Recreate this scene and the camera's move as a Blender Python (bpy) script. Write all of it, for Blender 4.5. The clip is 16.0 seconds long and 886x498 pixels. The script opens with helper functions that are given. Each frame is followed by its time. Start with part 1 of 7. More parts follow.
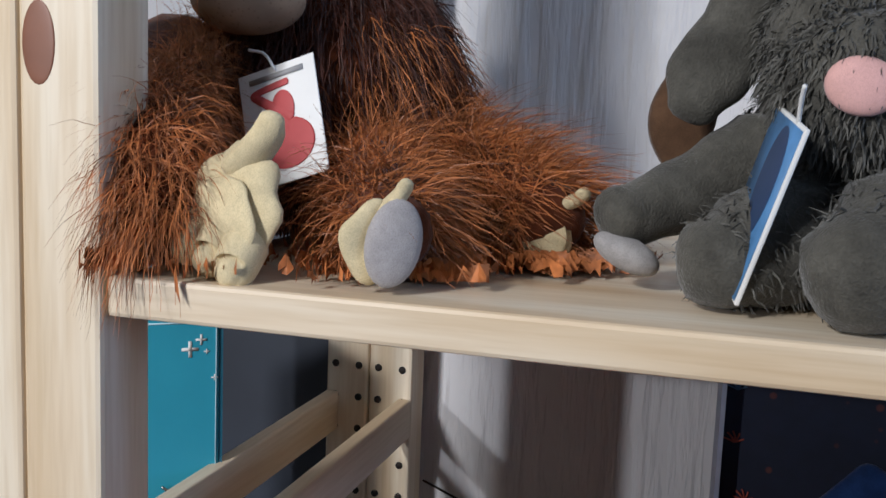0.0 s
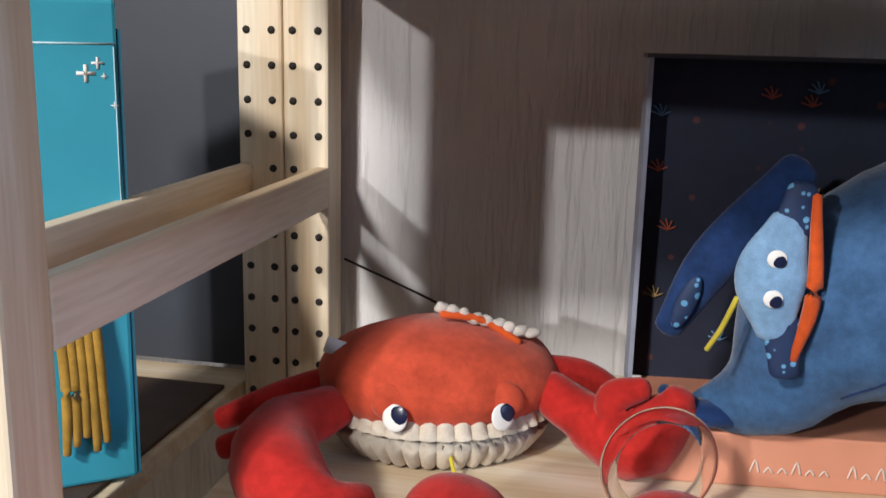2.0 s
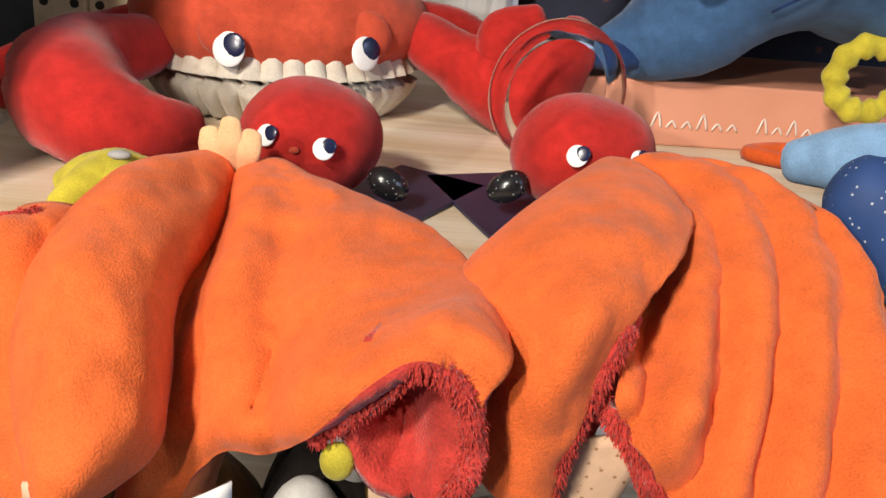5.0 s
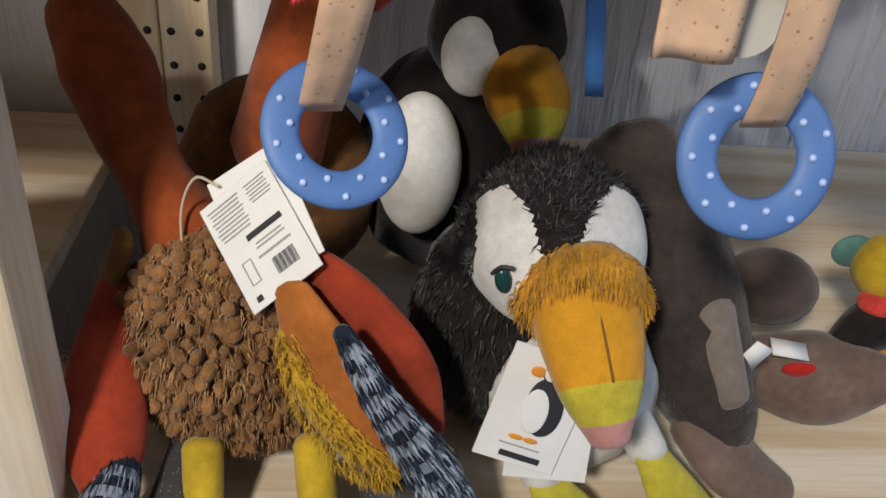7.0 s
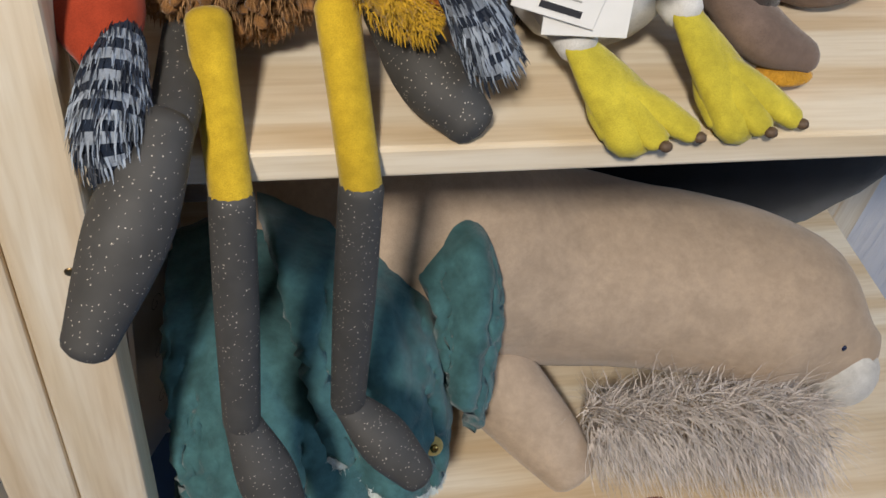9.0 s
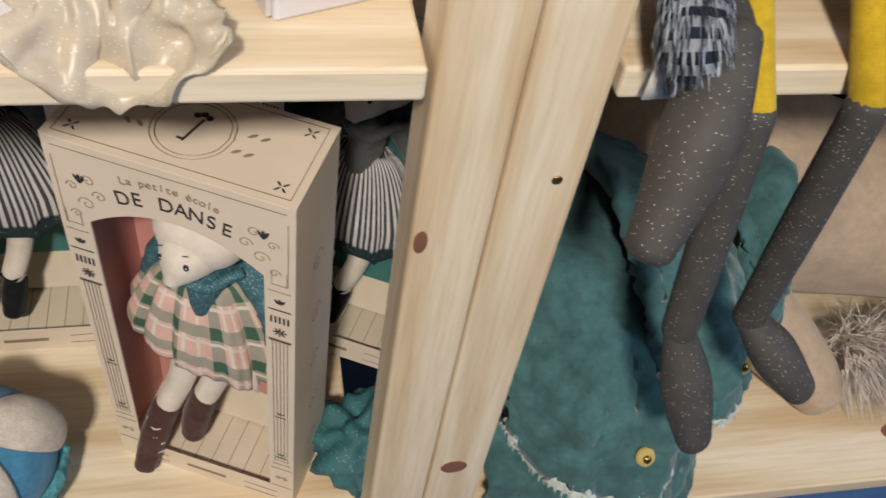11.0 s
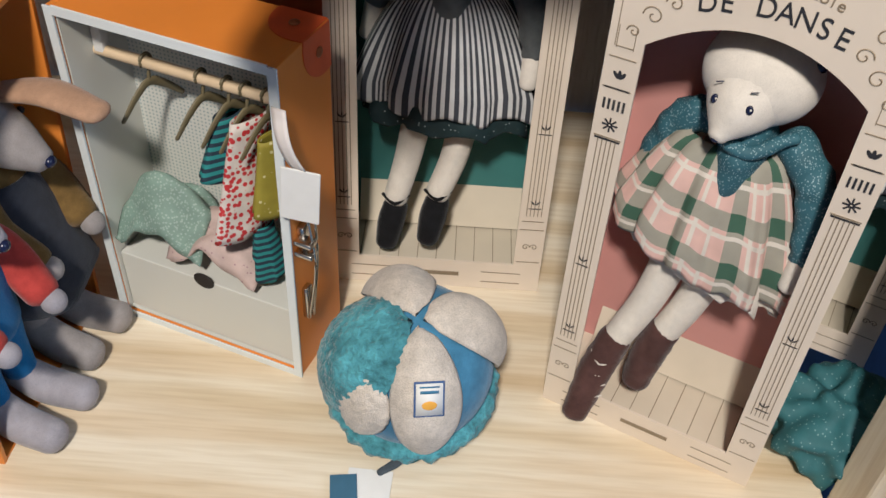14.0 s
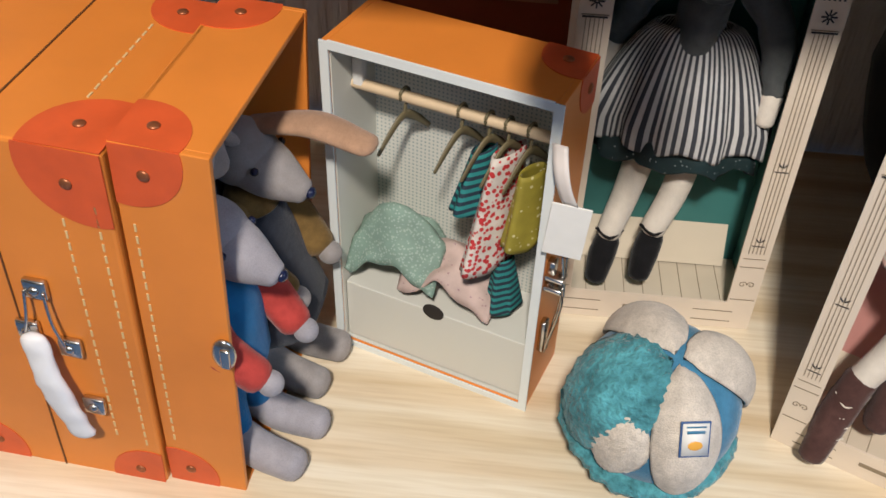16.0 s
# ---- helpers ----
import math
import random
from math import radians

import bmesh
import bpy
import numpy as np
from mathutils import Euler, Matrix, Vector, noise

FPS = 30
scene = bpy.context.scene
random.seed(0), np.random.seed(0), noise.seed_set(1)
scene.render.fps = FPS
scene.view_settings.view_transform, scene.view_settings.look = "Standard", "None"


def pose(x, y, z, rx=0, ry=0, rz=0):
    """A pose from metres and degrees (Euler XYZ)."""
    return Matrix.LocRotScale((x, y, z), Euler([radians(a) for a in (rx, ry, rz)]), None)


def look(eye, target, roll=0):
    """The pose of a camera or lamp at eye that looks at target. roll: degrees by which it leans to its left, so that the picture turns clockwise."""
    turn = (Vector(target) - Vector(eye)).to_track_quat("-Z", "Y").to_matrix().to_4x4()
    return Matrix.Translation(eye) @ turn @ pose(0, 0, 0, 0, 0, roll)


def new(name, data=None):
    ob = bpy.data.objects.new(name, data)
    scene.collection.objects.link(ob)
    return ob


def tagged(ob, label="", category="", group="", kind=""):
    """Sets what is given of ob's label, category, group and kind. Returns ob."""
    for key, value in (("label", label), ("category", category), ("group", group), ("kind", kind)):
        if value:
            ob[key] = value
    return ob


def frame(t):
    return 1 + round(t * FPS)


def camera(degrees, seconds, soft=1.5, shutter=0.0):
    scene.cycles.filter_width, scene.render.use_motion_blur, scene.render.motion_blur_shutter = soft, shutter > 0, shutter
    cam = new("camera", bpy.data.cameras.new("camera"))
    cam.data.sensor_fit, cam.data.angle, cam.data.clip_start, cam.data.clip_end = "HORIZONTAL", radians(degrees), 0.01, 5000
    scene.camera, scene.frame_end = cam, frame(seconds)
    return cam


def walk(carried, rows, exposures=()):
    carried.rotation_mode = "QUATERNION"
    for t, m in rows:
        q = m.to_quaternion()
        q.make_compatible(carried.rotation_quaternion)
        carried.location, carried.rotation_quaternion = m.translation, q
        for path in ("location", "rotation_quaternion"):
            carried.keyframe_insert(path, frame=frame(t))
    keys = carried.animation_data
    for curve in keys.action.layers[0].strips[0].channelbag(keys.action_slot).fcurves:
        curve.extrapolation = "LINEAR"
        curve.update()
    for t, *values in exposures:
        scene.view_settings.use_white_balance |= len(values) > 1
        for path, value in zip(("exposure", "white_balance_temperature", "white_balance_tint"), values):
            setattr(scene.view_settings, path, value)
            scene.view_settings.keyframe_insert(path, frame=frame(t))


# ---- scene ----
cam = camera(49.9, 16.0, soft=1.5, shutter=0.15)
PATH = [
    (0, (0.27, -0.368, 1.772), (-0.287, 1.535, 1.515), 2.3),
    (0.5, (0.243, -0.364, 1.734), (-0.24, 1.558, 1.469), 2.5),
    (1, (0.252, -0.373, 1.705), (-0.19, 1.556, 1.416), 1.9),
    (1.5, (0.262, -0.372, 1.669), (-0.134, 1.559, 1.328), 1.4),
    (2, (0.273, -0.362, 1.631), (-0.107, 1.553, 1.198), 1.4),
    (2.5, (0.273, -0.352, 1.597), (-0.064, 1.543, 1.056), 1.5),
    (3, (0.27, -0.342, 1.564), (-0.009, 1.542, 0.953), 2.3),
    (3.2, (0.267, -0.337, 1.552), (0.01, 1.544, 0.926), 2.5),
    (5.3, (0.241, -0.276, 1.461), (0.275, 1.581, 0.717), 6.0),
    (5.5, (0.232, -0.285, 1.454), (0.291, 1.57, 0.709), 6.8),
    (6, (0.203, -0.301, 1.443), (0.325, 1.497, 0.576), 7.2),
    (6.5, (0.174, -0.307, 1.408), (0.308, 1.382, 0.345), 4.9),
    (7, (0.152, -0.318, 1.365), (0.285, 1.326, 0.233), 4.9),
    (7.5, (0.133, -0.322, 1.337), (0.338, 1.271, 0.146), 5.6),
    (8, (0.108, -0.326, 1.293), (0.434, 1.169, 0.005), 7.3),
    (8.2, (0.103, -0.335, 1.272), (0.461, 1.117, -0.057), 7.7),
    (10.3, (-0.052, -0.358, 1.229), (0.424, 0.824, -0.313), 13.5),
    (10.5, (-0.083, -0.339, 1.235), (0.402, 0.816, -0.324), 14.9),
    (11, (-0.173, -0.328, 1.211), (0.222, 0.912, -0.307), 11.0),
    (11.5, (-0.249, -0.321, 1.177), (0.051, 1.021, -0.275), 9.5),
    (12, (-0.301, -0.32, 1.143), (-0.195, 1.051, -0.31), 6.5),
    (12.5, (-0.299, -0.322, 1.101), (-0.309, 1.093, -0.312), 5.2),
    (13, (-0.295, -0.335, 1.072), (-0.435, 1.127, -0.286), 3.0),
    (13.5, (-0.32, -0.346, 1.036), (-0.405, 1.122, -0.32), 4.4),
    (14, (-0.369, -0.362, 0.995), (-0.392, 1.108, -0.36), 3.5),
    (14.5, (-0.4, -0.367, 0.988), (-0.354, 1.102, -0.368), 4.3),
    (15, (-0.447, -0.366, 0.99), (-0.396, 1.108, -0.361), 4.4),
    (15.5, (-0.494, -0.366, 0.995), (-0.514, 1.103, -0.362), 3.2),
    (16, (-0.509, -0.369, 0.994), (-0.633, 1.13, -0.324), 2.1),
]
walk(cam, [(t, look(e, a, r)) for t, e, a, r in PATH], [(0.0, -1.0, 5550, 10), (1.5, -0.5, 5850, 10), (3.0, -0.25, 6400, 10), (5.5, -0.15, 6600, 10), (6.5, -0.45, 6350, 10), (7.5, -0.42, 6200, 10), (8.2, -0.12, 6200, 10), (10.5, -0.08, 6750, 10), (12.5, -0.15, 6250, 10), (14.0, 0.15, 6200, 10), (16.0, 0.25, 6400, 10)])

# ---- world and lights ----
world = bpy.data.worlds.new("room_air")
scene.world = world
world.use_nodes = True
world.node_tree.nodes["Background"].inputs[0].default_value = (0.75, 0.8, 0.9, 1)
world.node_tree.nodes["Background"].inputs[1].default_value = 0.012


def area_lamp(name, eye, target, size, power, color):
    d = bpy.data.lights.new(name, "AREA")
    d.size, d.energy, d.color = size, power, color
    ob = new(name, d)
    ob.matrix_world = look(eye, target)
    return ob


spot = bpy.data.lights.new("track_spot_light", "SPOT")
spot.energy, spot.color, spot.spot_size, spot.spot_blend, spot.shadow_soft_size = 200, (1.0, 0.93, 0.85), radians(23), 0.9, 0.04
new("track_spot_light", spot).matrix_world = look((-1.0, -2.6, 2.33), (0.10, 0.2, 1.56))
area_lamp("ceiling_spot_light", (-0.55, -1.6, 2.64), (-0.25, 0.1, 0.6), 0.20, 70, (1.0, 0.91, 0.80))
area_lamp("window_daylight", (2.5, -1.0, 2.35), (0.0, 0.2, 1.75), 1.1, 30, (0.55, 0.72, 1.0))

# ---- materials ----
MATS = {}


def nodes_of(name):
    m = bpy.data.materials.new(name)
    m.use_nodes = True
    nt = m.node_tree
    return m, nt, nt.nodes["Principled BSDF"]


def noise_mix(nt, scale, c1, c2, lo=0.35, hi=0.65, detail=5.0, stretch=(1, 1, 1), coords="Object"):
    tc = nt.nodes.new("ShaderNodeTexCoord")
    mp = nt.nodes.new("ShaderNodeMapping")
    mp.inputs["Scale"].default_value = stretch
    nt.links.new(tc.outputs[coords], mp.inputs[0])
    n = nt.nodes.new("ShaderNodeTexNoise")
    n.inputs["Scale"].default_value, n.inputs["Detail"].default_value = scale, detail
    nt.links.new(mp.outputs[0], n.inputs["Vector"])
    r = nt.nodes.new("ShaderNodeValToRGB")
    r.color_ramp.elements[0].position, r.color_ramp.elements[1].position = lo, hi
    r.color_ramp.elements[0].color, r.color_ramp.elements[1].color = (*c1, 1), (*c2, 1)
    nt.links.new(n.outputs["Fac"], r.inputs[0])
    return n, r, mp


def bump_in(nt, p, height, strength, distance=0.002):
    b = nt.nodes.new("ShaderNodeBump")
    b.inputs["Strength"].default_value, b.inputs["Distance"].default_value = strength, distance
    nt.links.new(height, b.inputs["Height"])
    nt.links.new(b.outputs[0], p.inputs["Normal"])


def mix_rgb(nt, kind, fac, a, b):
    x = nt.nodes.new("ShaderNodeMix")
    x.data_type, x.blend_type = "RGBA", kind
    x.inputs[0].default_value = fac
    nt.links.new(a, x.inputs[6])
    nt.links.new(b, x.inputs[7])
    return x.outputs[2]


def plain(name, col, rough=0.6, metal=0.0, var=0.12, scale=60.0, bump=0.1):
    if name in MATS:
        return MATS[name]
    m, nt, p = nodes_of(name)
    c2 = tuple(max(0, c * (1 - var)) for c in col)
    n, r, _ = noise_mix(nt, scale, c2, col)
    nt.links.new(r.outputs[0], p.inputs["Base Color"])
    p.inputs["Roughness"].default_value, p.inputs["Metallic"].default_value = rough, metal
    if bump:
        bump_in(nt, p, n.outputs["Fac"], bump)
    MATS[name] = m
    return m


def plush(name, col, var=0.3, nap=900.0, bump=0.5, sheen=0.22):
    """Short-pile fabric: soft patches of nap, fine fibre relief and a velvet sheen."""
    if name in MATS:
        return MATS[name]
    m, nt, p = nodes_of(name)
    dark = tuple(c * (1 - var) for c in col)
    light = tuple(min(1, c * (1 + 0.5 * var)) for c in col)
    n1, r1, _ = noise_mix(nt, 45, dark, light, 0.32, 0.7)
    n2, r2, _ = noise_mix(nt, nap * 1.9, (0.74, 0.74, 0.74), (1, 1, 1), 0.3, 0.6, 2.0)
    lo = 1 - 0.7 * var
    n3, r3, _ = noise_mix(nt, 170, (lo, lo, lo), (1.04, 1.04, 1.04), 0.34, 0.66, 4.0)
    body = mix_rgb(nt, "MULTIPLY", 0.75, r1.outputs[0], r3.outputs[0])
    nt.links.new(mix_rgb(nt, "MULTIPLY", 0.8, body, r2.outputs[0]), p.inputs["Base Color"])
    add = nt.nodes.new("ShaderNodeMath")
    add.operation = "MULTIPLY_ADD"
    add.inputs[1].default_value = 2.6 * var
    nt.links.new(n3.outputs["Fac"], add.inputs[0])
    nt.links.new(n2.outputs["Fac"], add.inputs[2])
    p.inputs["Roughness"].default_value = 0.95
    p.inputs["Sheen Weight"].default_value = sheen
    p.inputs["Sheen Roughness"].default_value = 0.4
    p.inputs["Specular IOR Level"].default_value = 0.15
    bump_in(nt, p, add.outputs[0], bump * 0.7, 0.0014)
    MATS[name] = m
    return m


def pine(name, axis, light=(0.79, 0.70, 0.55), dark=(0.71, 0.58, 0.41)):
    """Planed pine: long rings along the grain, fine streaks, satin finish."""
    m, nt, p = nodes_of(name)
    st = [9.0, 9.0, 9.0]
    st["xyz".index(axis)] = 0.55
    n, r, mp = noise_mix(nt, 3.2, dark, light, 0.38, 0.58, 3.0, st)
    wv = nt.nodes.new("ShaderNodeTexWave")
    wv.inputs["Scale"].default_value, wv.inputs["Distortion"].default_value = 1.1, 9.0
    wv.inputs["Detail"].default_value, wv.inputs["Detail Scale"].default_value = 2.0, 0.6
    wv.bands_direction = "DIAGONAL"
    nt.links.new(mp.outputs[0], wv.inputs["Vector"])
    rr = nt.nodes.new("ShaderNodeValToRGB")
    rr.color_ramp.elements[0].color, rr.color_ramp.elements[1].color = (0.84, 0.76, 0.64, 1), (1, 1, 1, 1)
    rr.color_ramp.elements[1].position = 0.45
    nt.links.new(wv.outputs["Fac"], rr.inputs[0])
    n2, r2, _ = noise_mix(nt, 28, (0.86, 0.82, 0.76), (1, 1, 1), 0.3, 0.6, 3.0, st)
    a = mix_rgb(nt, "MULTIPLY", 0.75, r.outputs[0], rr.outputs[0])
    nt.links.new(mix_rgb(nt, "MULTIPLY", 0.8, a, r2.outputs[0]), p.inputs["Base Color"])
    p.inputs["Roughness"].default_value = 0.5
    bump_in(nt, p, n2.outputs["Fac"], 0.15, 0.001)
    return m


def dotted(name, base, dot, pitch=260.0):
    """Paper printed with a small dot pattern."""
    m, nt, p = nodes_of(name)
    tc = nt.nodes.new("ShaderNodeTexCoord")
    v = nt.nodes.new("ShaderNodeTexVoronoi")
    v.inputs["Scale"].default_value, v.inputs["Randomness"].default_value = pitch, 0.0
    nt.links.new(tc.outputs["Object"], v.inputs["Vector"])
    r = nt.nodes.new("ShaderNodeValToRGB")
    r.color_ramp.elements[0].position, r.color_ramp.elements[1].position = 0.22, 0.30
    r.color_ramp.elements[0].color, r.color_ramp.elements[1].color = (*dot, 1), (*base, 1)
    nt.links.new(v.outputs["Distance"], r.inputs[0])
    nt.links.new(r.outputs[0], p.inputs["Base Color"])
    p.inputs["Roughness"].default_value = 0.65
    return m


def speckled(name, base, dots, scale, size=0.2, glow=0.0, rough=0.7):
    """Cloth with scattered flecks or sprigs of another colour."""
    m, nt, p = nodes_of(name)
    tc = nt.nodes.new("ShaderNodeTexCoord")
    v = nt.nodes.new("ShaderNodeTexVoronoi")
    v.inputs["Scale"].default_value = scale
    nt.links.new(tc.outputs["Object"], v.inputs["Vector"])
    r = nt.nodes.new("ShaderNodeValToRGB")
    r.color_ramp.elements[0].position, r.color_ramp.elements[1].position = size, size + 0.06
    r.color_ramp.elements[0].color, r.color_ramp.elements[1].color = (*dots, 1), (*base, 1)
    nt.links.new(v.outputs["Distance"], r.inputs[0])
    n, r2, _ = noise_mix(nt, 70, (0.7, 0.7, 0.7), (1, 1, 1))
    nt.links.new(mix_rgb(nt, "MULTIPLY", 0.7, r.outputs[0], r2.outputs[0]), p.inputs["Base Color"])
    p.inputs["Roughness"].default_value = rough
    bump_in(nt, p, n.outputs["Fac"], 0.3, 0.001)
    return m


def glass(name, rough=0.03):
    m, nt, p = nodes_of(name)
    p.inputs["Base Color"].default_value = (0.95, 0.96, 0.95, 1)
    p.inputs["Transmission Weight"].default_value = 1.0
    p.inputs["Roughness"].default_value, p.inputs["IOR"].default_value = rough, 1.25
    return m


PINE_X, PINE_Z, PINE_Y = pine("pine_shelf", "x"), pine("pine_post", "z"), pine("pine_rail", "y")
KNOT = plain("knot_brown", (0.22, 0.09, 0.05), 0.5)
DARK = plain("dark_hole", (0.02, 0.015, 0.012), 0.8)
STEEL = plain("nickel_steel", (0.6, 0.58, 0.55), 0.22, 1.0, 0.1)
ORANGE_RUG = plush("orange_velour", (0.80, 0.155, 0.036), 0.15, 700, 0.6, 0.12)
RED = plush("red_velour", (0.50, 0.025, 0.02), 0.3)
RED_IN = plush("coral_fleece", (0.62, 0.06, 0.045), 0.35, 500, 0.9)
CREAM = plush("cream_velour", (0.68, 0.56, 0.40), 0.2)
WHITE_P = plush("white_plush", (0.72, 0.70, 0.66), 0.15)
BLACK_P = plush("black_plush", (0.022, 0.017, 0.015), 0.4, 500, 0.8)
GREY_P = plush("grey_plush", (0.105, 0.10, 0.085), 0.35, 420, 0.9)
YEL_P = plush("yellow_velour", (0.62, 0.42, 0.03), 0.25)
LIME_P = plush("lime_velour", (0.60, 0.50, 0.05), 0.25)
GOLD_P = plush("golden_fleece", (0.62, 0.31, 0.03), 0.35, 420, 1.0)
NAVY_P = plush("navy_velour", (0.02, 0.05, 0.16), 0.35)
BLUE_P = plush("blue_velour", (0.06, 0.14, 0.30), 0.3)
SKY_P = plush("sky_velour", (0.24, 0.42, 0.66), 0.2)
TAN_P = plush("tan_velour", (0.52, 0.40, 0.295), 0.12)
PINK_P = plush("pink_velour", (0.62, 0.30, 0.26), 0.2)
TEAL_P = plush("teal_velour", (0.070, 0.168, 0.178), 0.30)
TEALF = plush("teal_fleece", (0.10, 0.36, 0.42), 0.5, 160, 2.0)
BALLBLUE = plush("ball_blue_cotton", (0.07, 0.24, 0.40), 0.2, 1200, 0.3)
OATMEAL = plush("oatmeal_plush", (0.68, 0.61, 0.53), 0.2, 500, 0.9)
BOOT = speckled("charcoal_glitter_felt", (0.055, 0.053, 0.05), (0.65, 0.6, 0.5), 420, 0.10)
RUST_P = plush("rust_velour", (0.34, 0.075, 0.02), 0.3)
BROWN_P = plush("brown_tufts", (0.24, 0.11, 0.035), 0.5, 500, 1.0)
TAUPE_P = plush("taupe_plush", (0.20, 0.14, 0.11), 0.25)
EYE_W = plain("eye_white", (0.8, 0.8, 0.78), 0.4, 0, 0.03)
EYE_B = plain("eye_dark", (0.01, 0.015, 0.05), 0.25, 0, 0.1)
PAPER = plain("white_card", (0.78, 0.77, 0.74), 0.6, 0, 0.05)
INK = plain("black_ink", (0.025, 0.025, 0.03), 0.6, 0, 0.1)
GREYINK = plain("grey_ink", (0.35, 0.34, 0.33), 0.6, 0, 0.1)
GOLDINK = plain("gold_ink", (0.27, 0.21, 0.14), 0.5, 0, 0.1)
BOXCARD = plain("cream_box_card", (0.74, 0.64, 0.53), 0.55, 0, 0.05, 25, 0.03)
CASE_OR = plain("orange_case_paper", (0.72, 0.23, 0.035), 0.42, 0, 0.12, 12, 0.03)
CASE_RED = plain("red_case_corner", (0.66, 0.10, 0.025), 0.45, 0, 0.15, 40, 0.05)
DOTS = dotted("dotted_lining", (0.60, 0.60, 0.55), (0.28, 0.36, 0.36), 300)
DOTB = dotted("blue_dotted_edge", (0.70, 0.74, 0.74), (0.15, 0.28, 0.50), 330)
PEACH = speckled("peach_spotted_ribbon", (0.76, 0.50, 0.32), (0.45, 0.22, 0.10), 260, 0.13)
WALLM = plain("rough_white_wallpaper", (0.70, 0.69, 0.70), 0.85, 0, 0.06, 14, 0.0)


def part(name, bm, mats, parent=None, label="", smooth=True):
    me = bpy.data.meshes.new(name)
    bmesh.ops.recalc_face_normals(bm, faces=bm.faces)
    bm.to_mesh(me)
    bm.free()
    for m in mats if isinstance(mats, (list, tuple)) else [mats]:
        me.materials.append(m)
    if smooth:
        me.polygons.foreach_set("use_smooth", [True] * len(me.polygons))
    ob = new(name, me)
    if parent:
        ob.parent = parent
    if label:
        ob["label"] = label
    return ob


def thing(name, at, label, category, group="", rz=0.0, rx=0.0):
    ob = new(name)
    ob.matrix_world = pose(*at, rx, 0, rz)
    return tagged(ob, label, category, group)


def bx(bm, c, s, rot=(0, 0, 0), bev=0.0, mi=0):
    m = Matrix.LocRotScale(c, Euler([radians(a) for a in rot]), None)
    r = bmesh.ops.create_cube(bm, size=1, matrix=m @ Matrix.Diagonal((*s, 1)))
    fs = {f for v in r["verts"] for f in v.link_faces}
    if bev:
        es = {e for v in r["verts"] for e in v.link_edges}
        out = bmesh.ops.bevel(bm, geom=list(es), offset=bev, segments=2, affect="EDGES", profile=0.5)
        fs |= set(out["faces"])
    for f in fs:
        if f.is_valid:
            f.material_index = mi
    return bm


def ell(bm, c, r, rot=(0, 0, 0), mi=0, seg=22, lump=0.0, freq=40.0):
    m = Matrix.LocRotScale(c, Euler([radians(a) for a in rot]), Vector(r))
    out = bmesh.ops.create_uvsphere(bm, u_segments=seg, v_segments=max(6, seg * 2 // 3), radius=1, matrix=m)
    for v in out["verts"]:
        if lump:
            d = (v.co - Vector(c)).normalized()
            v.co += d * lump * noise.noise(v.co * freq)
        for f in v.link_faces:
            f.material_index = mi
    return bm


def torus(bm, R, r, M, flat=1.0, seg=48, ring=14, wave=0.0, waves=8):
    """A closed hoop in the local xz plane; flat squeezes it across that plane."""
    rows = []
    for k in range(seg):
        a = 2 * math.pi * k / seg
        rr = r * (1 + wave * math.cos(a * waves))
        rows.append([bm.verts.new(M @ Vector(((R + rr * math.cos(q)) * math.cos(a), rr * flat * math.sin(q), (R + rr * math.cos(q)) * math.sin(a)))) for q in [2 * math.pi * j / ring for j in range(ring)]])
    for k in range(seg):
        for j in range(ring):
            bm.faces.new((rows[k][j], rows[k][(j + 1) % ring], rows[(k + 1) % seg][(j + 1) % ring], rows[(k + 1) % seg][j]))
    return bm


def spline(pts, n):
    """n + 1 points of a smooth curve through pts."""
    P = [Vector(p) for p in pts]
    P = [P[0] * 2 - P[1]] + P + [P[-1] * 2 - P[-2]]
    out = []
    for k in range(n + 1):
        u = k / n * (len(P) - 3)
        i = min(int(u), len(P) - 4)
        t = u - i
        a, b, c, d = P[i:i + 4]
        out.append(0.5 * (2 * b + (c - a) * t + (2 * a - 5 * b + 4 * c - d) * t * t + (3 * b - a - 3 * c + d) * t ** 3))
    return out


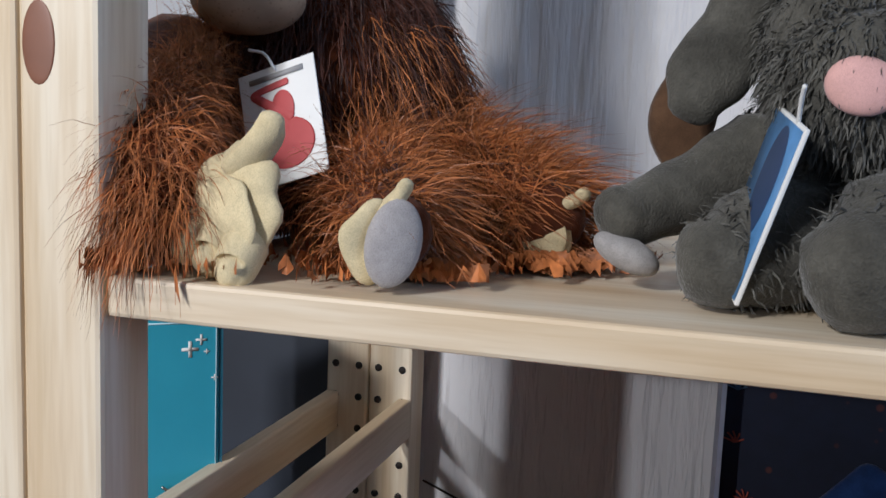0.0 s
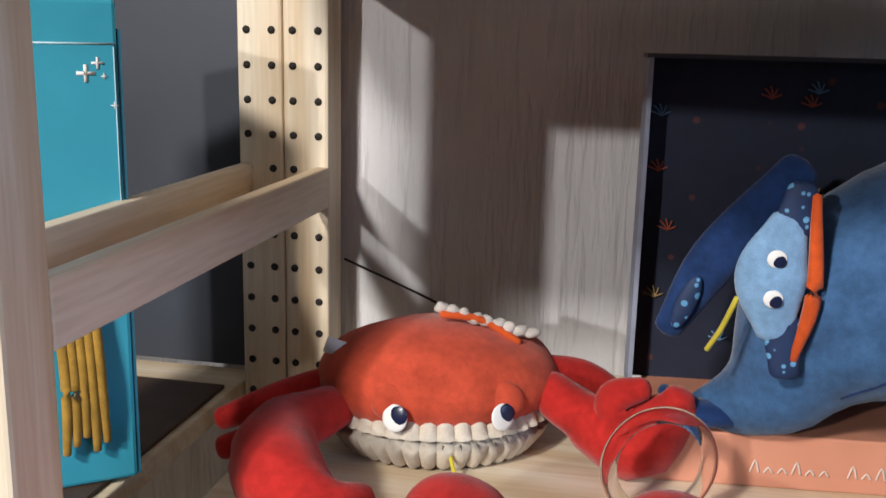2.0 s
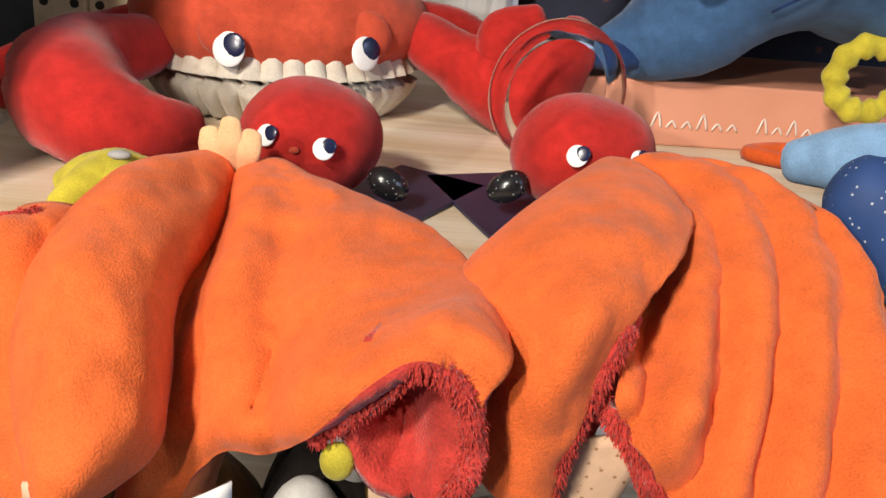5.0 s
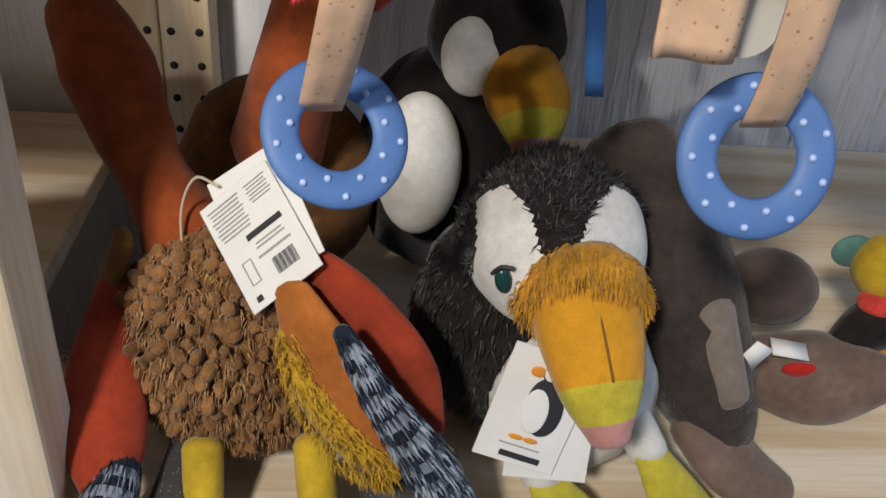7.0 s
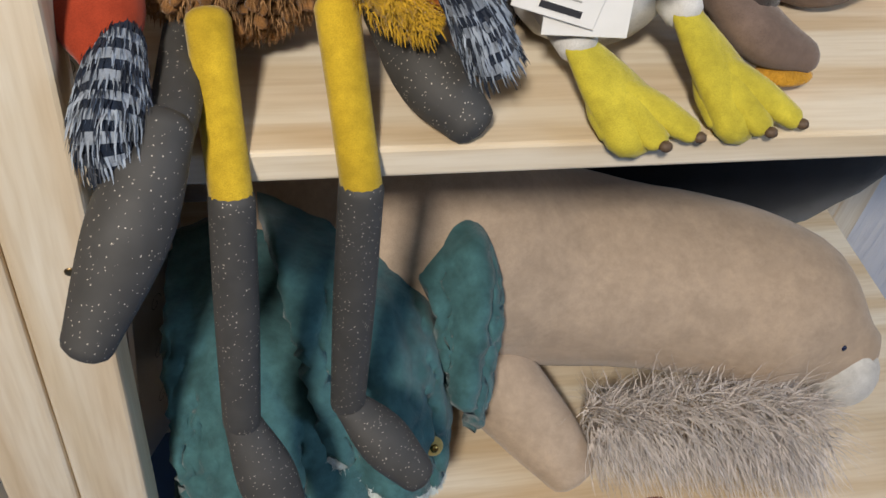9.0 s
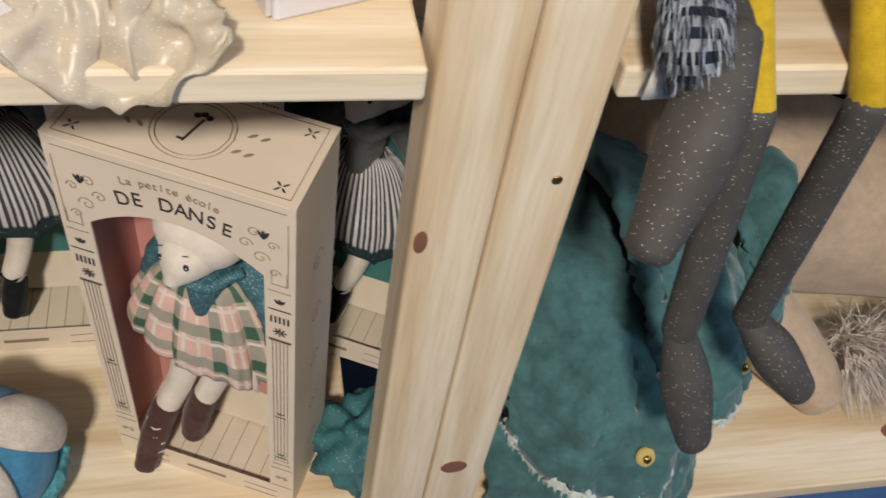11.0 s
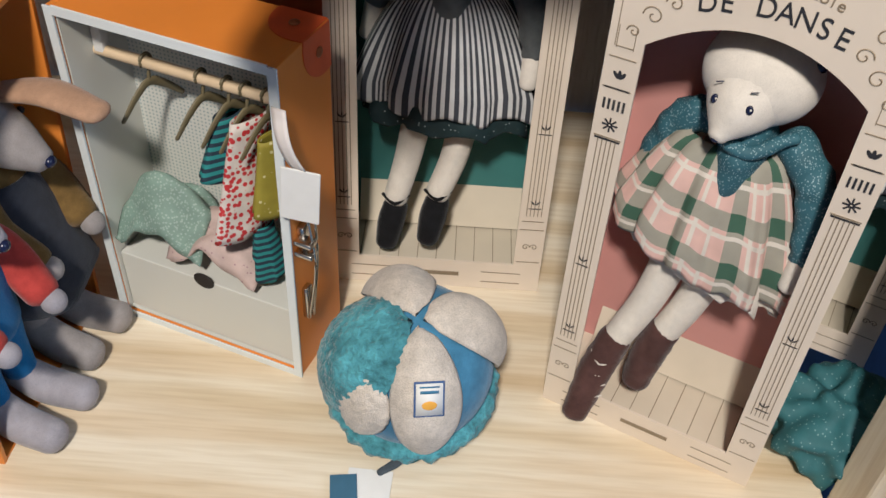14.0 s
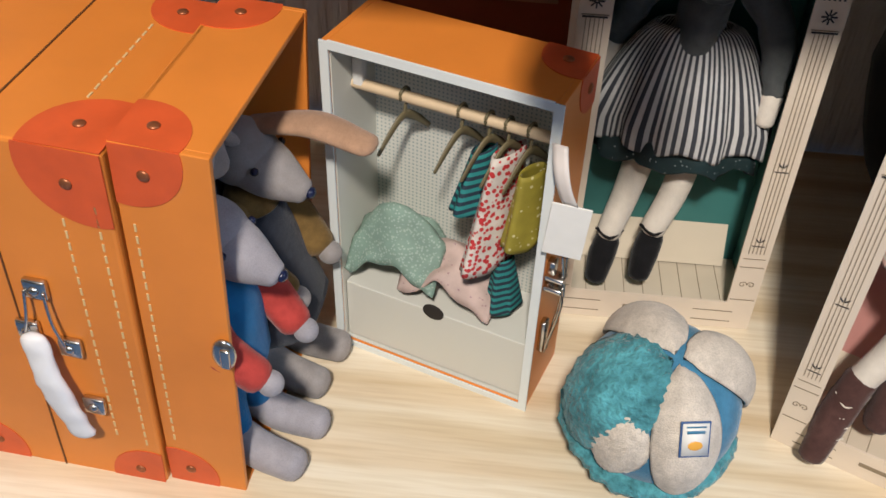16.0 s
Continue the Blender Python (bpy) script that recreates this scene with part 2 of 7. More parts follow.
def tube(bm, pts, rads, mi=0, seg=14, n=18, flat=1.0, up=(0, 0, 1), lump=0.0, freq=60.0, mfun=None):
    """A swept, round-ended tube; flat squeezes it across the side direction's normal."""
    C = spline(pts, n)
    R = [v[0] for v in spline([(r, 0, 0) for r in rads], n)]
    rings = []
    for k, c in enumerate(C):
        t = (C[min(k + 1, n)] - C[max(k - 1, 0)]).normalized()
        s = t.cross(Vector(up))
        s = s.normalized() if s.length > 1e-4 else Vector((1, 0, 0))
        w = s.cross(t).normalized()
        r = max(R[k], 0.0004)
        row = []
        for j in range(seg):
            a = 2 * math.pi * j / seg
            q = c + s * (math.cos(a) * r) + w * (math.sin(a) * r * flat)
            if lump:
                q += (q - c).normalized() * lump * noise.noise(q * freq)
            row.append(bm.verts.new(q))
        rings.append(row)
    for k in range(n):
        for j in range(seg):
            f = bm.faces.new((rings[k][j], rings[k][(j + 1) % seg], rings[k + 1][(j + 1) % seg], rings[k + 1][j]))
            f.material_index = mfun(k / n, j) if mfun else mi
    for row, cap, k in ((rings[0], C[0], 0), (rings[-1], C[-1], n)):
        t = (C[1] - C[0]) if k == 0 else (C[n - 1] - C[n])
        if seg >= 10:
            for a in (0.5, 0.95):
                nxt = [bm.verts.new(cap + (v.co - cap) * math.cos(a) - t.normalized() * max(R[k], 0.0004) * 0.62 * math.sin(a)) for v in rings[0 if k == 0 else -1]]
                for j in range(seg):
                    f = bm.faces.new((row[j], row[(j + 1) % seg], nxt[(j + 1) % seg], nxt[j]))
                    f.material_index = mfun(k / n, j) if mfun else mi
                row = nxt
        tip = bm.verts.new(cap - t.normalized() * max(R[k], 0.0004) * 0.62)
        for j in range(seg):
            f = bm.faces.new((row[j], row[(j + 1) % seg], tip))
            f.material_index = mfun(k / n, j) if mfun else mi
    return bm


def sheet(bm, fun, nu, nv, thick, mi=0, mi_back=None, mfun=None, flip=False):
    """A cloth of real thickness over fun(u, v); the back may have its own material."""
    top = [[Vector(fun(i / nu, j / nv)) for j in range(nv + 1)] for i in range(nu + 1)]
    A, B = [], []
    for i in range(nu + 1):
        ra, rb = [], []
        for j in range(nv + 1):
            du = top[min(i + 1, nu)][j] - top[max(i - 1, 0)][j]
            dv = top[i][min(j + 1, nv)] - top[i][max(j - 1, 0)]
            nn = du.cross(dv)
            nn = nn.normalized() if nn.length > 1e-9 else Vector((0, 0, 1))
            ra.append(bm.verts.new(top[i][j] + nn * thick / 2))
            rb.append(bm.verts.new(top[i][j] - nn * thick / 2))
        A.append(ra)
        B.append(rb)
    back = mi if mi_back is None else mi_back
    if flip:
        A, B = B, A
    for i in range(nu):
        for j in range(nv):
            f = bm.faces.new((A[i][j], A[i + 1][j], A[i + 1][j + 1], A[i][j + 1]))
            f.material_index = mfun(i, j) if mfun else mi
            f = bm.faces.new((B[i][j + 1], B[i + 1][j + 1], B[i + 1][j], B[i][j]))
            f.material_index = mfun(i, j) if mfun and mi_back is None else back
    rim = [(i, 0) for i in range(nu + 1)] + [(nu, j) for j in range(1, nv + 1)] + [(i, nv) for i in range(nu - 1, -1, -1)] + [(0, j) for j in range(nv - 1, 0, -1)]
    for k in range(len(rim)):
        (a, b), (c, d) = rim[k], rim[(k + 1) % len(rim)]
        f = bm.faces.new((A[a][b], B[a][b], B[c][d], A[c][d]))
        f.material_index = back
    return bm


def fur(bm, roots, length, width, fall, spread, seg=4, mi=0):
    """Strands as thin tapered strips from (place, normal) roots, which bend towards fall."""
    fall = Vector(fall)
    for p, nrm in roots:
        d = (nrm * 0.6 + fall * 0.45 + Vector((random.uniform(-1, 1), random.uniform(-1, 1), random.uniform(-1, 1))) * spread).normalized()
        L = length * random.uniform(0.55, 1.25)
        side = d.cross(Vector((random.uniform(-1, 1), random.uniform(-1, 1), random.uniform(-1, 1))))
        side = side.normalized() if side.length > 1e-3 else Vector((1, 0, 0))
        q, last = Vector(p), None
        wob = Vector((random.uniform(-1, 1), random.uniform(-1, 1), random.uniform(-1, 1))) * 0.55
        for k in range(seg + 1):
            w = width * (1 - 0.8 * k / seg)
            pair = (bm.verts.new(q - side * w), bm.verts.new(q + side * w))
            if last:
                bm.faces.new((last[0], last[1], pair[1], pair[0])).material_index = mi
            last = pair
            d = (d + fall * (2.2 / seg) + wob * (0.6 if k % 2 else -0.6)).normalized()
            q = q + d * (L / seg)
    return bm


def roots_on(c, r, n, rot=(0, 0, 0), keep=None):
    """n random (place, normal) pairs on an ellipsoid."""
    m = Euler([radians(a) for a in rot]).to_matrix()
    out = []
    while len(out) < n:
        v = Vector((random.gauss(0, 1), random.gauss(0, 1), random.gauss(0, 1))).normalized()
        p = Vector(c) + m @ Vector((v.x * r[0], v.y * r[1], v.z * r[2]))
        nn = (m @ Vector((v.x / r[0], v.y / r[1], v.z / r[2]))).normalized()
        if keep is None or keep(p, nn):
            out.append((p, nn))
    return out


def roots_along(pts, rads, n):
    C = spline(pts, 40)
    R = [v[0] for v in spline([(r, 0, 0) for r in rads], 40)]
    out = []
    for _ in range(n):
        k = random.randrange(41)
        t = (C[min(k + 1, 40)] - C[max(k - 1, 0)]).normalized()
        v = Vector((random.gauss(0, 1), random.gauss(0, 1), random.gauss(0, 1)))
        v = (v - t * v.dot(t)).normalized()
        out.append((C[k] + v * R[k], v))
    return out


def lettering(text, size, mat, m, parent, name="lettering", extrude=0.0002, spacing=1.0):
    cu = bpy.data.curves.new(name, "FONT")
    cu.body, cu.size, cu.extrude, cu.align_x, cu.space_character = text, size, extrude, "CENTER", spacing
    cu.materials.append(mat)
    ob = new(name, cu)
    ob.parent = parent
    ob.matrix_basis = m
    return ob


from mathutils.bvhtree import BVHTree

B = bmesh.new

# ---- structure: room, wall, shelving ----
S1, S2, S3, S4, S4L = 1.698, 1.325, 0.937, 0.432, 0.412   # tops of the shelves
TH = 0.019
tagged(part("floor", bx(B(), (0, -1.2, -0.02), (6.4, 4.4, 0.04)), plain("blue_floor", (0.09, 0.17, 0.33), 0.6, 0, 0.2, 8), smooth=False), "blue smooth shop floor", "floor", kind="structure")
n_wall = part("wall_north", bx(B(), (0, 0.57, 1.5), (6.4, 0.1, 3.0)), WALLM, smooth=False)
tagged(n_wall, "white wall with rough vertical plaster texture", "wall", kind="structure")
wm = WALLM.node_tree
wn, wr, _ = noise_mix(wm, 60, (0, 0, 0), (1, 1, 1), 0.42, 0.62, 4.0, (1, 1, 0.12))
bump_in(wm, wm.nodes["Principled BSDF"], wr.outputs[0], 0.55, 0.004)
tagged(part("wall_south", bx(B(), (0, -3.45, 1.5), (6.4, 0.1, 3.0)), plain("cream_wall", (0.40, 0.35, 0.29), 0.8), smooth=False), "cream shop wall opposite the shelves", "wall", kind="structure")
tagged(part("wall_west", bx(B(), (-3.25, -1.4, 1.5), (0.1, 4.2, 3.0)), plain("cream_wall", (0.40, 0.35, 0.29), 0.8), smooth=False), "cream shop side wall", "wall", kind="structure")
tagged(part("wall_east", bx(B(), (3.25, -1.4, 1.5), (0.1, 4.2, 3.0)), plain("cream_wall", (0.40, 0.35, 0.29), 0.8), smooth=False), "cream shop side wall", "wall", kind="structure")
tagged(part("ceiling", bx(B(), (0, -1.4, 3.04), (6.4, 4.2, 0.08)), plain("white_ceiling", (0.75, 0.74, 0.72), 0.9), smooth=False), "plain white shop ceiling", "ceiling", kind="structure")


def post(name, x0, y0, w, d, label):
    ob = part(name, bx(B(), (x0 + w / 2, y0 + d / 2, 1.1), (w - 0.0008, d, 2.2), bev=0.003), PINE_Z, smooth=False)
    return tagged(ob, label, "shelf post", "shelf posts")


for x0 in (-0.044, -0.088):
    fp = post("shelf_post", x0, 0.0, 0.044, 0.040, "tall planed pine shelf post with knots")
    for kx, kz, sx, sz in ((0.018, 0.541, 0.0105, 0.0095), (0.012, 1.802, 0.009, 0.019)) if x0 > -0.05 else ((0.006, 0.816, 0.0040, 0.0095), (0.017, 1.25, 0.006, 0.010)):
        part("knot", ell(B(), (x0 + kx, 0.0, kz), (sx, 0.0007, sz), seg=18), KNOT, fp, "dark round knot")
    if x0 > -0.05:
        screw = B()
        ell(screw, (x0 + 0.030, 0.0, 0.862), (0.0032, 0.0012, 0.0032), seg=12)
        part("screw", screw, plain("brass_screw", (0.25, 0.17, 0.08), 0.35, 1.0), fp, "small brass screw head")
    bp = post("shelf_post", x0, 0.468, 0.044, 0.040, "pine back post drilled with peg holes")
    for hx in (0.010, 0.034):
        for k in range(-26, 14):
            z = 1.509 + 0.0313 * k + (0.0 if x0 > -0.05 else 0.0)
            hole = bpy.data.meshes.get("peg_hole")
            if hole is None:
                hb = B()
                bmesh.ops.create_cone(hb, cap_ends=True, segments=12, radius1=0.0036, radius2=0.0036, depth=0.0012, matrix=pose(0, 0, 0, 90, 0, 0))
                tmp = part("peg_hole", hb, DARK)
                hole = tmp.data
                bpy.data.objects.remove(tmp)
            ob = new("peg_hole", hole)
            ob.location = (x0 + 0.044 - hx, 0.4679, z)
            ob.parent = bp
    rail = part("side_rail", bx(B(), (x0 + 0.037 if x0 > -0.05 else x0 + 0.007, 0.254, 1.4935), (0.013, 0.43, 0.038), bev=0.002), PINE_Y, smooth=False)
    tagged(rail, "pine side rail joining front and back posts", "shelf rail", "shelf rails")
for px in (0.835, 0.879, -0.966, -1.010):
    post("shelf_post", px, 0.0, 0.044, 0.040, "tall planed pine shelf post with knots")
    post("shelf_post", px, 0.468, 0.044, 0.040, "pine back post drilled with peg holes")


def shelf(x0, x1, top, label, y0=0.0):
    ob = part("shelf_board", bx(B(), ((x0 + x1) / 2, (y0 + 0.506) / 2, top - TH / 2), (x1 - x0, 0.506 - y0, TH), bev=0.0022), PINE_X, smooth=False)
    return tagged(ob, label, "shelf", "shelf boards")


shelf(0.003, 0.832, S1, "pine shelf board holding two long-haired plush toys")
shelf(0.003, 0.832, S2, "pine shelf board holding red crabs and a boxed whale")
shelf(0.003, 0.832, S3, "pine shelf board crowded with plush birds")
knotted = shelf(0.003, 0.832, S4, "pine shelf board holding a folded teal quilt and pale plush animal")
part("knot", ell(B(), (0.449, 0.048, S4), (0.018, 0.010, 0.0006)), KNOT, knotted, "dark half-round knot")
shelf(-0.963, -0.091, S3, "pine shelf board holding white books and cellophane")
shelf(-0.963, -0.091, S4L, "pale pine shelf board under boxed dolls", -0.017)
shelf(-0.963, -0.091, 1.295, "pine shelf board under a teal case")
# Thin sheet added over the board to make its top dark brown.
low = part("dark_cover_sheet", bx(B(), (-0.30, 0.25, 1.297), (0.40, 0.40, 0.004), bev=0.001), plain("umber_sheet", (0.07, 0.04, 0.025), 0.6, 0, 0.4, 30), smooth=False)
tagged(low, "thin dark brown sheet added over the shelf board under the teal case", "mat")
dp = part("back_board", bx(B(), (-0.527, 0.508, 1.55), (0.86, 0.012, 0.50), bev=0.001), plain("slate_board", (0.04, 0.048, 0.068), 0.55, 0, 0.3, 6, 0.05), smooth=False)
tagged(dp, "dark slate board behind the neighbouring shelf", "board")
store = part("storage_box", bx(B(), (0.42, 0.24, 0.19), (0.76, 0.42, 0.38), bev=0.01), plain("blue_box_cloth", (0.07, 0.17, 0.38), 0.7, 0, 0.2, 30), smooth=False)
tagged(store, "plain blue storage box on the floor under the shelf", "storage box")
cable = part("wall_cable", tube(B(), [(0.0, 0.516, 1.416), (0.05, 0.517, 1.396), (0.10, 0.516, 1.376), (0.2, 0.516, 1.335)], [0.0012] * 4, seg=6), DARK)
tagged(cable, "thin dark cable running down the back wall", "cable")
lamp_shell = plain("white_lamp_enamel", (0.7, 0.7, 0.7), 0.4)
for lx, ly in ((-1.0, -2.6), (-0.55, -1.6)):
    lt = thing("ceiling_lamp", (lx, ly, 3.0), "round white ceiling spotlight above the aisle", "ceiling lamp", "ceiling lamps")
    part("stem", tube(B(), [(0, 0, 0), (0, 0, -0.08), (0, 0, -0.16)], [0.01] * 3, seg=8, n=4), lamp_shell, lt)
    part("canopy", bx(B(), (0, 0, -0.19), (0.3, 0.3, 0.05), bev=0.01), lamp_shell, lt)


# ---- upper shelf: long-haired ape and grey rabbit plush ----
APE_MATS = [plush("ape_skin_brown", (0.13, 0.035, 0.012), 0.4), speckled("ape_face_tan", (0.40, 0.28, 0.18), (0.30, 0.2, 0.12), 300)]
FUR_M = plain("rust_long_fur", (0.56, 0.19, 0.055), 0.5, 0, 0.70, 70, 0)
# Darker copy of the rust fur; the body's shade is in its colour.
FUR_SHADED = plain("shaded_rust_fur", (0.075, 0.019, 0.008), 0.6, 0, 0.6, 90, 0)
PALM = plush("straw_felt_palm", (0.72, 0.60, 0.36), 0.15)
ape = thing("plush_ape", (0.02, 0.2, S1), "shaggy rust-red long-haired plush ape sitting on pine shelf", "plush toy")
T = lambda p: (p[0] - 0.02, p[1] - 0.2, p[2] - S1)
b = B()
ell(b, T((0.012, 0.22, 1.79)), (0.088, 0.08, 0.09), mi=0, lump=0.01)
ell(b, T((0.0, 0.21, 1.90)), (0.065, 0.06, 0.06), mi=0)
part("body", b, APE_MATS[0], ape)
b = B()
ell(b, T((0.006, 0.125, 1.838)), (0.034, 0.025, 0.020), seg=28)
part("muzzle", b, APE_MATS[1], ape, "bare tan muzzle")
arm = [T(p) for p in ((-0.06, 0.16, 1.80), (-0.035, 0.09, 1.775), (0.0, 0.04, 1.745), (0.018, 0.028, 1.713))]
leg1 = [T(p) for p in ((0.06, 0.17, 1.74), (0.10, 0.10, 1.735), (0.125, 0.04, 1.722))]
leg2 = [T(p) for p in ((0.07, 0.22, 1.75), (0.13, 0.18, 1.742), (0.185, 0.12, 1.725))]
part("arm", tube(B(), arm, [0.035, 0.032, 0.026, 0.018]), APE_MATS[0], ape)
part("leg", tube(B(), leg1, [0.03, 0.026, 0.02]), APE_MATS[0], ape)
part("leg", tube(B(), leg2, [0.03, 0.026, 0.02]), APE_MATS[0], ape)


def hand(c, s, rot, name, fingers=3):
    h = B()
    ell(h, (0, 0, 0), (0.026 * s, 0.0085 * s, 0.027 * s), lump=0.007, freq=70, seg=30)
    ell(h, (0.004 * s, -0.008 * s, -0.004 * s), (0.019 * s, 0.004 * s, 0.018 * s), lump=0.004, freq=90)
    tube(h, [(-0.002 * s, 0, 0.018 * s), (0.008 * s, -0.002, 0.034 * s), (0.010 * s, -0.004, 0.042 * s)], [0.0095 * s, 0.0075 * s, 0.0055 * s], n=8, flat=0.75)
    for k in range(fingers):
        tube(h, [((0.016 - 0.013 * k) * s, -0.003, -0.010 * s), ((0.021 - 0.014 * k) * s, -0.010 * s, -0.019 * s), ((0.022 - 0.015 * k) * s, -0.014 * s, -0.020 * s)], [0.010 * s, 0.009 * s, 0.006 * s], n=8)
    ob = part(name, h, PALM, ape, "straw-coloured felt palm")
    ob.matrix_basis = pose(*T(c), *rot)


hand((0.050, 0.030, 1.7290), 1.12, (-8, 15, -20), "hand")
hand((0.128, 0.018, 1.720), 0.66, (0, 8, 40), "foot", 0)
hand((0.184, 0.115, 1.722), 0.62, (0, 30, 10), "foot", 0)
part("foot_pad", ell(B(), T((0.136, 0.014, 1.721)), (0.0125, 0.005, 0.0195), rot=(0, 10, 30)), plush("grey_pad", (0.42, 0.39, 0.38), 0.15), ape, "grey oval foot pad")
b = B()
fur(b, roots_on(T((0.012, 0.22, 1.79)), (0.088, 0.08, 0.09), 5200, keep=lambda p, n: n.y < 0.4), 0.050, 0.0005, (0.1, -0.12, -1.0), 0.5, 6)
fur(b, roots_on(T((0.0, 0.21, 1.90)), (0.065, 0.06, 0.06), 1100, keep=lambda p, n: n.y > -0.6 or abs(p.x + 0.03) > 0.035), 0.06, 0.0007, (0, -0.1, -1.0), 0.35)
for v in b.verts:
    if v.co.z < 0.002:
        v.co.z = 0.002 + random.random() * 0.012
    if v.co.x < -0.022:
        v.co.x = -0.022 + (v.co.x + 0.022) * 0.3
part("shaded_fur", b, FUR_SHADED, ape, "dark rust body fur with the body's shade in its colour", smooth=False)
b = B()
fur(b, roots_along(arm, [0.035, 0.032, 0.026, 0.018], 7000), 0.042, 0.00038, (0.05, -0.12, -0.7), 0.7, 7)
fur(b, roots_along(leg1, [0.03, 0.026, 0.02], 3200), 0.036, 0.00038, (0.35, -0.12, -0.4), 0.65, 7)
fur(b, roots_along(leg2, [0.03, 0.026, 0.02], 4600), 0.042, 0.00038, (0.55, -0.15, -0.3), 0.6, 7)
fur(b, roots_on(T((0.012, 0.22, 1.78)), (0.092, 0.085, 0.10), 900, keep=lambda p, n: n.x > 0.5 and n.y < 0.3 and n.z < 0.5), 0.045, 0.0004, (0.3, -0.15, -0.9), 0.5, 6)
for v in b.verts:
    if v.co.z < 0.002 and v.co.y > -0.203:
        v.co.z = 0.002 + random.random() * 0.012
    if v.co.x < -0.022:
        v.co.x = -0.022 + (v.co.x + 0.022) * 0.3
part("fur", b, FUR_M, ape, "long rust-orange fur strands", smooth=False)
card = thing("swing_tag", (0.038, 0.1, 1.77), "white paper tag with red ape drawing", "tag", rz=-4)
card.matrix_world = pose(0.042, 0.098, 1.770, -14, -18, -4)
part("card", bx(B(), (0, 0, 0), (0.048, 0.0012, 0.066), bev=0.0005), PAPER, card)
b = B()
ell(b, (0.002, -0.001, -0.012), (0.017, 0.0006, 0.014))
ell(b, (0.002, -0.001, 0.008), (0.007, 0.0006, 0.010))
tube(b, [(0.006, -0.001, 0.002), (-0.012, -0.001, 0.016), (-0.014, -0.001, 0.02), (0.006, -0.001, 0.022)], [0.003, 0.0025, 0.002, 0.002], flat=0.25, up=(0, 1, 0))
part("drawing", b, plain("red_print", (0.42, 0.05, 0.05), 0.6), card, "printed red figure")
b = B()
bx(b, (0, -0.0011, 0.027), (0.034, 0.0004, 0.003))
part("printed_line", b, GREYINK, card)
part("string", tube(B(), [(0.0, -0.001, 0.030), (-0.004, -0.003, 0.040), (-0.014, -0.002, 0.046)], [0.0009] * 3, seg=6), PAPER, card)

rab = thing("plush_rabbit", (0.33, 0.13, S1), "grey fluffy plush rabbit with pink nose sitting on shelf", "plush toy")
T = lambda p: (p[0] - 0.33, p[1] - 0.13, p[2] - S1)
b = B()
ell(b, T((0.335, 0.15, 1.755)), (0.065, 0.06, 0.062), lump=0.006)
part("body", b, GREY_P, rab)
b = B()
ell(b, T((0.335, 0.12, 1.815)), (0.056, 0.05, 0.046), lump=0.004)
ell(b, T((0.325, 0.072, 1.795)), (0.040, 0.028, 0.033), lump=0.004)
part("head", b, GREY_P, rab)
part("nose", ell(B(), T((0.319, 0.044, 1.794)), (0.0145, 0.006, 0.012), rot=(-10, 12, 0)), plush("blush_nose", (0.72, 0.42, 0.38), 0.08, 1500, 0.1), rab, "pink velvet nose")
part("ear", tube(B(), [T(p) for p in ((0.29, 0.13, 1.86), (0.272, 0.13, 1.83), (0.258, 0.12, 1.80), (0.252, 0.115, 1.785))], [0.014, 0.018, 0.020, 0.012], flat=0.5, up=(0, 1, 0), lump=0.003), GREY_P, rab)
part("ear", tube(B(), [T(p) for p in ((0.255, 0.17, 1.81), (0.245, 0.165, 1.78), (0.25, 0.16, 1.755))], [0.014, 0.018, 0.012], flat=0.5, up=(0, 1, 0)), plush("brown_ear", (0.10, 0.055, 0.03), 0.3), rab, "brown inner ear")
part("leg", tube(B(), [T(p) for p in ((0.34, 0.13, 1.735), (0.30, 0.08, 1.728), (0.268, 0.045, 1.718))], [0.035, 0.03, 0.02], lump=0.004), GREY_P, rab)
part("leg", tube(B(), [T(p) for p in ((0.36, 0.12, 1.735), (0.345, 0.06, 1.73), (0.322, 0.022, 1.722))], [0.036, 0.034, 0.024], lump=0.004), GREY_P, rab)
part("arm", tube(B(), [T(p) for p in ((0.285, 0.13, 1.765), (0.25, 0.11, 1.742), (0.222, 0.085, 1.732))], [0.022, 0.018, 0.014], lump=0.003), GREY_P, rab)
part("paw_pad", ell(B(), T((0.228, 0.082, 1.716)), (0.017, 0.011, 0.008), rot=(0, 25, 0)), plush("grey_paw_pad", (0.4, 0.38, 0.37), 0.3), rab, "pale paw pad")
b = B()
for c, r, n in ((T((0.335, 0.15, 1.755)), (0.065, 0.06, 0.062), 2500), (T((0.335, 0.12, 1.815)), (0.056, 0.05, 0.046), 3000), (T((0.325, 0.072, 1.795)), (0.040, 0.028, 0.033), 2200)):
    fur(b, roots_on(c, r, n, keep=lambda p, n: n.y < 0.3), 0.008, 0.0006, (0, 0, -0.5), 0.5, 2)
fur(b, roots_along([T((0.34, 0.13, 1.735)), T((0.30, 0.08, 1.728)), T((0.268, 0.045, 1.718))], [0.035, 0.03, 0.02], 900), 0.008, 0.0006, (0, 0, -0.4), 0.5, 2)
fur(b, roots_along([T((0.36, 0.12, 1.735)), T((0.345, 0.06, 1.73)), T((0.322, 0.022, 1.722))], [0.036, 0.034, 0.024], 900), 0.008, 0.0006, (0, 0, -0.4), 0.5, 2)
for v in b.verts:
    v.co.z = max(v.co.z, 0.002)
part("fur", b, plain("grey_short_fur", (0.115, 0.11, 0.095), 0.7, 0, 0.5, 120, 0), rab, "soft grey pile", smooth=False)
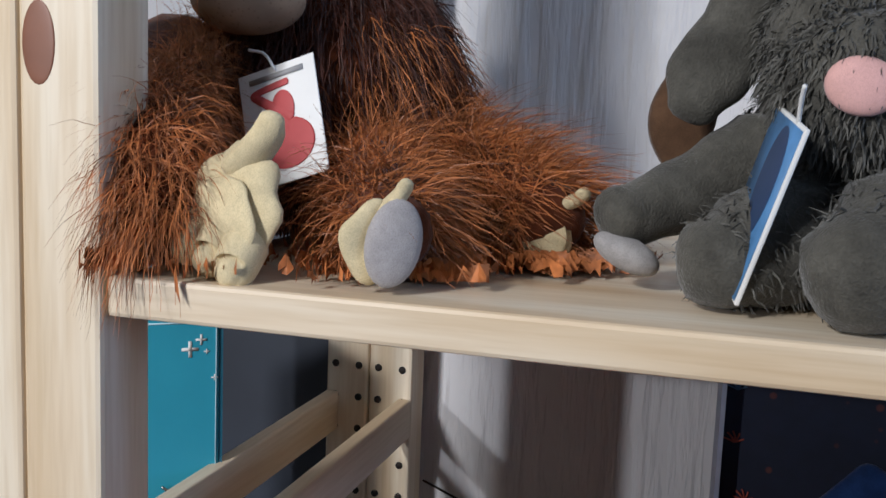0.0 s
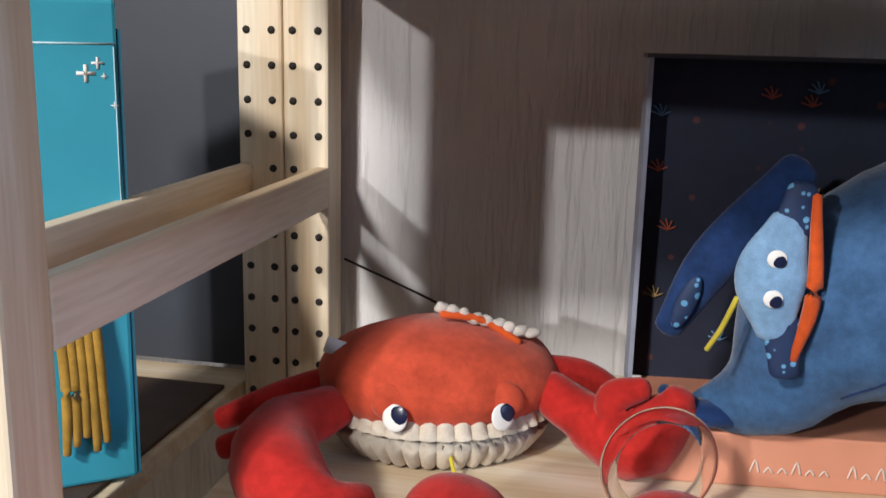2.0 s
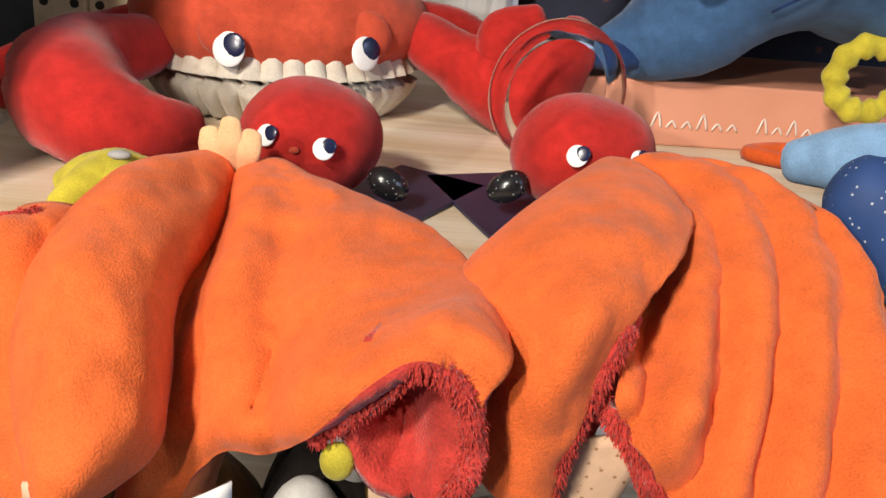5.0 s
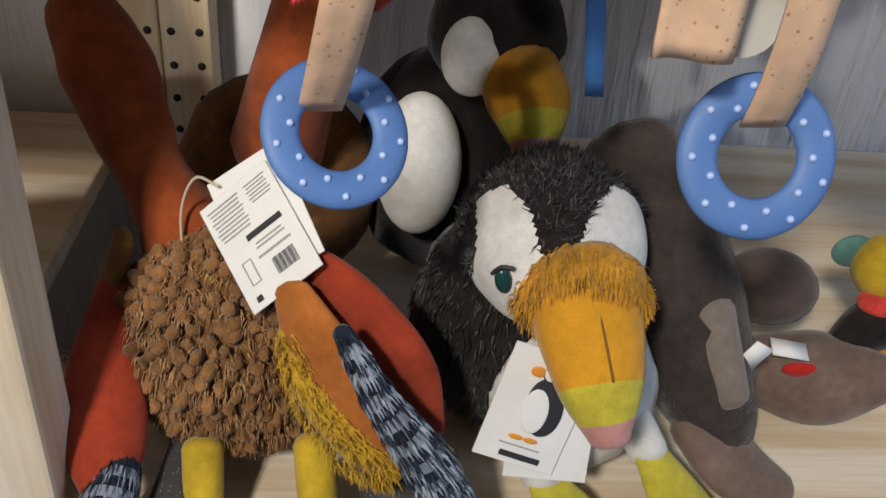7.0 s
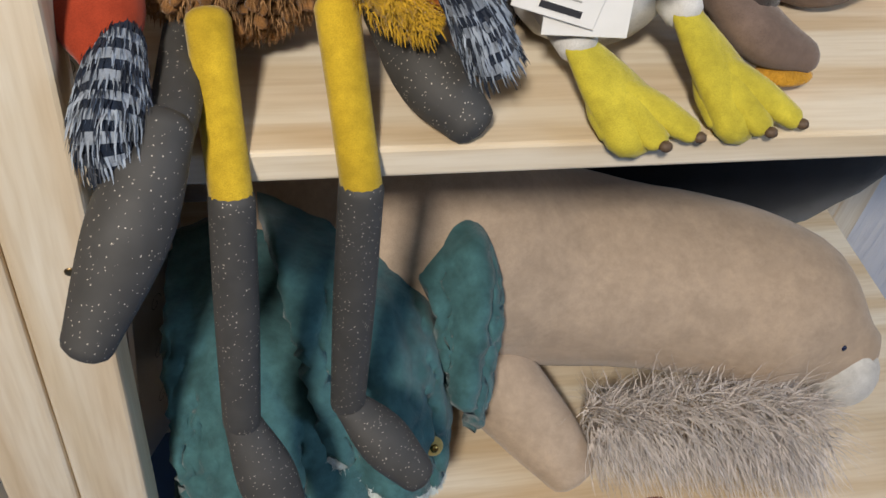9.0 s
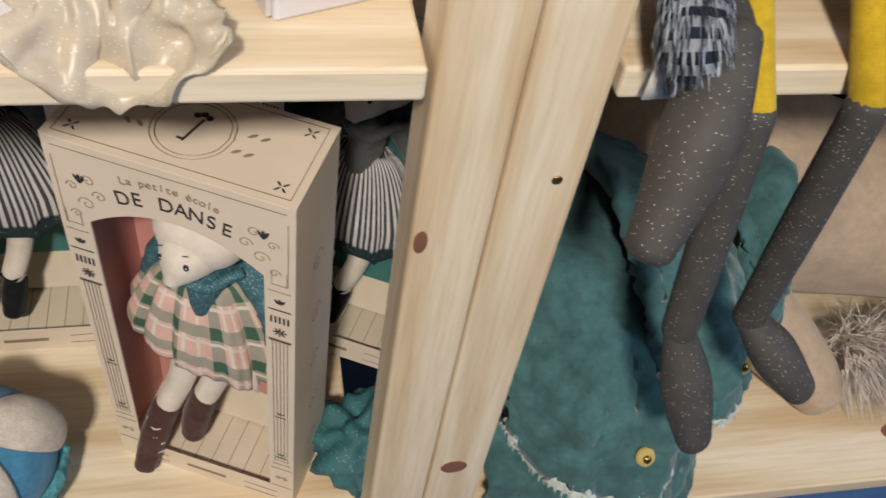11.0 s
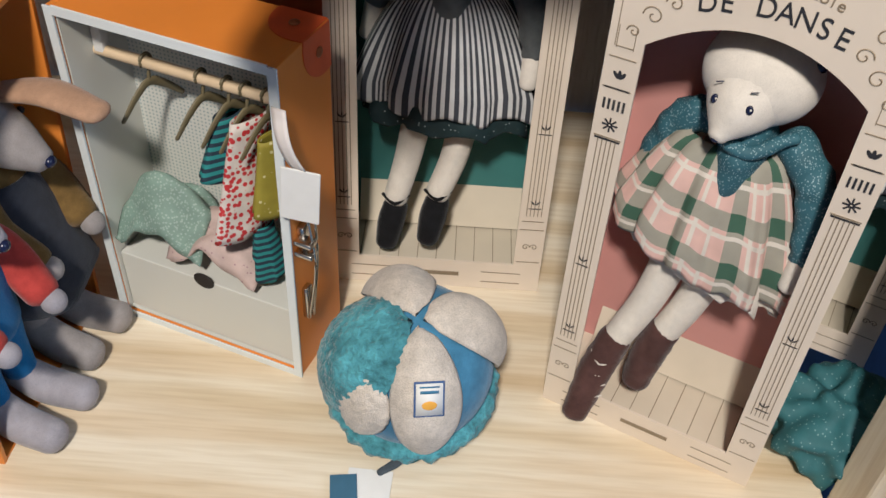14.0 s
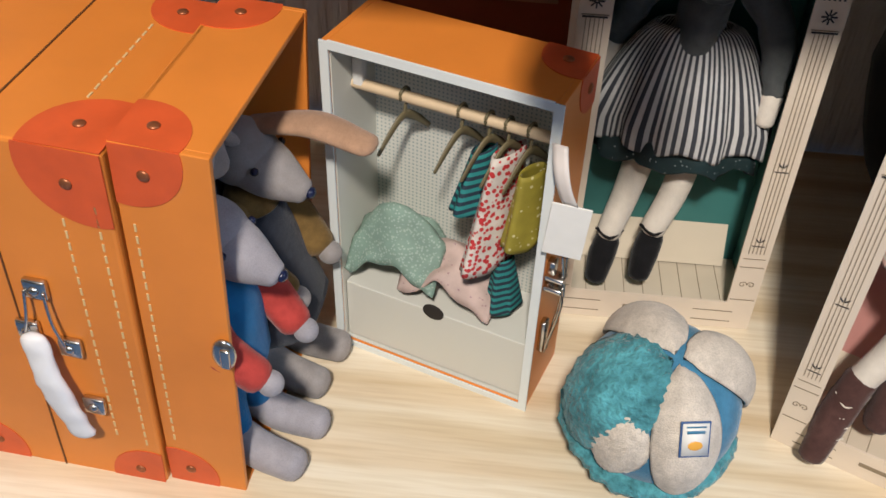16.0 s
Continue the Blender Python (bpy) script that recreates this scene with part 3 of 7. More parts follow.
card = thing("swing_tag", (0.28, 0.04, 1.74), "blue paper tag seen edge-on on grey rabbit", "tag")
card.matrix_world = pose(0.284, 0.046, 1.7455, -14, 12, -80)
part("card", bx(B(), (0, 0, 0), (0.05, 0.002, 0.075), bev=0.0005), PAPER, card)
part("print", bx(B(), (0, -0.0012, 0.0), (0.047, 0.0008, 0.072)), plain("blue_print", (0.10, 0.25, 0.50), 0.5, 0, 0.4, 40), card, "blue printed face")
part("drawing", ell(B(), (0.004, -0.0018, 0.01), (0.013, 0.0005, 0.024)), plain("navy_print", (0.03, 0.06, 0.14), 0.5), card)
part("string", tube(B(), [(0.01, 0, 0.036), (0.016, -0.004, 0.046), (0.02, -0.006, 0.052)], [0.001] * 3, seg=6), PAPER, card)

# ---- teal case on the neighbouring shelf ----
tc = thing("toy_case", (-0.104, 0.232, 1.2995), "teal cardboard toy case with printed stars", "toy case", rz=38)
TEALC = plain("teal_case_paper", (0.045, 0.33, 0.46), 0.45, 0, 0.12, 12, 0.02)
part("body", bx(B(), (-0.02, 0.04, 0.176), (0.10, 0.08, 0.352), bev=0.003), TEALC, tc, smooth=False)
part("edge_strip", bx(B(), (0.0312, 0.04, 0.167), (0.0024, 0.076, 0.330)), plain("deep_teal", (0.02, 0.13, 0.2), 0.5), tc, smooth=False)
for sx, sz, r in ((0.008, 0.302, 0.006), (0.016, 0.309, 0.004), (0.02, 0.30, 0.002), (0.026, 0.28, 0.0025)):
    b = B()
    bx(b, (sx, -0.0004, sz), (r * 2, 0.0004, r * 0.4))
    bx(b, (sx, -0.0004, sz), (r * 0.4, 0.0004, r * 2))
    part("printed_star", b, PAPER, tc)
b = B()
bx(b, (0.0, -0.0004, 0.322), (0.055, 0.0004, 0.0012))
bx(b, (0.027, -0.0004, 0.24), (0.0008, 0.0004, 0.16))
part("printed_border", b, plain("pale_blue_print", (0.45, 0.65, 0.72), 0.5), tc)
b = B()
tube(b, [(-0.012, -0.004, 0.2), (0.0, -0.008, 0.19), (0.006, -0.006, 0.165)], [0.0013] * 3, seg=6)
bx(b, (-0.01, -0.003, 0.168), (0.012, 0.005, 0.02), bev=0.001)
part("clasp", b, STEEL, tc, "nickel wire clasp")
b = B()
for k in range(5):
    tube(b, [(-0.02 + 0.006 * k, -0.006, 0.135), (-0.018 + 0.006 * k, -0.01, 0.08), (-0.02 + 0.007 * k, -0.008, 0.03 + 0.006 * (k % 3))], [0.004, 0.004, 0.003], seg=8)
part("tassel", b, plush("mustard_yarn", (0.42, 0.24, 0.04), 0.3), tc, "mustard yarn tassel")

# ---- crab shelf ----
def toy_eye(parent, c, s, look_dir=(0.3, -0.2), rot=(0, 0, 0)):
    e = part("eye", ell(B(), (0, 0, 0), (0.0075 * s, 0.0016 * s, 0.0078 * s), seg=20), EYE_W, parent, "embroidered white eye")
    e.matrix_basis = pose(*c, *rot)
    part("pupil", ell(B(), (look_dir[0] * 0.006 * s, -0.0010 * s, 0.002 * s), (0.0054 * s, 0.0009 * s, 0.0054 * s), seg=14), EYE_B, e, "dark blue pupil")


crab = thing("plush_crab", (0.137, 0.32, S2), "large coral-red plush crab with ribbed white belly", "plush toy", rz=16)
CORAL = plush("coral_velour", (0.60, 0.085, 0.04), 0.25)
b = B()
ell(b, (0, 0, 0.054), (0.094, 0.072, 0.043), seg=32, lump=0.003, freq=25)
part("shell", b, CORAL, crab, "rounded coral shell")
b = B()
for k in range(17):
    a = radians(200 + 140 * k / 16)
    b = B()
    tube(b, [(0.076 * math.cos(a), 0.062 * math.sin(a), 0.040), (0.080 * math.cos(a), 0.067 * math.sin(a), 0.024), (0.07 * math.cos(a), 0.056 * math.sin(a), 0.006)], [0.0065, 0.0075, 0.006], n=8, seg=10)
    part("belly_rib", b, plush("ribbed_white", (0.70, 0.63, 0.52), 0.15), crab, "cream belly rib")
part("belly", ell(B(), (0, 0, 0.022), (0.074, 0.06, 0.02)), plush("ribbed_white", (0.70, 0.63, 0.52), 0.15), crab)
toy_eye(crab, (-0.036, -0.0695, 0.046), 1.25, (0.4, 0), (-12, 0, -24))
toy_eye(crab, (0.040, -0.0690, 0.046), 1.25, (0.4, 0), (-12, 0, 26))
for ex, ey in ((-0.036, -0.060), (0.040, -0.060)):
    part("eyelid", ell(B(), (ex, ey + 0.002, 0.054), (0.017, 0.009, 0.015)), CORAL, crab)
for sgn, pts in ((-1, [(-0.075, -0.03, 0.04), (-0.112, -0.075, 0.040), (-0.112, -0.125, 0.032), (-0.085, -0.155, 0.024), (-0.058, -0.145, 0.020)]), (1, [(0.08, -0.03, 0.05), (0.11, -0.06, 0.035), (0.135, -0.075, 0.03), (0.155, -0.085, 0.055), (0.16, -0.09, 0.068)])):
    part("claw", tube(B(), pts, [0.016, 0.024, 0.030, 0.022, 0.012] if sgn < 0 else [0.016, 0.022, 0.028, 0.018, 0.01], seg=18, lump=0.003), RED, crab, "stuffed red claw")
part("claw_tip", tube(B(), [(0.125, -0.07, 0.04), (0.118, -0.075, 0.062), (0.135, -0.085, 0.073)], [0.018, 0.013, 0.008], seg=14), RED, crab)
for pts in ([(-0.07, 0.0, 0.05), (-0.12, 0.0, 0.035), (-0.165, -0.005, 0.02)], [(-0.075, -0.03, 0.04), (-0.12, -0.03, 0.02), (-0.16, -0.035, 0.01)], [(0.08, 0.0, 0.055), (0.115, 0.0, 0.05), (0.15, -0.005, 0.03)]):
    part("leg", tube(B(), pts, [0.014, 0.013, 0.009], seg=12), RED, crab)
b = B()
tube(b, [(0.0, -0.01, 0.104), (0.03, -0.012, 0.10), (0.058, -0.02, 0.085)], [0.003] * 3, seg=8)
part("pocket_edge", b, plush("orange_trim", (0.65, 0.10, 0.02), 0.2), crab, "orange pocket edge")
for k in range(9):
    b = B()
    ell(b, (0.0 + 0.0085 * k, -0.006 - 0.0012 * k, 0.108 - 0.0022 * k), (0.0062, 0.0045, 0.0045), seg=12, lump=0.002, freq=150)
    part("frill_scallop", b, plush("white_frill", (0.6, 0.55, 0.5), 0.2), crab, "white scalloped frill")
part("side_label", bx(B(), (-0.078, -0.01, 0.078), (0.018, 0.002, 0.012), (0, 20, 0)), PAPER, crab)
part("pull_cord", tube(B(), [(0.003, -0.068, 0.02), (0.006, -0.075, 0.008), (0.01, -0.085, 0.004)], [0.0016] * 3, seg=6), LIME_P, crab, "yellow cord")
ring = thing("plastic_ring", (0.302, 0.222, S2 + 0.042), "clear plastic ring threaded through the crab claw", "ring")
b = B()
torus(b, 0.034, 0.0055, pose(0, 0, 0, 0, 0, 20))
part("hoop", b, glass("clear_plastic"), ring)

# boxed whale
wb = thing("display_box", (0.30, 0.288, S2), "dark blue display box with salmon base holding a plush whale", "display box", rz=5)
SALMON = plain("salmon_card", (0.62, 0.27, 0.17), 0.5, 0, 0.08, 20, 0.02)
UNDERSEA = speckled("undersea_print", (0.008, 0.013, 0.035), (0.10, 0.03, 0.03), 45, 0.10)
b = B()
bx(b, (0.23, 0.056, 0.02), (0.46, 0.112, 0.04), bev=0.0015)
part("base", b, SALMON, wb, "salmon card base", smooth=False)
part("back_panel", bx(B(), (0.22, 0.11, 0.168), (0.46, 0.004, 0.256)), UNDERSEA, wb, "dark undersea print", smooth=False)
part("side_panel", bx(B(), (-0.012, 0.095, 0.168), (0.0035, 0.034, 0.256)), plain("grey_blue_card", (0.30, 0.33, 0.42), 0.5), wb, smooth=False)
part("top_panel", bx(B(), (0.22, 0.095, 0.297), (0.47, 0.034, 0.003)), plain("dark_card", (0.05, 0.05, 0.07), 0.5), wb, smooth=False)
random.seed(5)
for k in range(26):
    b = B()
    cx, cz = random.uniform(0.0, 0.4), random.uniform(0.06, 0.28)
    for j in range(5):
        a = radians(20 + 35 * j)
        tube(b, [(cx, 0.106, cz), (cx + 0.004 * math.cos(a), 0.106, cz + 0.005 * math.sin(a)), (cx + 0.008 * math.cos(a + 0.2), 0.106, cz + 0.009 * math.sin(a))], [0.0007] * 3, seg=5, n=4)
    part("printed_coral", b, plain(("coral_print_a", "coral_print_b", "coral_print_c")[k % 3], ((0.35, 0.07, 0.04), (0.10, 0.20, 0.35), (0.30, 0.20, 0.08))[k % 3], 0.6), wb)
b = B()
for k in range(11):
    if k == 6:
        continue
    x0 = 0.068 + 0.0095 * k
    tube(b, [(x0, -0.001, 0.012), (x0 + 0.003, -0.001, 0.021 if k in (0, 3, 7, 9) else 0.016), (x0 + 0.006, -0.001, 0.012)], [0.0008] * 3, seg=5, n=6)
part("script_mark", b, plain("pale_pink_print", (0.75, 0.6, 0.52), 0.5), wb, "pale script on the base")
wh = thing("plush_whale", (0.43, 0.325, S2 + 0.041), "blue velour plush whale lying in its box", "plush toy")
b = B()
tube(b, [(-0.105, -0.02, 0.010), (-0.060, -0.025, 0.030), (-0.015, -0.025, 0.085), (0.05, -0.02, 0.112), (0.14, -0.015, 0.115), (0.22, -0.01, 0.10)], [0.010, 0.034, 0.068, 0.092, 0.088, 0.04], seg=28, n=30, lump=0.005, freq=22)
part("body", b, BLUE_P, wh)
part("tail", tube(B(), [(-0.08, -0.03, 0.012), (-0.11, -0.035, 0.014), (-0.125, -0.035, 0.026)], [0.016, 0.015, 0.008], flat=0.6), NAVY_P, wh)
part("fin", tube(B(), [(-0.050, -0.03, 0.185), (-0.098, -0.035, 0.125), (-0.126, -0.04, 0.075)], [0.014, 0.017, 0.01], flat=0.5, up=(0, 1, 0)), NAVY_P, wh, "navy fin")
b = B()
ell(b, (-0.116, -0.047, 0.095), (0.007, 0.004, 0.02), rot=(0, 20, 0))
part("fin_trim", b, speckled("blue_floral", (0.01, 0.03, 0.10), (0.12, 0.35, 0.65), 120, 0.25), wh, "floral cotton trim")
part("mouth_seam", tube(B(), [(-0.02, -0.085, 0.05), (0.01, -0.102, 0.075), (0.05, -0.106, 0.12)], [0.001] * 3, seg=6), NAVY_P, wh)
fish = thing("plush_fish", (0.362, 0.238, S2 + 0.167), "small light blue plush fish hanging on the whale", "plush toy")
part("body", tube(B(), [(0.004, 0, -0.034), (-0.001, 0, 0.0), (0.006, 0, 0.034)], [0.012, 0.022, 0.012], flat=0.45, up=(0, 1, 0), seg=16), SKY_P, fish)
part("back_trim", tube(B(), [(0.016, -0.002, -0.052), (0.024, -0.004, -0.01), (0.02, -0.003, 0.052)], [0.003, 0.005, 0.003], seg=8), plush("orange_trim", (0.65, 0.10, 0.02), 0.2), fish, "orange back trim")
for z0, z1 in ((0.03, 0.055), (-0.03, -0.06)):
    part("fin", tube(B(), [(0.008, 0, z0), (0.012, -0.001, z1)], [0.012, 0.009], flat=0.4, up=(0, 1, 0), n=6), MATS.get("bf") or speckled("blue_floral_fin", (0.01, 0.03, 0.10), (0.15, 0.4, 0.7), 140, 0.25), fish, "floral fin")
for z in (0.013, -0.012):
    toy_eye(fish, (0.0, -0.0095, z), 0.75, (0.3, 0), (0, 90, 0))
part("cord", tube(B(), [(-0.02, 0, -0.015), (-0.028, -0.002, -0.035), (-0.036, -0.002, -0.05)], [0.0018] * 3, seg=6), LIME_P, fish, "yellow cord")
yr = thing("teething_ring", (0.475, 0.255, S2 + 0.058), "yellow scalloped ring hanging on the whale", "ring")
b = B()
torus(b, 0.0185, 0.0068, pose(0, 0, 0), 0.8, 64, 12, 0.16, 10)
part("hoop", b, LIME_P, yr)
bf = thing("plush_fish", (0.425, 0.075, S2), "blue glittery plush fish lying on shelf", "plush toy")
part("body", tube(B(), [(-0.02, 0.0, 0.045), (0.0, -0.004, 0.035), (0.02, -0.005, 0.02)], [0.016, 0.03, 0.024], seg=18), speckled("navy_glitter", (0.02, 0.06, 0.20), (0.5, 0.55, 0.6), 300, 0.12), bf)
part("head", tube(B(), [(-0.035, 0.03, 0.047), (-0.015, 0.022, 0.052), (0.01, 0.015, 0.055)], [0.009, 0.014, 0.016], seg=14), SKY_P, bf)
part("mouth", tube(B(), [(-0.036, 0.035, 0.045), (-0.05, 0.045, 0.045), (-0.035, 0.055, 0.045), (-0.015, 0.055, 0.045)], [0.0035] * 4, seg=8), plush("orange_trim", (0.65, 0.10, 0.02), 0.2), bf, "orange loop")
sf = thing("plush_starfish", (0.108, 0.103, S2), "small lime-yellow plush starfish lying on shelf", "plush toy")
b = B()
for k in range(5):
    a = radians(90 + 72 * k)
    tube(b, [(0, 0, 0.014), (0.014 * math.cos(a), 0.014 * math.sin(a), 0.013), (0.027 * math.cos(a), 0.027 * math.sin(a), 0.008)], [0.014, 0.010, 0.006], seg=12, n=8)
part("body", b, LIME_P, sf)
part("eye", ell(B(), (0.004, -0.006, 0.027), (0.005, 0.003, 0.002)), GREYINK, sf)


def comforter(at, eyes, fin, label):
    """A round red crab head on a cloth that drapes over the shelf's edge; local y runs towards the aisle's far side."""
    ob = thing("crab_comforter", at, label, "baby comforter", "crab comforters")
    part("head", ell(B(), (-0.002, 0.025, 0.026), (0.0335, 0.031, 0.0275), seg=34, lump=0.003, freq=32), RED, ob, "round red velour head")
    for e, s in eyes:
        toy_eye(ob, (e[0], e[1] + 0.0255, e[2] - 0.008), 0.62, (0.6, 0), (-24, 0, s))
    part("nose", ell(B(), (eyes[0][0][0] * 0.5 + eyes[1][0][0] * 0.5, -0.0065, 0.028), (0.0022, 0.001, 0.0015), seg=8), CORAL, ob)
    for sx in (-1, 1):
        part("claw", ell(B(), (sx * 0.036, 0.008, 0.012), (0.010, 0.007, 0.007), rot=(0, sx * 30, 0)), speckled("black_sequin", (0.012, 0.012, 0.014), (0.5, 0.5, 0.5), 500, 0.12, rough=0.25), ob, "black sequinned claw")
    if fin:
        b = B()
        for a in (-40, 0, 40):
            tube(b, [(-0.022, -0.030, 0.026), (-0.024 + 0.010 * math.sin(radians(a)), -0.034, 0.026 + 0.010 * math.cos(radians(a))), (-0.024 + 0.013 * math.sin(radians(a)), -0.033, 0.026 + 0.019 * math.cos(radians(a)))], [0.0035, 0.0055, 0.004], flat=0.35, up=(0, 1, 0), n=8)
        part("collar_leaf", b, plush("peach_felt", (0.75, 0.48, 0.25), 0.1), ob, "peach felt frill")
    return ob


def loft(rows, nu, nv, folds=0.0, depth=0.0, seed=0.0, crease=0.0032):
    """A smooth surface through rows of points, with soft pleats that deepen downwards and small creases."""
    R = [spline(r, nv) for r in rows]
    G = [spline([r[j] for r in R], nu) for j in range(nv + 1)]

    def fun(u, v):
        i, j = round(u * nu), round(v * nv)
        p = G[j][i].copy()
        w = depth * math.sin(u * folds * 2 * math.pi + seed + 0.9 * math.sin(4 * v + seed)) * min(1, 1.6 * v)
        w += crease * noise.noise(Vector((p.x * 60 + seed, p.y * 60, p.z * 60))) + 0.5 * crease * noise.noise(Vector((p.x * 170, p.y * 170, p.z * 120 + seed)))
        return p + Vector((0.15 * w, -0.8 * w, 0.55 * w))

    return fun


def cloth(parent, rows, label, mats, nu=56, nv=64, thick=0.005, folds=0.0, depth=0.0, seed=0.0, flip=True, name="cloth"):
    o = parent.location
    rows = [[Vector(p) - o for p in r] for r in rows]
    b = B()
    sheet(b, loft(rows, nu, nv, folds, depth, seed), nu, nv, thick, 0, 1 if len(mats) > 1 else 0, flip=flip)
    return part(name, b, mats, parent, label)


def pile_edge(parent, pts, n, length=0.0022):
    """Fluffy coral lining that shows along a hem."""
    o = parent.location
    pts = [Vector(p) - o for p in pts]
    b = B()
    tube(b, pts, [0.0032] * len(pts), n=40, seg=8, lump=0.002, freq=160)
    fur(b, roots_along(pts, [0.0030] * len(pts), n * 3), length, 0.00035, (0, -0.2, -0.5), 0.5, 2)
    part("lining_edge", b, RED_IN, parent, "fluffy coral fleece edge", smooth=False)


# first comforter
ca = comforter((0.186, 0.115, S2 + 0.004), (((-0.016, -0.030, 0.041), -22), ((0.009, -0.033, 0.038), 12)), True, "orange velour crab comforter with red head draped over shelf edge")
TWO = [ORANGE_RUG, RED_IN]
cloth(ca, [[(0.100, 0.030, 1.342), (0.095, 0.0, 1.335), (0.104, -0.012, 1.305), (0.120, -0.025, 1.268)],
           [(0.104, 0.028, 1.351), (0.098, -0.005, 1.347), (0.108, -0.024, 1.307), (0.127, -0.038, 1.262)],
           [(0.118, 0.030, 1.352), (0.115, -0.002, 1.348), (0.124, -0.030, 1.310), (0.136, -0.045, 1.270)],
           [(0.130, 0.030, 1.345), (0.130, 0.0, 1.338), (0.138, -0.030, 1.310), (0.144, -0.040, 1.285)]], "folded orange velour side", TWO, 30, 40, folds=1.3, depth=0.002, seed=1.0, name="side_cloth")
cloth(ca, [[(0.160, 0.086, 1.346), (0.160, 0.050, 1.338), (0.158, 0.010, 1.325), (0.158, -0.020, 1.300), (0.148, -0.030, 1.256)],
           [(0.163, 0.085, 1.350), (0.168, 0.045, 1.340), (0.168, 0.0, 1.328), (0.166, -0.028, 1.302), (0.163, -0.030, 1.268)],
           [(0.168, 0.085, 1.355), (0.180, 0.045, 1.355), (0.182, -0.005, 1.338), (0.184, -0.030, 1.312), (0.185, -0.030, 1.299)],
           [(0.178, 0.085, 1.358), (0.196, 0.045, 1.355), (0.200, -0.012, 1.338), (0.203, -0.042, 1.322), (0.203, -0.040, 1.309)],
           [(0.186, 0.084, 1.356), (0.214, 0.042, 1.356), (0.219, -0.015, 1.346), (0.218, -0.050, 1.334), (0.217, -0.050, 1.321)],
           [(0.195, 0.083, 1.352), (0.240, 0.042, 1.352), (0.256, 0.0, 1.351), (0.251, -0.050, 1.361), (0.246, -0.064, 1.354)],
           [(0.196, 0.086, 1.345), (0.243, 0.045, 1.342), (0.265, -0.005, 1.342), (0.268, -0.048, 1.350), (0.263, -0.058, 1.340)]], "orange velour cloth with coral lining", TWO, 90, 70, folds=3.2, depth=0.0042, seed=0.6)
cloth(ca, [[(0.150, 0.090, 1.350), (0.128, 0.062, 1.342), (0.118, 0.035, 1.330), (0.120, 0.0, 1.315), (0.130, -0.030, 1.300), (0.143, -0.055, 1.300)],
           [(0.152, 0.088, 1.356), (0.129, 0.052, 1.357), (0.1195, 0.022, 1.348), (0.123, -0.018, 1.338), (0.131, -0.043, 1.318), (0.145, -0.064, 1.305)],
           [(0.156, 0.085, 1.360), (0.142, 0.045, 1.365), (0.138, 0.008, 1.362), (0.143, -0.032, 1.352), (0.148, -0.058, 1.328), (0.149, -0.070, 1.304)],
           [(0.160, 0.082, 1.356), (0.160, 0.050, 1.354), (0.158, -0.008, 1.352), (0.164, -0.042, 1.338), (0.165, -0.057, 1.324), (0.153, -0.066, 1.305)],
           [(0.162, 0.085, 1.348), (0.164, 0.055, 1.340), (0.162, 0.005, 1.335), (0.167, -0.025, 1.318), (0.167, -0.040, 1.305), (0.155, -0.055, 1.298)]], "rolled orange velour flap", [ORANGE_RUG], 48, 70, name="flap")
cloth(ca, [[(0.232, -0.045, 1.350), (0.226, -0.045, 1.324), (0.232, -0.048, 1.308), (0.243, -0.050, 1.303)],
           [(0.240, -0.030, 1.352), (0.240, -0.028, 1.330), (0.243, -0.035, 1.312), (0.247, -0.048, 1.303)],
           [(0.252, -0.045, 1.352), (0.253, -0.045, 1.330), (0.254, -0.050, 1.312), (0.252, -0.053, 1.304)],
           [(0.266, -0.045, 1.350), (0.264, -0.050, 1.330), (0.261, -0.052, 1.310), (0.257, -0.050, 1.304)]], "coral fleece lining turned out", [RED_IN], 30, 30, name="lining_fold")
pile_edge(ca, [(0.217, -0.047, 1.320), (0.232, -0.052, 1.335), (0.245, -0.060, 1.352), (0.258, -0.060, 1.345), (0.262, -0.060, 1.325), (0.256, -0.056, 1.306)], 1400)
pile_edge(ca, [(0.112, 0.020, 1.353), (0.100, 0.004, 1.350), (0.100, -0.014, 1.325), (0.112, -0.026, 1.293), (0.126, -0.036, 1.262)], 1200)
part("bead", ell(B(), Vector((0.224, -0.046, 1.311)) - ca.location, (0.0052, 0.003, 0.0065), seg=16), LIME_P, ca, "lime-yellow felt dot")
# second comforter
cb = comforter((0.311, 0.12, S2 + 0.006), (((-0.009, -0.0325, 0.041), -12), ((0.018, -0.029, 0.040), 32)), False, "orange velour crab comforter with red head draped over pine edge")
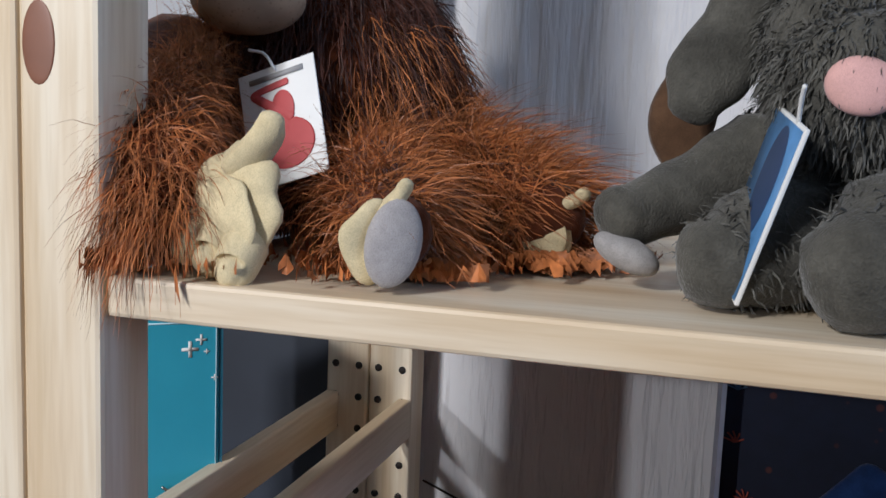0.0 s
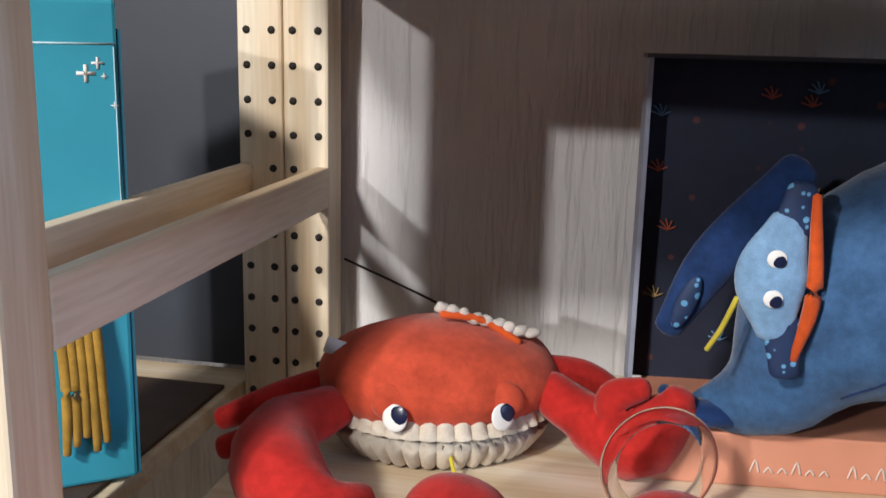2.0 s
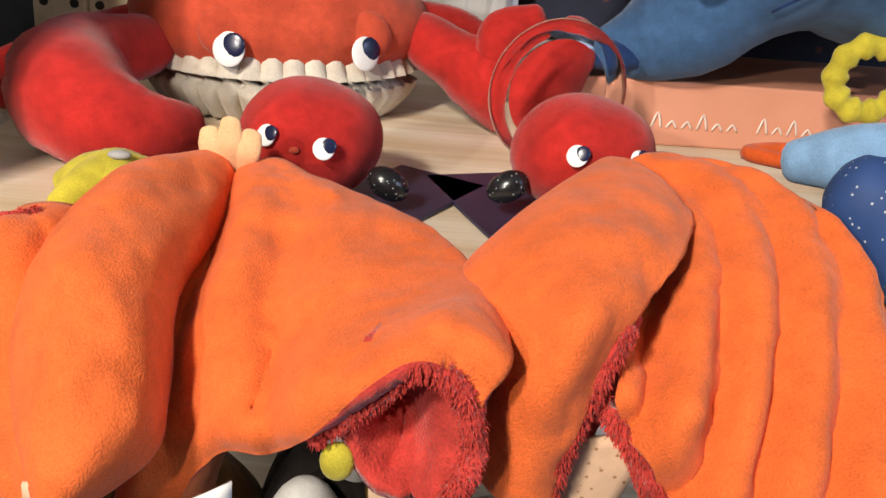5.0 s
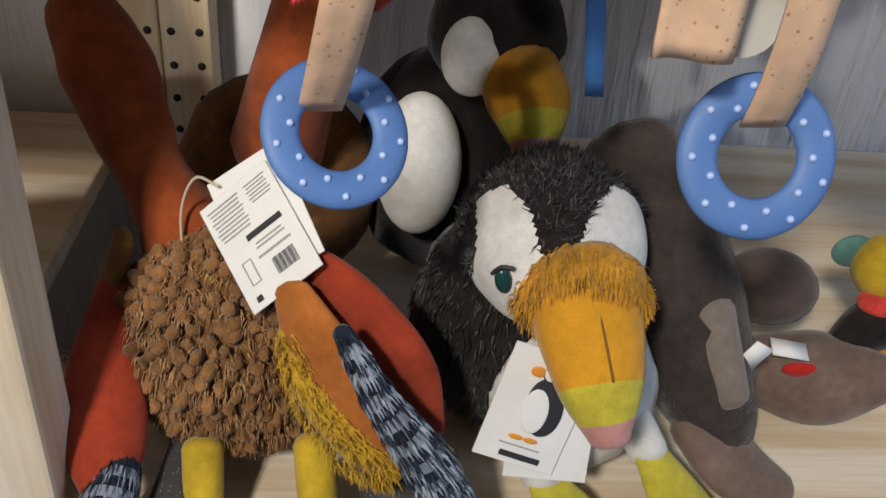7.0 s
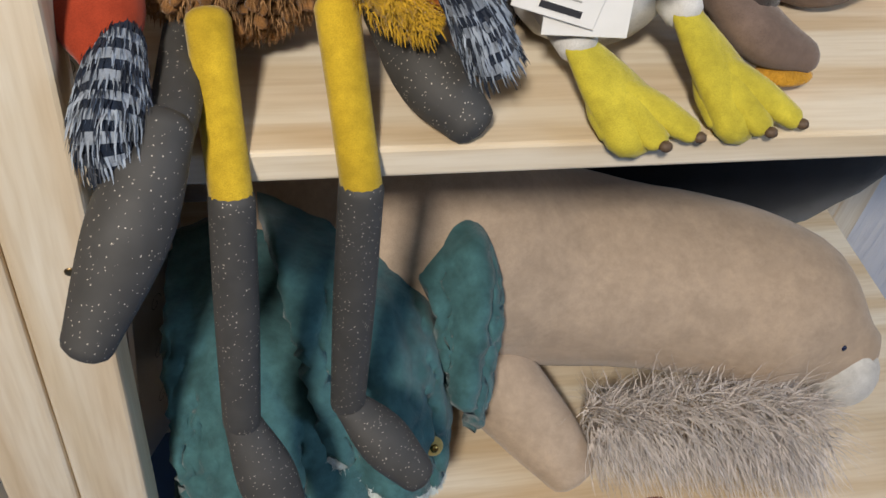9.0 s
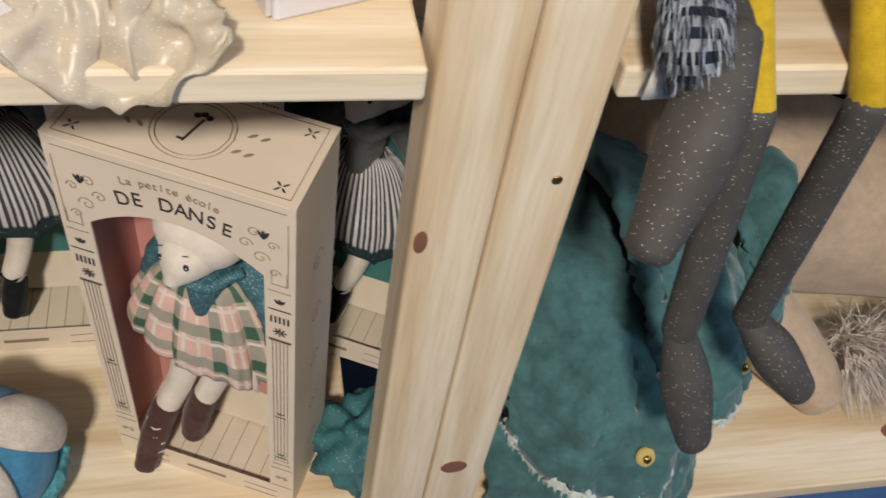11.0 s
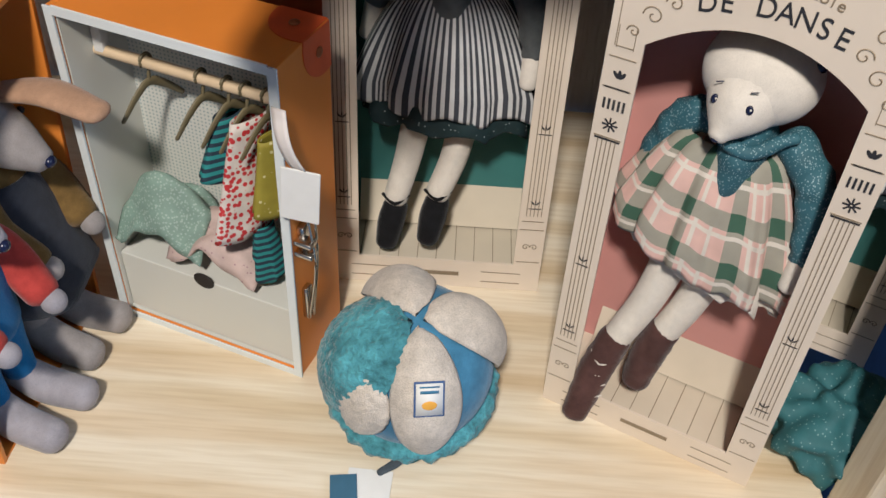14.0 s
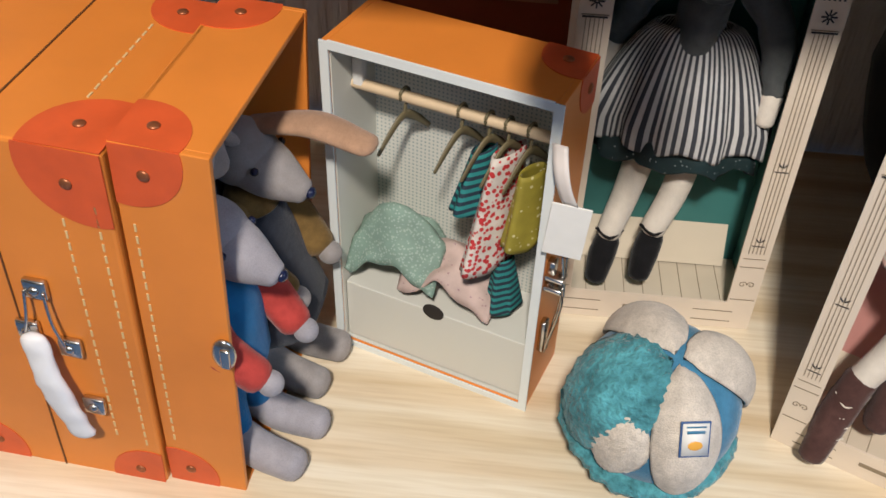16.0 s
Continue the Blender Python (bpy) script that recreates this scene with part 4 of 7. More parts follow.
cloth(cb, [[(0.316, 0.086, 1.364), (0.318, 0.045, 1.352), (0.306, -0.005, 1.340), (0.303, -0.030, 1.336), (0.301, -0.036, 1.330)],
           [(0.320, 0.086, 1.370), (0.332, 0.045, 1.364), (0.326, -0.005, 1.352), (0.318, -0.040, 1.334), (0.312, -0.041, 1.319)],
           [(0.325, 0.086, 1.373), (0.345, 0.050, 1.372), (0.342, -0.008, 1.352), (0.332, -0.045, 1.318), (0.324, -0.046, 1.301)],
           [(0.334, 0.086, 1.374), (0.362, 0.053, 1.374), (0.357, -0.010, 1.350), (0.345, -0.052, 1.310), (0.337, -0.051, 1.290)],
           [(0.341, 0.085, 1.372), (0.378, 0.042, 1.370), (0.374, -0.015, 1.345), (0.362, -0.055, 1.310), (0.353, -0.055, 1.290)],
           [(0.346, 0.085, 1.366), (0.390, 0.030, 1.362), (0.390, -0.020, 1.335), (0.382, -0.052, 1.312), (0.374, -0.050, 1.304)]], "orange velour cloth with coral lining", TWO, 90, 70, folds=4.4, depth=0.0050, seed=2.2)
cloth(cb, [[(0.302, 0.085, 1.358), (0.268, 0.035, 1.345), (0.256, 0.008, 1.338), (0.262, -0.020, 1.325), (0.266, -0.025, 1.305), (0.280, -0.030, 1.290)],
           [(0.304, 0.082, 1.366), (0.270, 0.030, 1.357), (0.258, 0.0, 1.351), (0.265, -0.030, 1.339), (0.267, -0.036, 1.308), (0.281, -0.037, 1.291)],
           [(0.310, 0.082, 1.371), (0.290, 0.035, 1.372), (0.278, -0.005, 1.368), (0.278, -0.042, 1.352), (0.276, -0.045, 1.318), (0.283, -0.042, 1.292)],
           [(0.318, 0.083, 1.371), (0.318, 0.040, 1.375), (0.302, -0.010, 1.373), (0.288, -0.047, 1.360), (0.283, -0.046, 1.325), (0.285, -0.041, 1.294)],
           [(0.322, 0.083, 1.364), (0.333, 0.040, 1.366), (0.319, -0.008, 1.364), (0.302, -0.033, 1.356), (0.291, -0.040, 1.328), (0.287, -0.037, 1.296)]], "rolled orange velour flap", TWO, 48, 70, seed=4.0, name="flap")
cloth(cb, [[(0.303, -0.030, 1.360), (0.291, -0.038, 1.330), (0.286, -0.036, 1.296)],
           [(0.306, -0.018, 1.358), (0.300, -0.020, 1.328), (0.290, -0.028, 1.298)],
           [(0.310, -0.012, 1.350), (0.306, -0.014, 1.325), (0.294, -0.024, 1.300)]], "coral fleece lining turned out", [RED_IN], 16, 30, name="lining_fold")
pile_edge(cb, [(0.298, -0.034, 1.333), (0.309, -0.040, 1.321), (0.318, -0.043, 1.306), (0.327, -0.046, 1.296), (0.334, -0.050, 1.290)], 1000)
pile_edge(cb, [(0.303, -0.034, 1.357), (0.296, -0.039, 1.342), (0.290, -0.040, 1.322), (0.286, -0.038, 1.298)], 700, 0.0025)
for cx, cy, r in ((0.225, 0.17, -28), (0.275, 0.175, 22)):
    cd = thing("backing_card", (cx, cy - 0.02, S2), "dark navy card lying under a comforter head", "card", "dark cards", rz=r)
    part("card", bx(B(), (0, 0, 0.0015), (0.05, 0.085, 0.002), bev=0.0005), plain("navy_card", (0.03, 0.025, 0.06), 0.5), cd, smooth=False)


def teether(at, tilt, ribbon_top, spin, s, label):
    ob = thing("ring_teether", at, label, "teether", "blue ring teethers")
    M = pose(0, 0, 0, tilt, 0, spin)
    R = 0.0225 * s
    b = B()
    torus(b, R, 0.0076 * s, M, 0.42)
    part("hoop", b, plain("blue_silicone", (0.085, 0.18, 0.42), 0.55, 0, 0.08), ob, "blue silicone hoop")
    b = B()
    for k in range(18):
        a = 2 * math.pi * k / 18
        rr = R + (0.003 if k % 2 else -0.003) * s
        ell(b, M @ Vector((rr * math.cos(a), -0.0030 * s, rr * math.sin(a))), (0.0015 * s,) * 3, seg=8)
    part("bumps", b, plain("pale_blue_silicone", (0.42, 0.55, 0.85), 0.35, 0, 0.05), ob, "pale raised dots")
    tp = Vector(ribbon_top) - Vector(at)
    bt = M @ Vector((0, 0, R))
    side = Vector((0.0080, 0.0, 0.0))

    def rib(u, v):
        p = tp.lerp(bt + Vector((0, -0.008, -0.008)), v)
        return p + side * (2 * u - 1) + Vector((0, -0.006 * math.sin(v * 3.1), 0.0015 * math.sin(v * 5 + u)))

    part("ribbon", sheet(B(), rib, 3, 14, 0.0012), PEACH, ob, "peach spotted ribbon")
    return ob


teether((0.135, -0.012, 1.203), -40, (0.149, -0.066, 1.309), 28, 0.93, "blue dotted teething ring on peach ribbon")
teether((0.288, -0.017, 1.204), -26, (0.280, -0.040, 1.294), 4, 1.02, "blue dotted teething ring on peach ribbon beside spotted tag")
ft = thing("fabric_tag", (0.246, -0.034, 1.302), "peach spotted cloth tag hanging under the comforter", "tag")
part("cloth", sheet(B(), lambda u, v: ((u - 0.5) * 0.026 + 0.003 * v, -0.010 + 0.008 * v + 0.002 * math.sin(u * 6), 0.004 - 0.058 * v), 8, 10, 0.0016), PEACH, ft)
ft2 = thing("fabric_tag", (0.306, -0.025, 1.31), "peach spotted cloth tag slanting under the comforter", "tag")
part("cloth", sheet(B(), lambda u, v: ((u - 0.5) * 0.026 - 0.012 * v, -0.006 + 0.004 * v, 0.006 - 0.038 * v + 0.005 * u), 6, 8, 0.0016), PEACH, ft2)
disc = thing("card_disc", (0.272, -0.017, 1.262), "round cream card hanging behind the spotted tag", "card")
b = B()
bmesh.ops.create_cone(b, cap_ends=True, segments=40, radius1=0.019, radius2=0.019, depth=0.0012, matrix=pose(0, 0, 0, 82, 0, 25))
part("card", b, plain("cream_card", (0.62, 0.58, 0.48), 0.6, 0, 0.05), disc, smooth=False)
lb = thing("care_label", (0.176, -0.036, 1.279), "white sewn label with red script marks", "label")
part("cloth", sheet(B(), lambda u, v: ((u - 0.5) * 0.030, -0.004 * math.sin(u * 3), (u - 0.5) * 0.014 + 0.016 * (0.5 - v)), 8, 4, 0.0008), PAPER, lb)
part("script_mark", tube(B(), [(-0.010, -0.005, -0.001), (-0.003, -0.006, 0.004), (0.0, -0.006, 0.001), (0.010, -0.005, 0.008)], [0.0007] * 4, seg=5), plain("magenta_ink", (0.5, 0.03, 0.15), 0.6), lb)
part("printed_line", bx(B(), (0.003, -0.005, -0.004), (0.014, 0.0006, 0.0025), (0, -25, 0)), INK, lb)
bl = thing("blue_ribbon", (0.24, 0.06, 1.20), "narrow blue printed ribbon hanging from the shelf above", "ribbon")
part("cloth", sheet(B(), lambda u, v: ((u - 0.5) * 0.009 - 0.012 + 0.022 * v, 0.01 + 0.02 * v, 0.106 - 0.131 * v), 2, 12, 0.001), plain("blue_ribbon_satin", (0.05, 0.15, 0.38), 0.4), bl)

# ---- bird shelf ----
def O(o):
    return lambda *p: (p[0] - o[0], p[1] - o[1], p[2] - o[2])


def striped_feather(parent, pts, rads, n_fur):
    b = B()
    tube(b, pts, rads, n=36, seg=12, mfun=lambda t, j: int(t * 18) % 2)
    part("striped_feather", b, [plush("charcoal_pile", (0.018, 0.026, 0.045), 0.3), plush("grey_white_pile", (0.30, 0.34, 0.40), 0.3)], parent, "grey and black striped feather")
    b = B()
    C = spline(pts, 40)
    R = [v[0] for v in spline([(r, 0, 0) for r in rads], 40)]
    for p, nn in roots_along(pts, rads, n_fur):
        k = min(range(41), key=lambda q: (C[q] - p).length)
        d = (C[min(k + 1, 40)] - C[max(0, k - 1)]).normalized()
        fur(b, [(p, nn)], 0.006 + R[k] * 0.3, 0.0007, d * 1.4, 0.25, 2, mi=int(k / 40 * 18) % 2)
    part("feather_fur", b, [plain("charcoal_fur", (0.018, 0.026, 0.045), 0.6, 0, 0.4, 90, 0), plain("pale_grey_fur", (0.33, 0.38, 0.45), 0.6, 0, 0.3, 90, 0)], parent, "soft striped feather fur", smooth=False)


o = (0.075, 0.09, S3)
L = O(o)
bird = thing("plush_bird", o, "long-legged plush bird with nubbly brown body and rust wings", "plush toy")
part("body", ell(B(), L(0.075, 0.095, 1.018), (0.060, 0.052, 0.066), lump=0.004), BROWN_P, bird)
b = B()
random.seed(11)
for k in range(640):
    zz = 1 - 2 * (k + 0.5) / 640
    a = k * 2.39996
    rr = math.sqrt(1 - zz * zz)
    v = Vector((rr * math.cos(a), rr * math.sin(a), zz))
    if v.y > 0.45:
        continue
    p = Vector(L(0.075, 0.095, 1.018)) + Vector((v.x * 0.060, v.y * 0.052, v.z * 0.066))
    q = Vector((random.uniform(-1, 1), random.uniform(-1, 1), random.uniform(-1, 1))) * 0.0016
    d = (v + Vector((random.uniform(-.7, .7), random.uniform(-.3, .3), -0.5))).normalized()
    s_ = random.uniform(0.7, 1.15)
    tube(b, [p - d * 0.001, p + d * 0.003 * s_ + q, p + d * 0.0062 * s_ + q * 2.0], [0.0028 * s_, 0.0042 * s_, 0.0024 * s_], n=3, seg=6, lump=0.002, freq=420)
part("tufts", b, plush("caramel_tufts", (0.33, 0.16, 0.055), 0.55, 500, 1.2), bird, "caramel wool tufts")
b = B()
fur(b, roots_on(L(0.075, 0.095, 1.018), (0.064, 0.056, 0.070), 6500, keep=lambda p, n: n.y < 0.4), 0.0075, 0.0004, (0.0, -0.1, -0.9), 0.7, 2)
part("tuft_fibres", b, plain("caramel_fibres", (0.46, 0.25, 0.10), 0.7, 0, 0.65, 160, 0), bird, "loose caramel wool fibres", smooth=False)
part("neck", tube(B(), [L(0.05, 0.115, 1.065), L(0.028, 0.13, 1.10), L(0.0, 0.175, 1.135), L(-0.02, 0.2, 1.16)], [0.026, 0.019, 0.026, 0.02], seg=18, lump=0.002), RUST_P, bird, "rust velour neck")
part("neck_frill", tube(B(), [L(0.018, 0.10, 1.075), L(0.008, 0.095, 1.04), L(0.006, 0.09, 1.01)], [0.010, 0.014, 0.008], flat=0.5), plush("ochre_fleece", (0.30, 0.15, 0.03), 0.4, 400, 1), bird)
part("wing", tube(B(), [L(0.108, 0.07, 1.095), L(0.135, 0.055, 1.078), L(0.165, 0.045, 1.045), L(0.183, 0.04, 1.005)], [0.012, 0.020, 0.019, 0.008], flat=0.4, up=(0.2, 1, 0.3), seg=18), plush("brick_velour", (0.36, 0.05, 0.02), 0.25), bird, "brick-red outer wing")
part("wing_lining", tube(B(), [L(0.112, 0.045, 1.085), L(0.125, 0.035, 1.06), L(0.145, 0.025, 1.025), L(0.163, 0.02, 1.0)], [0.012, 0.020, 0.020, 0.010], flat=0.35, up=(0.2, 1, 0.3), seg=18), plush("orange_corduroy", (0.46, 0.15, 0.03), 0.25), bird, "orange corduroy lining")
b = B()
ypts = [L(0.110, 0.042, 1.065), L(0.122, 0.03, 1.035), L(0.145, 0.02, 1.008), L(0.165, 0.014, 0.998)]
tube(b, ypts, [0.007, 0.011, 0.012, 0.007], flat=0.5, up=(0.2, 1, 0.3))
fur(b, roots_along(ypts, [0.007, 0.011, 0.012, 0.007], 1500), 0.006, 0.0006, (0.3, -0.2, -0.5), 0.6, 2)
part("wing_fringe", b, plush("yellow_fleece", (0.60, 0.36, 0.03), 0.3, 400, 1), bird, "yellow fleece fringe")
striped_feather(bird, [L(0.136, 0.02, 1.085), L(0.155, 0.012, 1.05), L(0.178, 0.008, 1.015), L(0.193, 0.004, 0.985)], [0.004, 0.008, 0.012, 0.012], 1400)
part("far_wing", tube(B(), [L(0.015, 0.09, 1.05), L(0.012, 0.06, 1.02), L(0.016, 0.03, 0.995), L(0.02, 0.01, 0.985)], [0.012, 0.020, 0.021, 0.012], flat=0.6, seg=18), plush("brick_velour", (0.36, 0.05, 0.02), 0.25), bird, "brick-red wing by the post")
striped_feather(bird, [L(0.025, 0.025, 0.99), L(0.022, -0.005, 0.977), L(0.020, -0.022, 0.965), L(0.024, -0.030, 0.945)], [0.010, 0.015, 0.014, 0.006], 1100)


def long_leg(parent, top, edge, ankle, toe, r):
    part("leg", tube(B(), [top, [(a + c) / 2 for a, c in zip(top, edge)], edge], [r * 1.05, r, r], seg=14), YEL_P, parent, "yellow velour leg")
    part("stocking", tube(B(), [edge, [(a * 0.5 + c * 0.5) for a, c in zip(edge, ankle)], ankle], [r * 1.08, r * 1.1, r * 1.0], seg=14), BOOT, parent, "charcoal glitter stocking")
    mid = [(a + c) / 2 for a, c in zip(ankle, toe)]
    part("boot", tube(B(), [ankle, mid, toe], [r * 1.0, r * 1.7, r * 1.25], seg=16, flat=0.8), BOOT, parent, "charcoal glitter boot")


long_leg(bird, L(0.063, 0.04, 0.985), L(0.069, -0.014, 0.922), L(0.067, -0.045, 0.780), L(0.092, -0.075, 0.705), 0.0105)
long_leg(bird, L(0.122, 0.035, 0.995), L(0.131, -0.013, 0.925), L(0.130, -0.022, 0.755), L(0.172, -0.050, 0.712), 0.0105)
o = (0.10, 0.30, S3)
L = O(o)
bird2 = thing("plush_bird", o, "second rust plush bird leaning behind the first", "plush toy")
part("body", ell(B(), L(0.08, 0.26, 1.02), (0.07, 0.05, 0.08), lump=0.004), BROWN_P, bird2)
part("neck", tube(B(), [L(0.085, 0.22, 1.07), L(0.10, 0.2, 1.13), L(0.12, 0.2, 1.19), L(0.13, 0.21, 1.23)], [0.03, 0.026, 0.026, 0.02], seg=16), RUST_P, bird2)
part("boot", tube(B(), [L(0.150, 0.065, 0.975), L(0.168, 0.025, 0.962), L(0.186, 0.004, 0.949)], [0.012, 0.018, 0.013], seg=16), BOOT, bird2, "charcoal glitter boot")
part("boot", tube(B(), [L(0.042, -0.012, 0.965), L(0.025, -0.045, 0.935), L(0.004, -0.075, 0.895)], [0.014, 0.019, 0.012], seg=16), BOOT, bird2, "charcoal glitter boot over the edge")
part("stocking", tube(B(), [L(0.05, 0.06, 0.965), L(0.047, 0.01, 0.962), L(0.042, -0.012, 0.96)], [0.010, 0.012, 0.013], seg=12), BOOT, bird2)
part("care_label", bx(B(), L(0.020, -0.012, 0.940), (0.022, 0.0012, 0.022), (0, 4, 8)), PAPER, bird2)


def paper_tag(at, rot, w, h, label, bars, string=None, back=None):
    ob = thing("swing_tag", at, label, "tag")
    ob.matrix_world = pose(*at, *rot)
    part("card", bx(B(), (0, 0, 0), (w, 0.0012, h), bev=0.0005), PAPER, ob, smooth=False)
    for (x, z, a, c, m) in bars:
        part("printed_line", bx(B(), (x * w, -0.0009, z * h), (a * w, 0.0004, c * h)), m, ob, smooth=False)
    if back:
        part("back_card", bx(B(), (back[0], 0.003, back[1]), (w, 0.0012, h), (0, back[2], 0), bev=0.0005), PAPER, ob, smooth=False)
    if string:
        part("string", tube(B(), string, [0.0008] * len(string), seg=6), plain("ecru_string", (0.55, 0.45, 0.33), 0.8), ob)
    return ob


bars = [(-0.2, 0.42 - 0.035 * k, 0.45 - 0.03 * (k % 3), 0.013, GREYINK) for k in range(9)] + [(0.27, 0.42 - 0.03 * k, 0.3 - 0.04 * (k % 2), 0.011, GREYINK) for k in range(6)]
bars += [(0.12, 0.05, 0.5, 0.05, INK), (0.12, -0.03, 0.36, 0.014, GREYINK), (0.12, -0.065, 0.4, 0.014, GREYINK), (0.12, -0.14, 0.46, 0.02, GREYINK)]
bars += [(0.02 + 0.022 * k, -0.28, 0.006 + 0.005 * ((k * 7) % 3), 0.14, INK) for k in range(14)]
bars += [(-0.33, -0.2, 0.014, 0.2, GREYINK), (-0.21, -0.2, 0.014, 0.2, GREYINK), (-0.27, -0.1, 0.12, 0.008, GREYINK), (-0.27, -0.3, 0.12, 0.008, GREYINK), (-0.33, -0.42, 0.08, 0.05, INK)]
paper_tag((0.094, 0.066, 1.103), (-42, -44, 0), 0.046, 0.060, "white paper tag with barcode tied to plush bird", bars,
          [(-0.006, -0.001, 0.034), (-0.016, 0.0, 0.046), (-0.036, 0.006, 0.040), (-0.052, 0.01, 0.018), (-0.056, 0.006, -0.004)], (0.006, 0.008, 6))

o = (0.255, 0.09, S3)
L = O(o)
puf = thing("plush_puffin", o, "black and white plush puffin with golden beak sitting on shelf", "plush toy")
part("back", ell(B(), L(0.235, 0.125, 1.015), (0.062, 0.05, 0.075), lump=0.005), BLACK_P, puf, "black back")
part("belly", ell(B(), L(0.266, 0.090, 0.995), (0.050, 0.046, 0.056), lump=0.003), WHITE_P, puf, "white belly")
hb = ell(B(), L(0.243, 0.096, 1.090), (0.049, 0.056, 0.043), seg=120, lump=0.002)
for f in hb.faces:
    c = f.calc_center_median() - Vector(L(0.243, 0.096, 1.090))
    stripe = c.z > 0.012 and abs(c.x + 0.002 - 0.10 * c.y) < 0.004 + 0.45 * (c.z - 0.012) + max(0, c.y + 0.03) * 0.5
    f.material_index = 1 if stripe or c.y > 0.004 - 0.25 * c.z or c.x < -0.043 else 0
edge_roots = [(f.calc_center_median(), f.normal.copy()) for f in hb.faces if f.material_index == 1 and f.calc_center_median().y < L(0, 0.135, 0)[1]]
part("head", hb, [WHITE_P, BLACK_P], puf, "white face under a black crown")
e = part("eye", ell(B(), L(0.2125, 0.0505, 1.094), (0.0045, 0.003, 0.0075), rot=(0, -14, 0), seg=14), plain("teal_eye", (0.012, 0.05, 0.05), 0.25), puf, "dark teal eye")
part("lash", tube(B(), [L(0.2065, 0.052, 1.097), L(0.210, 0.049, 1.103), L(0.216, 0.047, 1.104)], [0.0011] * 3, seg=6), INK, puf)
bk = [L(0.250, 0.055, 1.092), L(0.254, 0.028, 1.080), L(0.258, 0.006, 1.064), L(0.262, -0.006, 1.049)]
part("beak", tube(B(), bk, [0.028, 0.026, 0.020, 0.011], seg=20, n=24, flat=0.85, mfun=lambda t, j: 0 if t < 0.62 else (1 if t < 0.86 else 2)), [plush("golden_velour", (0.66, 0.31, 0.02), 0.15), LIME_P, PINK_P], puf, "golden beak with yellow band and pink tip")
part("beak_seam", tube(B(), [(p[0], p[1] - 0.012, p[2] + 0.018) for p in bk[:3]], [0.0006] * 3, seg=5), plain("seam_brown", (0.2, 0.09, 0.01), 0.8), puf)
b = B()
rp = [L(0.226, 0.048, 1.078), L(0.240, 0.044, 1.104), L(0.262, 0.040, 1.106), L(0.276, 0.044, 1.085)]
tube(b, rp, [0.010, 0.013, 0.013, 0.010], lump=0.003)
fur(b, roots_along(rp, [0.010, 0.013, 0.013, 0.010], 3000), 0.006, 0.0008, (0, -0.5, -0.6), 0.5, 2)
part("beak_ruff", b, GOLD_P, puf, "golden fleece ruff")
b = B()
fur(b, [random.choice(edge_roots) for _ in range(4200)], 0.0065, 0.0005, (0.15, 0.35, -0.2), 0.45, 2)
fur(b, roots_on(L(0.235, 0.125, 1.015), (0.062, 0.05, 0.075), 2500, keep=lambda p, n: n.y < 0.2 and n.x < 0.3), 0.007, 0.0006, (0, 0, -0.8), 0.5, 2)
part("crown_fur", b, plain("black_fur", (0.022, 0.018, 0.016), 0.6, 0, 0.5, 90, 0), puf, "soft black fur", smooth=False)
for ank, toe, sp in ((L(0.246, 0.035, 0.972), L(0.274, 0.004, 0.945), 18), (L(0.304, 0.045, 0.985), L(0.336, 0.012, 0.945), 30)):
    b = B()
    mid = [(a * 0.55 + c * 0.45) for a, c in zip(ank, toe)]
    tube(b, [ank, mid, toe], [0.011, 0.019, 0.026], flat=0.45, seg=16)
    toes = []
    for k in (-1, 0, 1):
        tp = (toe[0] + 0.021 * k + 0.006, toe[1] - 0.008 - 0.006 * (k == 0), 0.009)
        toes.append(tube(B(), [mid, [(m * 0.4 + q * 0.6) for m, q in zip(mid, tp)], tp], [0.011, 0.0125, 0.009], flat=0.6, seg=12))
    ft_ = part("foot", b, LIME_P, puf, "yellow velour webbed foot")
    for toe_bm in toes:
        part("toe", toe_bm, LIME_P, ft_)
    for k in (-1, 0, 1):
        part("claw", ell(B(), (toe[0] + 0.021 * k + 0.009, toe[1] - 0.014 - 0.006 * (k == 0), 0.009), (0.004, 0.0035, 0.003), seg=8), plain("claw_brown", (0.10, 0.06, 0.03), 0.6), ft_, "stitched brown claw")
    part("ankle", tube(B(), [(ank[0] - 0.012, ank[1] + 0.03, ank[2] + 0.012), ank], [0.012, 0.011], n=6), WHITE_P, puf)
tg = paper_tag((0.234, 0.033, 1.026), (-14, 14, -8), 0.044, 0.068, "white paper tag with puffin drawing", [(0.0, -0.33, 0.5, 0.012, GREYINK), (0.05, -0.42, 0.5, 0.05, INK)], None, (0.012, -0.006, -14))
b = B()
ell(b, (0.004, -0.0012, 0.003), (0.010, 0.0006, 0.017), rot=(0, -12, 0))
ell(b, (0.003, -0.0012, 0.022), (0.006, 0.0006, 0.006))
part("drawing_body", b, INK, tg, "printed black bird")
b = B()
ell(b, (0.0, -0.0018, 0.0), (0.007, 0.0006, 0.013), rot=(0, -8, 0))
ell(b, (0.001, -0.0018, 0.023), (0.004, 0.0006, 0.0045))
part("drawing_belly", b, EYE_W, tg)
b = B()
ell(b, (-0.006, -0.0018, 0.022), (0.004, 0.0006, 0.003))
for k in (-1, 1):
    ell(b, (0.004 * k, -0.0018, -0.017), (0.004, 0.0005, 0.0016))
part("drawing_beak", b, plain("orange_print", (0.75, 0.3, 0.03), 0.5), tg)
o = (0.22, 0.30, S3)
L = O(o)
pf2 = thing("plush_puffin", o, "second plush puffin half hidden behind the first", "plush toy")
